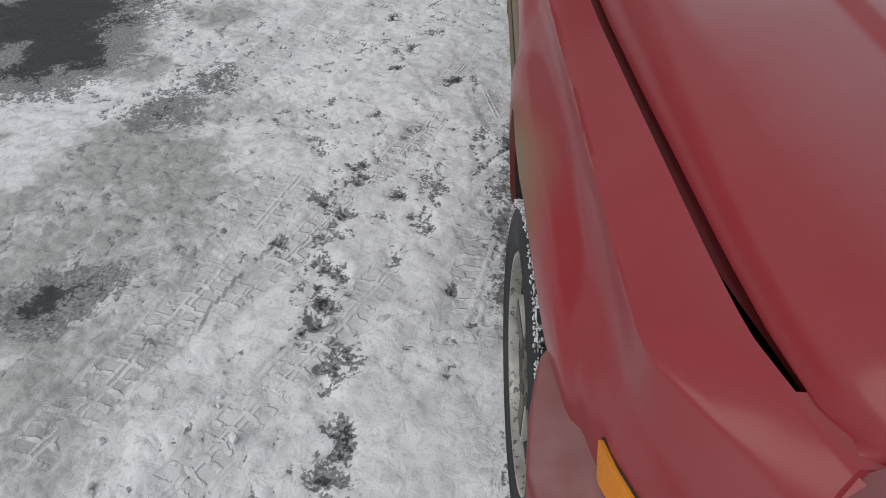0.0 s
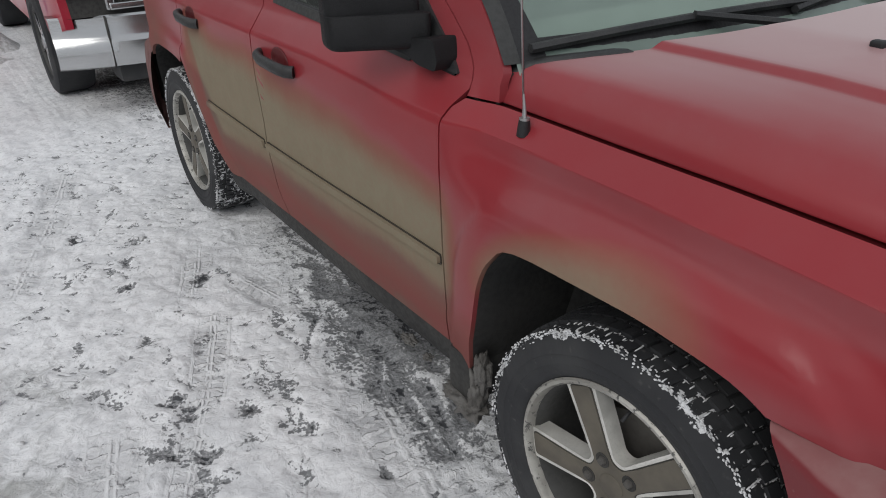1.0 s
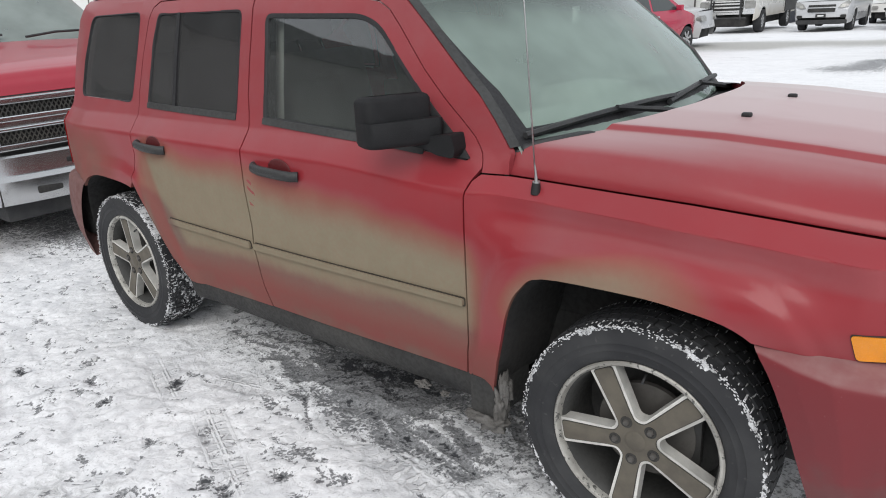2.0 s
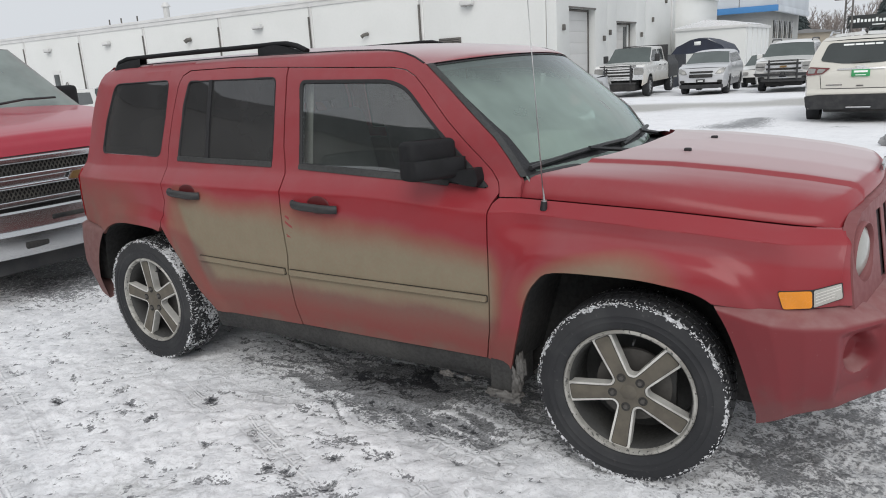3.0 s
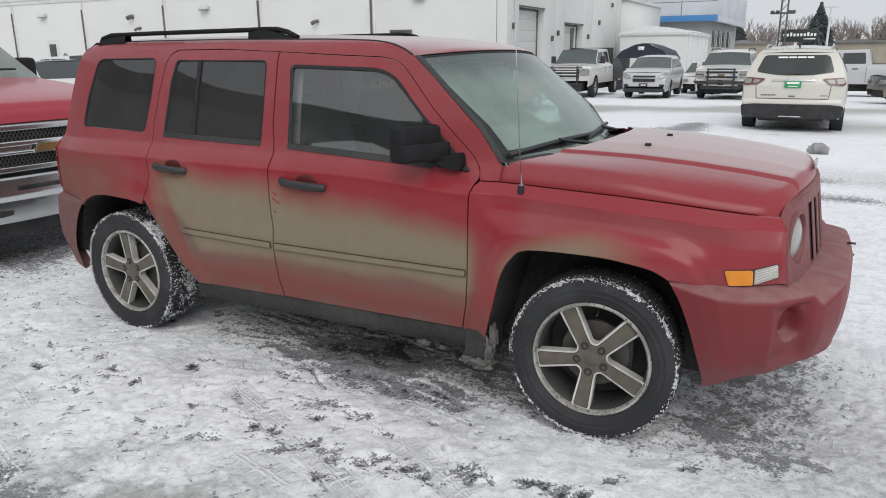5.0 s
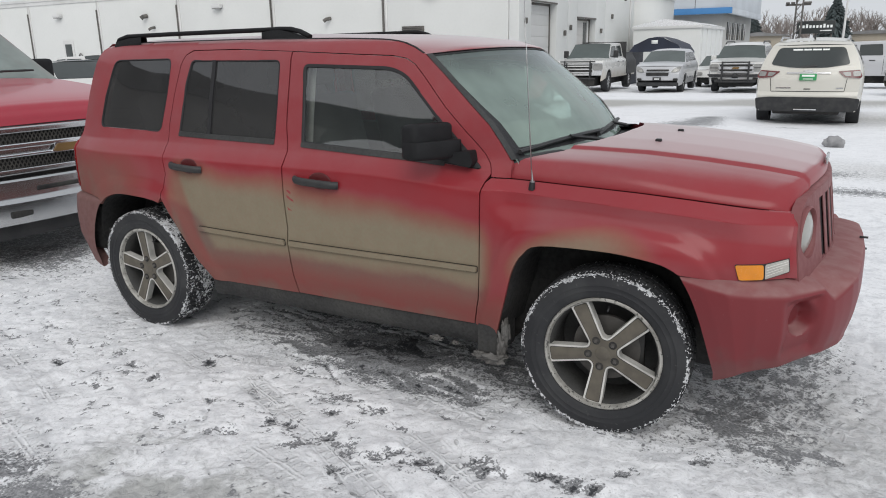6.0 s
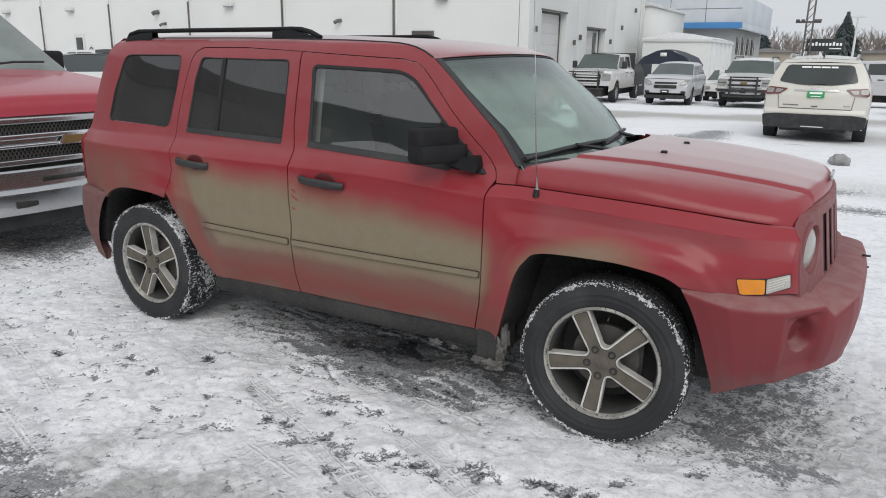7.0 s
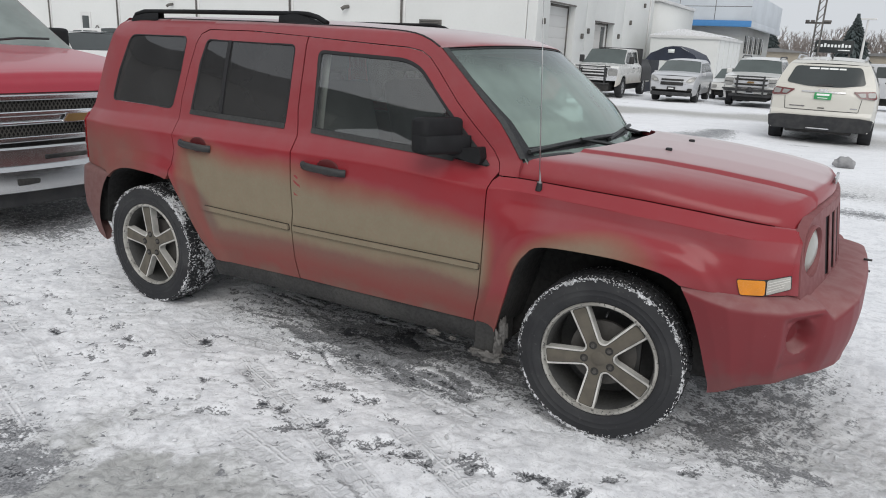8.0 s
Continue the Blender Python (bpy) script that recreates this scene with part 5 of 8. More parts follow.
    for side in (-1, 1):
        y = side * 0.37
        seat = part("front_seat", box((-0.30, y - 0.25, 0.60), (0.22, y + 0.25, 0.78), 0.06, 3), M["cloth"], car, "grey cloth front seat")
        part("seat_back", box((-0.08, y - 0.24, 0.0), (0.06, y + 0.24, 0.62), 0.06, 3, m=Matrix.Translation((-0.22, 0, 0.70)) @ Matrix.Rotation(radians(-14), 4, "Y")), M["cloth"], seat)
        part("headrest", box((-0.06, y - 0.13, 0.0), (0.04, y + 0.13, 0.17), 0.04, 3, m=Matrix.Translation((-0.40, 0, 1.345)) @ Matrix.Rotation(radians(-10), 4, "Y")), M["cloth"], seat)
        for o in (-0.06, 0.06):
            part("headrest_post", tube([(-0.36, y + o, 1.27), (-0.40, y + o, 1.36)], 0.006, 6), M["chrome"], seat)
        part("door_card", box((-1.05, side * 0.70 if side > 0 else -0.775, 0.50), (0.82, 0.775 if side > 0 else -0.70, 1.05), 0.02), M["grey_plastic"], car)
        part("pillar_trim", box((-0.40, side * 0.66 if side > 0 else -0.74, 0.9), (-0.29, 0.74 if side > 0 else -0.66, 1.06), 0.02), M["liner"], car)
    bench = part("rear_seat", box((-1.35, -0.62, 0.60), (-0.85, 0.62, 0.80), 0.06, 3), M["cloth"], car)
    part("seat_back", box((-0.09, -0.62, 0.0), (0.05, 0.62, 0.58), 0.06, 3, m=Matrix.Translation((-1.32, 0, 0.74)) @ Matrix.Rotation(radians(-16), 4, "Y")), M["cloth"], bench)
    for y in (-0.38, 0.38):
        part("headrest", box((-1.52, y - 0.12, 1.29), (-1.44, y + 0.12, 1.42), 0.035, 3), M["cloth"], bench)
    for side in (-1, 1):
        part("seat_belt", net([[(x - 0.022, side * y, z), (x + 0.022, side * y, z), (x + 0.022, side * (y + 0.003), z), (x - 0.022, side * (y + 0.003), z)] for x, y, z in ((-0.215, 0.700, 1.03), (-0.205, 0.685, 1.20), (-0.192, 0.655, 1.45))], closed=True), M["liner"], car, "pale seat belt hanging at the pillar")
    part("interior_mirror", box((0.44, -0.11, 1.375), (0.48, 0.11, 1.435), 0.02, 3), M["black"], car)
    part("windshield_tag", box((0.575, 0.10, 1.36), (0.578, 0.15, 1.42), 0.0, m=None), M["paper"], car)
    # wheels
    for side in (-1, 1):
        car_wheel(car, AXLES[0], side, 45.0 if side < 0 else 41.0, steer=3.5, seed=3 + side)
        car_wheel(car, AXLES[1], side, 26.5 if side < 0 else 31.0, snowy=0.84, seed=7 + side)
    return car


build_jeep()

# ---- ground ----
def SLOPE(y):
    """The car park falls away gently behind the first row."""
    return -0.017 * (min(max(y, 13.5), 40.0) - 13.5)


def hashed(ix, iy, seed):
    h = np.sin(ix * 127.1 + iy * 311.7 + seed * 74.7) * 43758.5453
    return h - np.floor(h)


def vnoise(x, y, seed=0):
    """Smooth value noise over arrays, from 0 to 1."""
    ix, iy = np.floor(x), np.floor(y)
    fx, fy = x - ix, y - iy
    fx, fy = fx * fx * (3 - 2 * fx), fy * fy * (3 - 2 * fy)
    a, b = hashed(ix, iy, seed), hashed(ix + 1, iy, seed)
    c, d = hashed(ix, iy + 1, seed), hashed(ix + 1, iy + 1, seed)
    return (a * (1 - fx) + b * fx) * (1 - fy) + (c * (1 - fx) + d * fx) * fy


def fbm(x, y, seed=0, octaves=4):
    total, amp, s = 0.0, 0.5, 0.0
    for k in range(octaves):
        total = total + amp * vnoise(x * 2 ** k, y * 2 ** k, seed + k)
        s += amp
        amp *= 0.55
    return total / s


def arr_step(lo, hi, v):
    u = np.clip((v - lo) / (hi - lo), 0, 1)
    return u * u * (3 - 2 * u)


# trodden spots where the asphalt shows: x, y, size
SPOTS = [(1.02, -1.30, 0.085), (1.25, -1.26, 0.07), (1.40, -1.26, 0.08), (0.91, -1.42, 0.055), (0.79, -1.40, 0.07), (0.66, -1.40, 0.05), (0.50, -1.43, 0.055), (0.57, -1.58, 0.05), (-0.05, -1.58, 0.05), (-0.12, -1.60, 0.05), (0.27, -1.20, 0.05), (0.74, -1.04, 0.035), (-1.15, -1.27, 0.05), (-1.31, -1.44, 0.04), (-0.62, -1.08, 0.055), (-0.44, -1.53, 0.05), (-0.28, -1.40, 0.04), (0.05, -1.42, 0.05), (0.15, -1.38, 0.06), (0.36, -1.42, 0.05), (0.28, -1.52, 0.05), (-0.72, -1.32, 0.05), (1.69, -0.92, 0.05), (1.51, -1.11, 0.04), (0.42, -1.28, 0.045), (-0.20, -1.22, 0.04), (-0.95, -1.30, 0.045), (0.60, -1.22, 0.05)]


# runs of tyre tread pressed into the snow: start, end, half width
TRACKS = [((1.40, -1.98), (0.08, -1.57), 0.085), ((1.45, -1.63), (0.62, -1.22), 0.07), ((0.95, -0.98), (0.05, -0.84), 0.13), ((-0.15, -0.86), (-0.55, -0.98), 0.07),
          ((-0.50, -1.16), (-0.95, -1.02), 0.06), ((2.35, -0.45), (1.9, -0.30), 0.10), ((0.95, -1.72), (-0.35, -1.12), 0.06), ((-0.9, -1.75), (-2.3, -1.30), 0.08), ((-0.4, -2.1), (-1.6, -1.8), 0.09)]


# ruts scraped through the wet patch: start, end
RUTS = [((0.25, -0.79), (0.42, -0.87)), ((0.38, -0.80), (0.73, -0.86)), ((0.44, -0.72), (0.75, -0.82)), ((0.53, -0.66), (0.74, -0.74)), ((-0.11, -0.33), (0.41, -0.37)), ((-0.23, -0.25), (0.23, -0.34)), ((-0.85, -0.32), (-0.60, -0.37)), ((-0.78, -0.29), (-0.50, -0.34)), ((-0.92, -0.38), (-0.62, -0.44)), ((-0.10, -0.83), (0.10, -0.98))]


def build_ground():
    def axis(lo, hi, step, far, grow=1.10):
        out = list(np.arange(lo, hi + 1e-6, step))
        s, v = step, hi
        while v < far:
            s *= grow
            v += s
            out.append(v)
        s, v = step, lo
        low = []
        while v > -far:
            s *= grow
            v -= s
            low.append(v)
        return np.array(low[::-1] + out)
    xs, ys = axis(-2.6, 2.4, 0.0125, 2600), axis(-2.5, -0.35, 0.0125, 2600)
    X, Y = np.meshgrid(xs, ys, indexing="ij")
    near = np.exp(-(np.maximum(0, np.abs(X) - 5) / 6) ** 2 - (np.maximum(0, np.abs(Y + 1) - 4) / 6) ** 2)
    wx, wy = X + 0.16 * (fbm(X * 7, Y * 7, 3) - 0.5), Y + 0.16 * (fbm(X * 7, Y * 7, 9) - 0.5)
    bare = np.zeros_like(X)
    close = np.exp(-(np.maximum(0, np.abs(X + 0.1) - 2.9) / 0.8) ** 2 - (np.maximum(0, np.abs(Y + 1.4) - 1.5) / 0.8) ** 2)
    for x, y, r in SPOTS:
        bare = np.maximum(bare, np.exp(-(((wx - x) / (r * 1.15)) ** 2 + ((wy - y) / r) ** 2)) * (0.05 + 1.12 * fbm(X * 26 + x * 9, Y * 26, 17, 3)))
    # scattered trodden marks
    marks = arr_step(0.56, 0.80, fbm(wx * 8, wy * 12, 21, 4)) * arr_step(0.45, 0.62, fbm(X * 1.3, Y * 1.3, 31, 3))
    bare = np.maximum(bare, 0.44 * marks * close)
    crumbs = arr_step(0.57, 0.72, fbm(wx * 30, wy * 40, 23, 3)) * arr_step(0.38, 0.60, fbm(X * 2.1, Y * 2.1, 33, 3))
    bare = np.maximum(bare, 0.46 * crumbs * close)
    streak = arr_step(0.60, 0.78, fbm(wx * 4 + wy * 1.5, wy * 26 - wx * 2.5, 41, 3)) * arr_step(0.40, 0.62, fbm(X * 0.9, Y * 0.9, 47, 3))
    bare = np.maximum(bare, 0.44 * streak * close)
    # melted lane under the car and by its wheels
    under = arr_step(-1.08, -0.72, wy) * arr_step(1.0, 0.6, Y) * arr_step(-1.5, -0.6, wx) * arr_step(2.5, 2.0, wx)
    calm = 0.55 * under
    bare = np.maximum(bare, under * (0.31 + 0.14 * fbm(wx * 2, wy * 3, 51) + 0.20 * arr_step(0.55, 0.75, fbm(wx * 2.5, wy * 22, 54))))
    lane = np.exp(-((wy + 0.80) / 0.17) ** 2) * arr_step(-0.65, 0.1, wx) * arr_step(1.0, 0.7, wx)
    bare = np.maximum(bare, lane * (0.34 + 0.46 * fbm(wx * 9, wy * 13, 52)))
    # wet patch inside the front wheel, with ruts running out of it
    wet = np.exp(-((((wx - 0.08) / 0.50) ** 2 + ((wy + 0.55) / 0.27) ** 2) ** 1.4))
    bare = np.maximum(bare, wet * (0.42 + 0.52 * fbm(wx * 5 + wy * 2, wy * 16, 56)))
    for (ax, ay), (bx, by) in RUTS:
        ln = math.hypot(bx - ax, by - ay)
        ux, uy = (bx - ax) / ln, (by - ay) / ln
        u, v = (X - ax) * ux + (Y - ay) * uy, -(X - ax) * uy + (Y - ay) * ux + 0.010 * (fbm(X * 9, Y * 9, 57) - 0.5)
        on = arr_step(-0.04, 0.04, u) * arr_step(ln + 0.04, ln - 0.04, u) * (0.6 + 0.5 * fbm(X * 14, Y * 14, 58))
        bare = np.maximum(bare, 0.80 * on * np.exp(-(v / 0.010) ** 2))
        bare = bare - 0.22 * on * np.exp(-((v - 0.024) / 0.010) ** 2)
    front = np.exp(-(((wx - 1.76) / 0.27) ** 2 + ((wy + 0.48) / 0.36) ** 2))
    bare = np.maximum(bare, front * (0.24 + 0.50 * fbm(wx * 3, wy * 18, 53)))
    calm = np.maximum(calm, np.maximum(0.25 * lane, 0.45 * front))
    # tread prints: start, end, half width; their bars are drawn by the material along "along" and "across"
    on_track, along, across = np.zeros_like(X), np.zeros_like(X), np.zeros_like(X)
    for (ax, ay), (bx, by), w in TRACKS:
        d = np.array((bx - ax, by - ay))
        ln = np.hypot(*d)
        d = d / ln
        u, v = (X - ax) * d[0] + (Y - ay) * d[1], -(X - ax) * d[1] + (Y - ay) * d[0]
        v = v + 0.02 * np.sin(u * 2.5)
        on = arr_step(w + 0.02, w - 0.01, np.abs(v)) * arr_step(-0.03, 0.12, u) * arr_step(ln + 0.03, ln - 0.12, u)
        on = on * (0.35 + 0.65 * arr_step(0.30, 0.52, fbm(X * 5, Y * 5, int(10 * ax) + 77)))
        better = (np.abs(v) < w + 0.04) & (u > -0.08) & (u < ln + 0.08) & (on >= on_track)
        along, across = np.where(better, u, along), np.where(better, v / w, across)
        on_track = np.where(better, on, on_track)
    grey = arr_step(-1.38, -2.25, wy + 0.9 * (fbm(X * 1.5, Y * 1.5, 61) - 0.5) - 0.12 * wx) * near * arr_step(-6.5, -3.0, Y) * (0.25 + 1.1 * arr_step(0.35, 0.7, fbm(wx * 3, wy * 3, 63, 4)))
    for x, y, r, k in ((0.80, -2.16, 0.22, 0.84), (-0.85, -2.95, 0.55, 0.95), (-1.3, -3.2, 0.8, 0.95), (-0.58, -2.12, 0.20, 0.62), (-0.30, -2.25, 0.28, 0.66), (-3.4, -0.2, 0.8, 0.55)):
        bare = np.maximum(bare, k * np.exp(-(((wx - x) / r) ** 2 + ((wy - y) / (r * 0.8)) ** 2)) * (0.55 + 0.7 * fbm(X * 5, Y * 5, 66)))
    grey = np.maximum(grey, 0.75 * np.exp(-((X - 2.25) / 0.50) ** 2 - ((Y + 0.55) / 0.75) ** 2) * (0.45 + 0.9 * fbm(wx * 4, wy * 9, 64)))
    calm = np.maximum(calm, 0.62 * np.clip(grey * 1.6, 0, 1))
    # driving lanes far off, greyed by traffic
    far = arr_step(4.0, 7.0, Y) + arr_step(-5, -8, Y)
    # the lane at Y = -10.5 is unseen, added to darken the window reflections
    lanes = 2.1 * np.exp(-((Y - 20.0 - 0.35 * X) / 1.5) ** 2) * (0.5 + 0.8 * fbm(X * 0.25, (Y - 0.35 * X) * 2.2, 71)) + 1.1 * np.exp(-((Y + 10.5) / 3.0) ** 2) + 0.75 * np.exp(-((X - 2.8) / 1.5) ** 2 - ((Y - 14.0) / 1.6) ** 2) + 0.8 * np.exp(-((Y - 6.6) / 0.9) ** 2) * (0.4 + 0.8 * fbm(X * 0.5, Y * 3, 73))
    grime = np.clip(0.85 * grey + 0.92 * far * lanes + 0.05 * arr_step(4.5, 9.0, Y), 0, 1)
    for x, y, a, b in ((-0.6, 12.9, 0.45, 0.12), (1.35, 12.4, 1.4, 0.55), (1.25, 14.5, 0.8, 2.0), (-0.8, 11.7, 0.9, 0.16), (2.9, 13.2, 0.8, 0.22), (2.3, 10.7, 0.7, 0.10), (-4.5, 22.3, 2.5, 0.5), (2.2, 5.2, 0.6, 0.12), (1.9, 6.4, 0.5, 0.08), (-4.3, -0.1, 1.2, 0.9)):
        bare = np.maximum(bare, 0.58 * np.exp(-(((X - x) / a) ** 2 + ((Y - y) / b) ** 2) ** 1.5))
    rough = 0.016 * (fbm(X * 3, Y * 3, 81) - 0.5) + 0.030 * (fbm(wx * 10, wy * 10, 85, 4) - 0.5) + 0.009 * (fbm(wx * 36, wy * 36, 87, 2) - 0.5)
    Z = near * (rough - 0.014 * arr_step(0.25, 0.8, bare) - 0.010 * on_track + 0.004)
    Z += far * 0.07 * (fbm(X * 0.5, Y * 0.7, 91) - 0.5) * arr_step(200, 30, np.hypot(X, Y)) * arr_step(5, 9, np.abs(Y - 2))
    Z += -0.017 * (np.clip(Y, 13.5, 40.0) - 13.5)
    Z += 0.10 * np.exp(-((Y - 13.0) / 0.9) ** 2) * np.exp(-((X + 1.2) / 1.6) ** 2) * fbm(X * 2, Y * 2, 95)
    me = bpy.data.meshes.new("ground")
    n, k = X.shape
    idx = np.arange(n * k).reshape(n, k)
    quads = np.stack((idx[:-1, :-1], idx[1:, :-1], idx[1:, 1:], idx[:-1, 1:]), -1).reshape(-1, 4)
    me.from_pydata(np.stack((X, Y, Z), -1).reshape(-1, 3).tolist(), [], quads.tolist())
    for name, v in (("bare", bare), ("grime", grime), ("track", on_track), ("along", along), ("across", across), ("calm", calm)):
        at = me.attributes.new(name, "FLOAT", "POINT")
        at.data.foreach_set("value", v.astype(np.float32).ravel())
    me.polygons.foreach_set("use_smooth", [True] * len(me.polygons))
    nd = Nodes("trodden_snow_on_asphalt")

    def attribute(name):
        a = nd.t.nodes.new("ShaderNodeAttribute")
        a.attribute_name = name
        return a.outputs["Fac"]
    def wide(v):
        return nd.sub(nd.step(v, 0.30, 0.70), 0.5)
    fine, mid, big = nd.noise(85, 6, 0.6), nd.noise(24, 5, 0.6, None, 0.6), nd.noise(1.7, 5)
    grit = nd.noise(230, 3, 0.6)
    away = nd.mul(nd.step(nd.math("ABSOLUTE", nd.add(nd.axis(1), 1.0)), 2.5, 5.0), nd.step(nd.noise(0.9, 6, 0.65, nd.scaled(0.45, 1.5, 1)), 0.57, 0.72), 0.44)
    close_by = nd.step(nd.math("ABSOLUTE", nd.add(nd.axis(1), 1.0)), 3.5, 7.5, 1.0, 0.35)
    # tread bars: slanted, staggered over three ribs, with a rib edge between them
    u, v, on = attribute("along"), attribute("across"), attribute("track")
    av = nd.math("ABSOLUTE", v)
    bar = nd.math("SINE", nd.add(nd.mul(u, 2 * math.pi / 0.046), nd.mul(av, 1.6)))
    bar = nd.mul(nd.step(nd.add(bar, nd.mul(wide(mid), 1.5)), 0.25, 0.9), nd.step(av, 0.80, 0.9, 1, 0))
    rail = nd.most(nd.step(nd.math("ABSOLUTE", nd.sub(av, 0.93)), 0.04, 0.14, 0.45, 0), nd.step(nd.math("ABSOLUTE", nd.sub(av, 0.12)), 0.02, 0.10, 0.6, 0))
    print_ = nd.mul(on, nd.most(nd.mul(bar, 0.7), rail), nd.step(nd.noise(9, 4), 0.36, 0.56))
    bare = nd.add(nd.most(attribute("bare"), away), nd.mul(print_, -0.20))
    b = nd.add(bare, nd.mul(nd.sub(1.0, attribute("calm")), nd.add(nd.add(nd.mul(wide(fine), 0.30), nd.mul(wide(grit), 0.06)), nd.mul(wide(mid), 0.32))))
    g = nd.add(attribute("grime"), nd.mul(wide(mid), 0.22))
    snow = nd.mix(nd.step(big, 0.35, 0.7), (0.88, 0.888, 0.908), (0.83, 0.838, 0.858))
    snow = nd.mix(nd.mul(nd.step(mid, 0.48, 0.66, 0, 0.45), close_by), snow, (0.55, 0.555, 0.57))
    snow = nd.mix(nd.mul(nd.step(fine, 0.55, 0.66, 0, 0.40), close_by), snow, (0.50, 0.505, 0.52))
    snow = nd.mix(nd.mul(nd.step(nd.noise(6.5, 6, 0.6, None, 0.4), 0.46, 0.66, 0, 0.55), close_by), snow, (0.60, 0.61, 0.635))
    # thin slush where it is trodden, and single dark crumbs
    worn = nd.step(nd.add(bare, nd.mul(wide(big), 0.25)), 0.0, 0.35, 0.25, 1.0)
    snow = nd.mix(nd.mul(worn, nd.step(fine, 0.53, 0.68, 0, 0.40)), snow, (0.48, 0.485, 0.50))
    snow = nd.mix(nd.mul(nd.step(grit, 0.62, 0.70), nd.step(mid, 0.54, 0.64), 0.45), snow, (0.22, 0.22, 0.225))
    snow = nd.mix(nd.step(g, 0.06, 0.95, 0, 0.85), snow, nd.mix(nd.step(mid, 0.30, 0.72), nd.mix(close_by, (0.46, 0.435, 0.385), (0.45, 0.455, 0.44)), (0.29, 0.293, 0.287)))
    snow = nd.mix(nd.mul(on, 0.45), snow, (0.48, 0.485, 0.50))
    snow = nd.mix(nd.mul(print_, 0.90), snow, (0.88, 0.886, 0.90))
    col = nd.mix(nd.step(b, 0.34, 0.46), snow, nd.mix(nd.step(fine, 0.4, 0.6), (0.33, 0.335, 0.345), (0.20, 0.205, 0.215)))
    col = nd.mix(nd.step(b, 0.58, 0.68), col, nd.mix(fine, (0.026, 0.029, 0.036), (0.075, 0.077, 0.083)))
    nd.set(Base_Color=col, Roughness=nd.step(b, 0.3, 0.75, 0.75, 0.42), Specular_IOR_Level=0.3)
    nd.bump(nd.add(nd.add(nd.mul(fine, 0.5), nd.mul(grit, 0.10)), nd.add(nd.mul(mid, 1.2), nd.add(nd.mul(b, -0.5), nd.mul(print_, 0.5)))), 0.85, 0.013)
    me.materials.append(nd.m)
    return tagged(new("ground", me), "trodden snow with dark asphalt showing through", "ground", kind="structure")


build_ground()


def snow_crumbs():
    """Loose crumbs of snow and ice kicked up round the car."""
    rnd, bm = random.Random(21), bmesh.new()
    for k in range(420):
        x, y = rnd.uniform(-2.2, 2.3), rnd.uniform(-2.4, -0.85)
        if noise.noise((x * 1.3, y * 1.3, 4)) < rnd.uniform(-0.3, 0.3):
            continue
        r = min(0.018, 0.003 + rnd.expovariate(1 / 0.0035))
        m = Matrix.Translation((x, y, r * 0.35 + 0.002)) @ Matrix.Rotation(rnd.uniform(0, 6), 4, "Z") @ Matrix.Rotation(rnd.uniform(-0.5, 0.5), 4, "X") @ Matrix.Diagonal((r * rnd.uniform(0.7, 1.6), r * rnd.uniform(0.6, 1.1), r * rnd.uniform(0.4, 0.8), 1))
        made = bmesh.ops.create_icosphere(bm, subdivisions=1, radius=1)["verts"]
        for v in made:
            v.co = m @ (v.co * (1 + 0.5 * noise.noise(v.co * 1.7 + Vector((k, 0, 0)))))
    tagged(part("snow_crumbs", bm, M["snow_lump"], smooth=False), "loose crumbs of snow on the trodden ground", "snow", kind="stuff")


snow_crumbs()

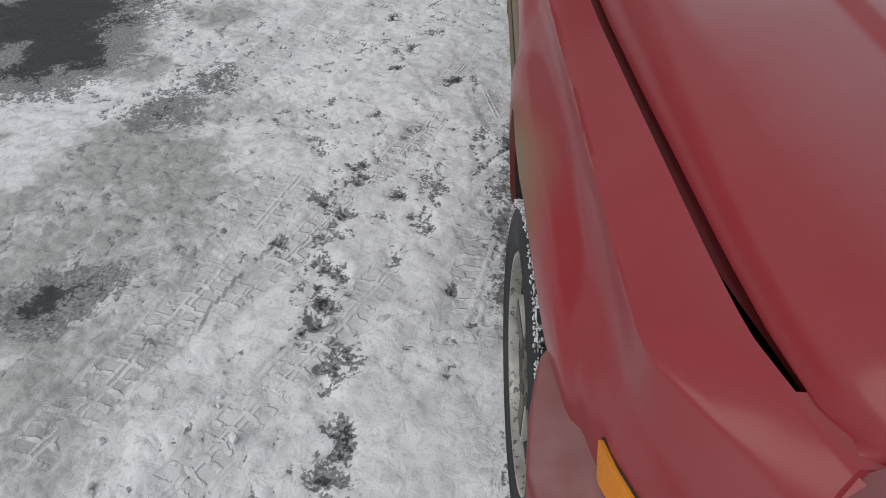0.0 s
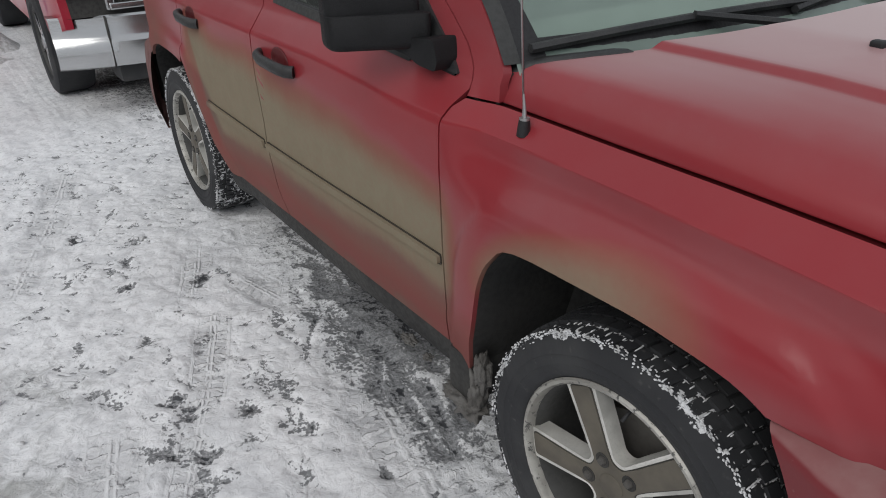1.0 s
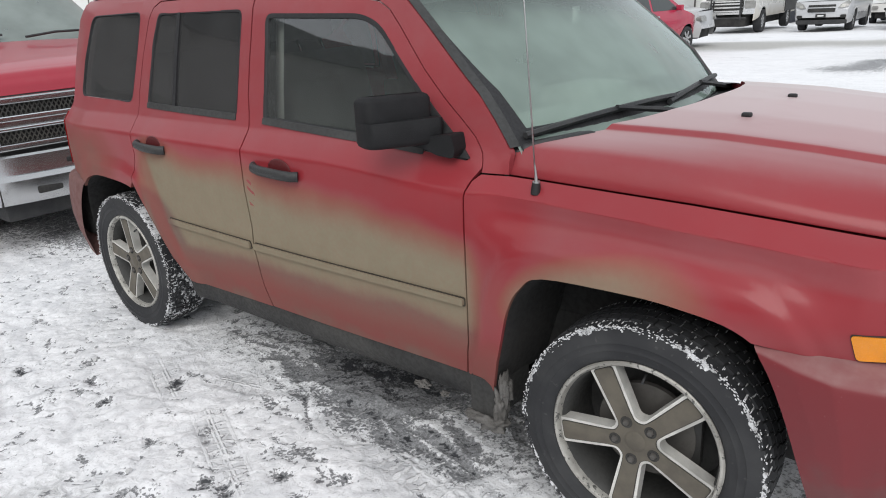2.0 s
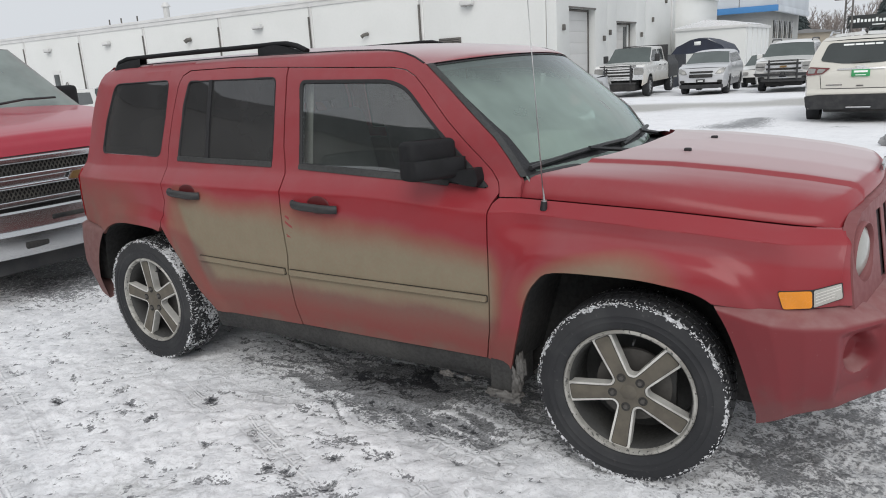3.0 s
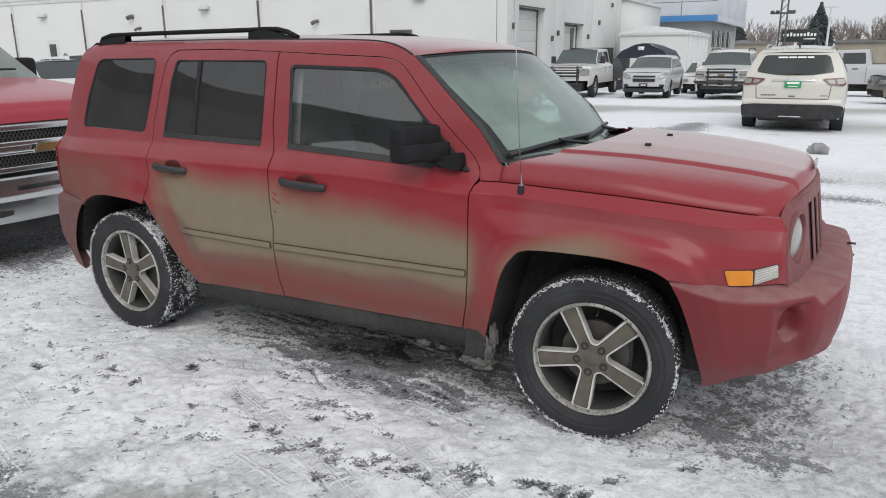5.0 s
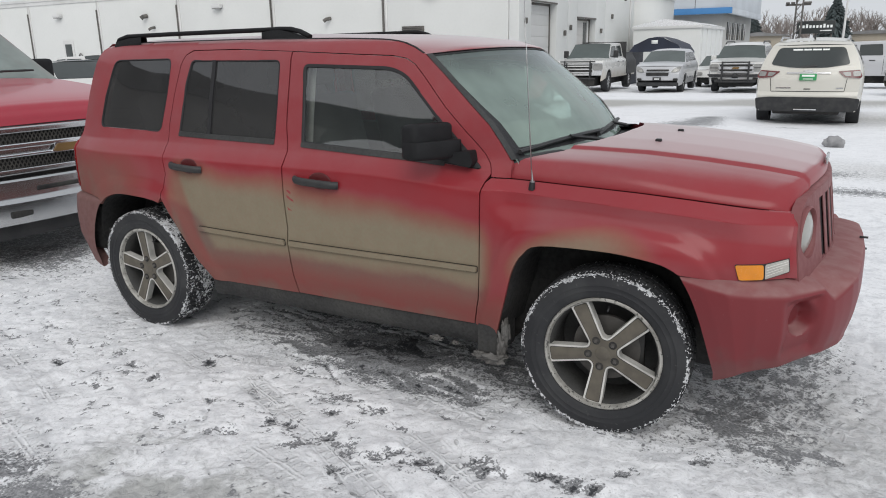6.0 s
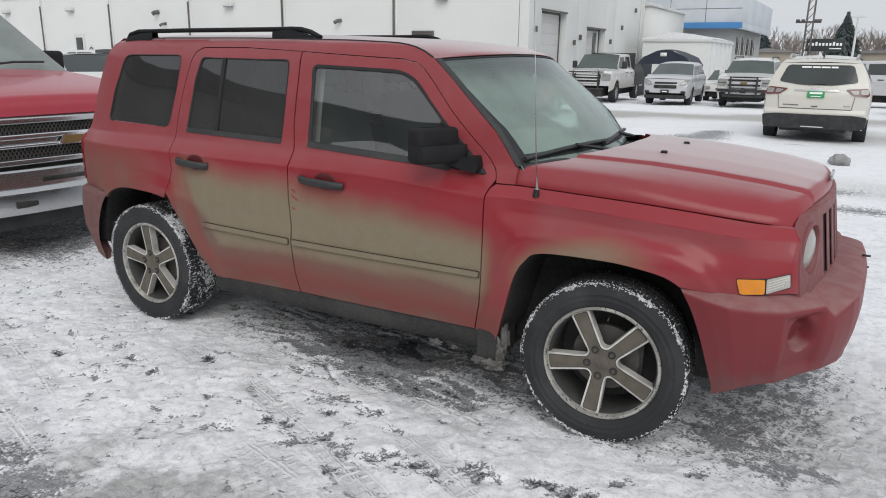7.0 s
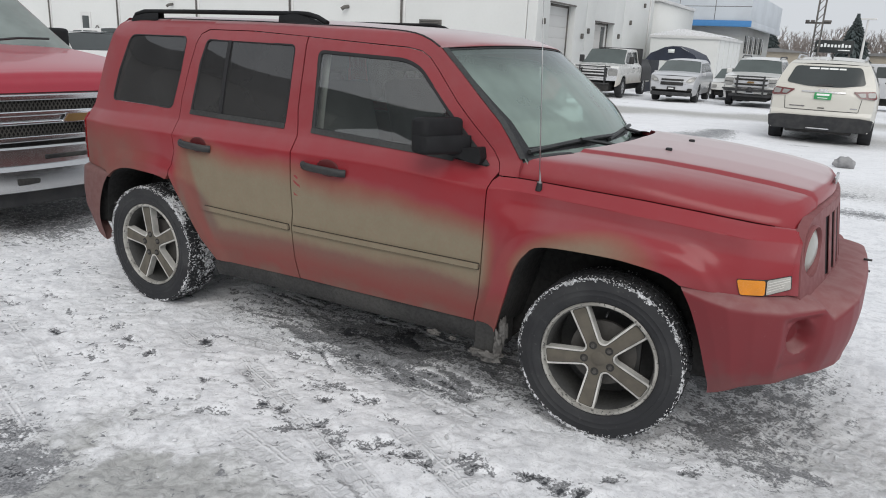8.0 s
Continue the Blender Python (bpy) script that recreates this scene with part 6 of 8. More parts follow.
# ---- the other vehicles ----
class Shell:
    """A vehicle's hull from its outline along the middle and its width by height. x is forward, the origin on the ground amidships."""

    def __init__(self, ob, paint, path, width, wheels, r, ends=(0.5, 0.5), squeeze=(0.55, 0.45), bulge=0.07):
        self.ob, self.paint, self.path, self.width, self.wheels, self.r = ob, paint, path, width, wheels, r
        self.ends, self.squeeze, self.bulge = ends, squeeze, bulge
        self.front, self.rear = max(p[0] for p in path), min(p[0] for p in path)

    def half(self, x, z):
        w = lerp(self.width, z)
        a, b = self.front - self.ends[0], self.rear + self.ends[1]
        if x > a:
            w -= self.squeeze[0] * (x - a) ** 2
        if x < b:
            w -= self.squeeze[1] * (b - x) ** 2
        return w

    def strips(self, mats):
        """The skin along the middle, one mesh for each run of the same kind."""
        runs = []
        for (x0, z0, kind), (x1, z1, _) in zip(self.path, self.path[1:]):
            if not kind:
                continue
            steep = abs(z1 - z0) / (math.hypot(x1 - x0, z1 - z0) + 1e-6)
            rows = []
            for t in np.linspace(0, 1, 5):
                x, z = x0 + (x1 - x0) * t, z0 + (z1 - z0) * t
                w = self.half(x, z)
                sgn = 1 if x > (self.front + self.rear) / 2 else -1
                rows.append([(x + sgn * self.bulge * steep * (1 - u * u), u * w, z + 0.035 * (1 - steep) * (1 - u * u)) for u in np.linspace(-1, 1, 13)])
            if runs and runs[-1][0] == kind:
                # one shared row where two stretches meet
                last = runs[-1][1].pop()
                rows[0] = [tuple((p + q) / 2 for p, q in zip(u, v)) for u, v in zip(last, rows[0])]
                runs[-1][1].extend(rows)
            else:
                runs.append((kind, rows))
        for kind, rows in runs:
            part(kind, sharpen(net(rows), 45), mats.get(kind, self.paint), self.ob)

    def side(self, name, outline, material, out=0.0, depth=0.03, step=0.12, parent=None, both=True, label=""):
        made = []
        for s in ((-1, 1) if both else (-1,)):
            bm = panel_bm([outline], lambda u, v: (u, s * (self.half(u, v) + out), v), step, (0, -s * depth, 0))
            made.append(part(name, bm, material, parent or self.ob, label))
        return made

    def hull(self, belt, low, arch=1.18):
        """Both flanks, with wheel arches cut out."""
        top = [(x, z) for x, z, _ in self.path]
        base = []
        for c in sorted(self.wheels):
            ra = self.r * arch
            for k in range(13):
                a = math.pi - math.pi * k / 12
                z = self.r + ra * math.sin(a)
                base.append((c + ra * math.cos(a) * 1.02, max(low, z)))
            base[-13] = (c - ra * 1.02, low)
            base[-1] = (c + ra * 1.02, low)
        self.side("flank", top + base, self.paint)

    def skin(self, y, z, s):
        """x of the front (s = 1) or rear (s = -1) skin."""
        mid = (self.front + self.rear) / 2
        pts = []
        for x, zz, _ in (self.path if s > 0 else self.path[::-1]):
            if pts and zz <= pts[-1][0]:
                break
            pts.append((zz, x))
        x = lerp(pts, z)
        return x + s * self.bulge * (1 - min(1.0, (y / max(0.3, self.half(x, z))) ** 2))

    def face(self, name, y0, y1, z0, z1, material, x, proud=0.02, deep=0.06, bevel=0.01, parent=None, label=""):
        """A plate laid on the curved front (x > 0) or rear."""
        s = 1 if x > 0 else -1
        y0, y1 = sorted((y0, y1))
        r = min(bevel * 2, 0.45 * (z1 - z0), 0.45 * (y1 - y0))
        line = rounded([(y0, z0), (y1, z0), (y1, z1), (y0, z1)], r, 3)
        bm = panel_bm([line], lambda u, v: (self.skin(u, v, s) + s * proud, u, v), 0.12, (-s * deep, 0, 0))
        return part(name, bm, material, parent or self.ob, label)


def simple_wheel(parent, x, y, r, side, rim_mat, spokes=5, width=0.23):
    wheel = tagged(new("wheel"), "")
    wheel.parent = parent
    k = r * 0.68
    part("tyre", revolve([(k, side * width * 0.42), (k + 0.02, side * width * 0.49), (r - 0.03, side * width * 0.5), (r - 0.006, side * width * 0.44), (r, side * width * 0.3), (r, side * -width * 0.3), (r - 0.02, side * -width * 0.5), (k, side * -width * 0.45)], 36, "y", (x, y, r)), M["rubber"], wheel)
    part("rim", revolve([(k + 0.002, side * width * 0.40), (k - 0.012, side * width * 0.45), (k - 0.025, side * width * 0.40), (k - 0.03, side * 0.0), (0.02, side * 0.0)], 32, "y", (x, y, r)), M["barrel"], wheel)
    sil = rounded(star(spokes, k * 0.45, k - 0.012, k * 0.14, k * 0.16, k * 0.30, 18), 0.01, 2)
    part("spokes", slab(sil, lambda u, v, w: (x + u, y + side * (width * 0.30 + w), r + v), 0.03), rim_mat, wheel)
    part("hub_cap", revolve([(0, side * width * 0.46), (k * 0.2, side * width * 0.44), (k * 0.22, side * width * 0.3)], 16, "y", (x, y, r)), rim_mat, wheel)


def wheels_on(shell, rim_mat, yw, spokes=5, width=0.23):
    for x in shell.wheels:
        for s in (-1, 1):
            simple_wheel(shell.ob, x, s * yw, shell.r, s, rim_mat, spokes, width)
    part("underbody", box((shell.rear + 0.12, -0.62, 0.24), (shell.front - 0.12, 0.62, 0.62), 0.04), M["well"], shell.ob)


def mirror_pair(shell, x, z, y, material, size=(0.10, 0.16, 0.13)):
    for s in (-1, 1):
        m = part("door_mirror", box((x - size[0] / 2, s * (y + size[1]) if s < 0 else y, z), (x + size[0] / 2, -y if s < 0 else y + size[1], z + size[2]), 0.03, 3), material, shell.ob)
        part("mirror_arm", box((x, s * (y - 0.08) if s > 0 else -(y + 0.02), z + 0.01), (x + 0.05, y + 0.02 if s > 0 else -(y - 0.08), z + 0.06), 0.01), M["black"], m)


def plate_bars(shell, x, y0, y1, z0, z1, material, rows, parent=None, label="license plate with plain bars"):
    p = shell.face("plate", y0, y1, z0, z1, material, x, 0.030, 0.02, 0.004, label=label)
    s = 1 if x > 0 else -1
    for z, h, a, b in rows:
        w = y1 - y0
        shell.face("plate_bar", y0 + w * a, y0 + w * b, z0 + (z1 - z0) * z, z0 + (z1 - z0) * (z + h), M["ink_white"] if material != M["plate_white"] else M["black"], x, 0.034, 0.004, 0.001, p)


def red_pickup():
    ob = thing("pickup_truck", "glossy red pickup truck with chrome grille and bumper", "truck", pose(-6.16, -0.04, 0))
    path = [(3.02, 0.40, ""), (2.98, 0.66, "fascia"), (2.95, 1.035, "hood"), (2.925, 1.085, "hood"), (2.86, 1.145, "hood"), (2.75, 1.172, "hood"), (1.72, 1.315, "windshield"), (0.90, 1.86, "roof"), (-1.05, 1.90, "rear_window"), (-1.25, 1.30, "bed_cover"), (-3.0, 1.28, "tailgate"), (-3.02, 0.55, "rear_bumper"), (-3.0, 0.45, "")]
    width = [(0.3, 0.97), (0.5, 1.02), (0.9, 1.03), (1.12, 1.0), (1.26, 0.95), (1.32, 0.86), (1.86, 0.74), (1.96, 0.62)]
    sh = Shell(ob, M["truck_red"], path, width, (1.98, -1.67), 0.385, (0.35, 0.2), (0.45, 0.4), 0.0)
    sh.strips({"windshield": M["truck_shield"], "rear_window": M["tint"], "fascia": M["well"], "bed_cover": M["black"], "rear_bumper": M["chrome"]})
    # flank below the belt, cab sides with windows
    arch = []
    for c in (-1.67, 1.98):
        arch += [(c - 0.50, 0.46), (c - 0.44, 0.72), (c - 0.30, 0.86), (c + 0.30, 0.86), (c + 0.44, 0.72), (c + 0.48, 0.46)]
    sh.side("flank", [(2.98, 0.66), (2.95, 1.035), (2.86, 1.15), (1.72, 1.315), (-1.25, 1.30), (-3.0, 1.28), (-3.0, 0.50)] + arch + [(2.98, 0.60)], M["truck_red"], 0, 0.05)
    cab, win = [(1.72, 1.315), (0.90, 1.86), (-1.05, 1.90), (-1.25, 1.305)], [(1.40, 1.35), (0.85, 1.76), (-0.95, 1.80), (-1.08, 1.35)]
    for s in (-1, 1):
        bm = panel_bm(ring(cab, win, 0.0), lambda u, v: (u, s * sh.half(u, v), v), 0.12, (0, -s * 0.04, 0))
        part("cab_frame", bm, M["truck_red"], ob)
        bm = panel_bm([win], lambda u, v: (u, s * (sh.half(u, v) - 0.012), v), 0.2, (0, -s * 0.004, 0))
        part("side_window", bm, M["tint"], ob)
        # door mirror and lamp
        m = part("door_mirror", box((1.12, s * 1.16 if s < 0 else 0.96, 1.29), (1.26, -0.96 if s < 0 else 1.16, 1.50), 0.05, 3), M["mirror_black"], ob, "large dark door mirror")
        part("mirror_arm", box((1.16, s * 0.97 if s < 0 else 0.86, 1.31), (1.22, -0.86 if s < 0 else 0.97, 1.37), 0.015), M["black"], m)
        lamp = sh.face("headlight", s * 0.70, s * 0.985, 0.79, 1.025, M["lens"], 2.955, 0.025, 0.25, 0.03, label="clear stacked headlight")
        part("reflector", box((2.975, s * 0.84 - 0.09, 0.92), (2.992, s * 0.84 + 0.09, 1.005), 0.02, 2), M["chrome"], lamp)
        part("reflector", box((2.985, s * 0.83 - 0.08, 0.81), (3.0, s * 0.83 + 0.08, 0.895), 0.02, 2), M["chrome"], lamp)
        part("wiper", tube([(1.80, s * 0.35 - 0.25, 1.375), (1.76, s * 0.35, 1.40), (1.68, s * 0.35 + 0.32, 1.40)], 0.011, 6), M["black"], ob)
    # grille
    grille = tagged(new("grille"), "chrome grille with two dark mesh openings")
    grille.parent = ob
    for z0, z1, mat, proud in ((0.985, 1.030, "dull_chrome", 0.045), (0.875, 0.915, "chrome", 0.055), (0.835, 0.885, "dull_chrome", 0.035), (0.815, 0.842, "chrome", 0.055), (0.690, 0.735, "dull_chrome", 0.05)):
        part("grille_bar", box((2.93, -0.70, z0), (2.97 + proud, 0.70, z1), 0.012, 3), M[mat], grille)
    for s in (-1, 1):
        part("grille_bar", box((2.93, min(s * 0.66, s * 0.72), 0.69), (3.01, max(s * 0.66, s * 0.72), 1.03), 0.015, 3), M["dull_chrome"], grille)
    for z0, z1 in ((0.915, 0.988), (0.732, 0.818)):
        part("mesh_back", box((2.93, -0.68, z0), (2.965, 0.68, z1)), M["well"], grille)
        lattice = bmesh.new()
        n = 44
        for k in range(n):
            y = -0.68 + 1.36 * k / n
            h = z1 - z0
            for a, b in (((y, z0), (y + h * 0.62, z1)), ((y + h * 0.62, z0), (y, z1))):
                tube([(2.978, a[0], a[1]), (2.978, min(0.68, b[0]), b[1])], 0.0045, 4, lattice)
        tagged(part("mesh", lattice, M["grey_plastic"], grille, "dark diamond mesh"), kind="stuff")
    bow = rounded([(-0.11, -0.020), (-0.075, 0.028), (0.11, 0.028), (0.085, -0.028), (-0.09, -0.028)], 0.004, 2)
    part("badge", slab(bow, lambda u, v, w: (3.03 + w, u, 0.855 + v), 0.012), M["gold"], grille, "gold badge shape")
    part("badge_rim", slab([(u * 1.12, v * 1.25) for u, v in bow], lambda u, v, w: (3.024 + w, u, 0.855 + v), 0.012), M["chrome"], grille)
    # bumper: a chrome bar, stepped, bent back at its ends
    def rail(y, o=0.0):
        return 3.06 + o - 0.16 * (abs(y) / 1.02) ** 3.2
    rows = []
    for y in np.linspace(-1.06, 1.06, 41):
        rows.append([(rail(y, o), y, z) for o, z in ((-0.12, 0.668), (-0.015, 0.664), (0.0, 0.650), (0.0, 0.540), (0.012, 0.520), (0.030, 0.500), (0.032, 0.40), (0.015, 0.345), (-0.05, 0.325), (-0.15, 0.33))])
    bumper = part("front_bumper", sharpen(net(rows), 40), M["dull_chrome"], ob, "chrome front bumper with dark slots")
    part("bumper_slot", box((3.03, -0.30, 0.565), (3.067, 0.30, 0.600), 0.012, 3), M["well"], bumper)
    for s in (-1, 1):
        part("fog_slot", box((3.02, min(s * 0.36, s * 0.53), 0.395), (3.086, max(s * 0.36, s * 0.53), 0.445), 0.015, 3), M["well"], bumper)
        part("bumper_seam", box((2.95, s * 0.745 - 0.004, 0.34), (rail(0.745) + 0.034, s * 0.745 + 0.004, 0.66)), M["well"], bumper)
    part("air_dam", box((2.70, -0.72, 0.22), (2.98, 0.72, 0.36), 0.03), M["black"], ob)
    wheels_on(sh, M["dull_chrome"], 0.905, 6, 0.27)
    part("dashboard", box((0.95, -0.76, 1.15), (1.68, 0.76, 1.28), 0.05), M["dash"], ob)
    part("cab_back", box((-1.15, -0.76, 0.6), (-1.0, 0.76, 1.32), 0.02), M["cloth"], ob)
    for s in (-1, 1):
        part("seat", box((0.0, s * 0.38 - 0.26, 0.8), (0.18, s * 0.38 + 0.26, 1.55), 0.08, 3), M["cloth"], ob)
    part("windshield_sticker", box((1.08, 0.40, 1.72), (1.095, 0.50, 1.76), 0.002, m=None), M["paper"], ob)
    for k in range(3):
        part("roof_marker", box((0.58, -0.15 + 0.15 * k - 0.03, 1.885), (0.66, -0.15 + 0.15 * k + 0.03, 1.93), 0.012), M["amber"], ob)


def rear_view_suv():
    ob = thing("crossover_car", "pearl white crossover car with dark rear window", "car", pose(1.233, 14.60, -0.012, 0, 0, 90) @ Matrix.Scale(0.94, 4))
    path = [(2.55, 0.40, ""), (2.57, 0.60, "front_bumper"), (2.50, 0.90, "fascia"), (2.3, 1.02, "hood"), (1.25, 1.15, "windshield"), (0.45, 1.68, "roof"), (-1.0, 1.735, "roof"), (-2.05, 1.66, "spoiler"), (-2.22, 1.60, "rear_window"), (-2.44, 1.205, "tailgate"), (-2.53, 1.00, "tailgate"), (-2.55, 0.70, "rear_bumper"), (-2.58, 0.62, "rear_bumper"), (-2.55, 0.52, "rear_valance"), (-2.48, 0.30, "")]
    width = [(0.3, 0.93), (0.55, 0.985), (0.85, 0.995), (1.05, 0.985), (1.2, 0.945), (1.4, 0.855), (1.6, 0.745), (1.68, 0.66), (1.74, 0.58)]
    sh = Shell(ob, M["cream_paint"], path, width, (1.47, -1.55), 0.37, (0.6, 0.55), (0.5, 0.28), 0.06)
    sh.strips({"windshield": M["farshield"], "rear_window": M["cream_paint"], "rear_valance": M["black"]})
    sh.hull(1.1, 0.34)
    sh.side("side_window", rounded([(1.0, 1.17), (0.45, 1.58), (-1.75, 1.60), (-1.95, 1.22)], 0.05, 3), M["farglass"], 0.004, 0.01)
    sh.side("lower_cladding", [(-2.45, 0.34), (-2.50, 0.50), (-2.02, 0.52), (-2.0, 0.34)], M["black"], 0.004, 0.02)

    def on_back(y, z):
        pts = [(z0, x0) for x0, z0, _ in path[7:]]
        pts.sort()
        x = lerp(pts, z)
        w = sh.half(x, z)
        return x - 0.06 * (1 - min(1, (y / w) ** 2))

    def back(name, outline, material, out=0.012, label="", parent=None):
        bm = panel_bm([outline], lambda u, v: (on_back(u, v) - out, u, v), 0.10, (0.03, 0, 0))
        return part(name, bm, material, parent or ob, label)
    back("rear_window", rounded([(-0.72, 1.235), (-0.60, 1.565), (0.60, 1.565), (0.72, 1.235), (0.30, 1.17), (-0.30, 1.17)], [0.06, 0.08, 0.08, 0.06, 0.1, 0.1], 4), M["farglass"], 0.010, "dark rear window with white lettering bars")
    back("rear_wiper", [(-0.14, 1.195), (-0.13, 1.225), (0.16, 1.195), (0.15, 1.175)], M["black"], 0.03)
    for k, (a, b) in enumerate(((-0.32, -0.20), (-0.18, -0.02), (0.0, 0.14), (0.16, 0.34))):
        back("window_lettering", [(a, 1.505), (b, 1.505), (b, 1.535), (a, 1.535)], M["ink_white"], 0.013)
    for s in (-1, 1):
        lamp = back("tail_lamp", rounded([(s * 0.52, 1.10), (s * 0.90, 1.13), (s * 0.955, 1.00), (s * 0.92, 0.965), (s * 0.66, 0.985)], 0.03, 3), M["smoked"], 0.020, "wide smoked wraparound tail lamp")
        back("lamp_clear", rounded([(s * 0.60, 1.075), (s * 0.74, 1.09), (s * 0.76, 1.01), (s * 0.67, 1.005)], 0.02, 3), M["lens"], 0.024, "", lamp)
        back("lamp_clear", rounded([(s * 0.78, 1.095), (s * 0.91, 1.105), (s * 0.92, 1.01), (s * 0.80, 1.005)], 0.02, 3), M["lens"], 0.024, "", lamp)
        back("gate_seam", [(s * 0.66, 0.71), (s * 0.67, 0.71), (s * 0.70, 0.96), (s * 0.69, 0.96)], M["seal"], 0.004)
        part("roof_rail", tube([(0.4, s * 0.62, 1.70), (0.2, s * 0.63, 1.765), (-1.5, s * 0.63, 1.775), (-1.9, s * 0.62, 1.69)], 0.022, 8), M["dull_chrome"], ob)
    back("gate_seam", [(-0.66, 0.70), (0.66, 0.70), (0.66, 0.712), (-0.66, 0.712)], M["seal"], 0.004)
    back("trim_strip", rounded([(-0.40, 1.055), (0.40, 1.055), (0.40, 1.085), (-0.40, 1.085)], 0.01, 2), M["dull_chrome"], 0.02, "chrome strip")
    bow = rounded([(-0.09, -0.015), (-0.06, 0.025), (0.09, 0.025), (0.07, -0.025), (-0.07, -0.025)], 0.004, 2)
    back("badge", [(u, v + 1.10) for u, v in bow], M["dull_chrome"], 0.026)
    p = back("plate", rounded([(-0.155, 0.925), (0.155, 0.925), (0.155, 1.055), (-0.155, 1.055)], 0.01, 2), M["plate_green"], 0.03, "green dealer plate with white bars")
    back("plate_bar", [(-0.115, 0.998), (0.115, 0.998), (0.115, 1.034), (-0.115, 1.034)], M["ink_white"], 0.034, "", p)
    back("plate_bar", [(-0.09, 0.945), (0.09, 0.945), (0.09, 0.960), (-0.09, 0.960)], M["ink_white"], 0.034, "", p)
    back("gate_latch", rounded([(-0.06, 0.745), (0.06, 0.745), (0.06, 0.765), (-0.06, 0.765)], 0.005, 2), M["grey_plastic"], 0.012)
    for a, b in ((-0.64, -0.52), (0.30, 0.58)):
        back("name_badge", [(a, 0.765), (b, 0.765), (b, 0.785), (a, 0.785)], M["dull_chrome"], 0.010)
    back("lower_bumper", rounded([(-0.93, 0.33), (-0.955, 0.565), (-0.70, 0.595), (0.70, 0.595), (0.955, 0.565), (0.93, 0.33), (0.5, 0.30), (-0.5, 0.30)], 0.03, 3), M["black"], 0.016, "dark lower bumper with slush")
    part("exhaust_trim", box((-2.63, -0.21, 0.335), (-2.58, 0.21, 0.36), 0.01), M["chrome"], ob)
    part("roof_fin", tube([(-1.6, 0, 1.74), (-1.75, 0, 1.80), (-1.80, 0, 1.75)], 0.02, 6), M["black"], ob)
    wheels_on(sh, M["dull_chrome"], 0.86, 5, 0.25)


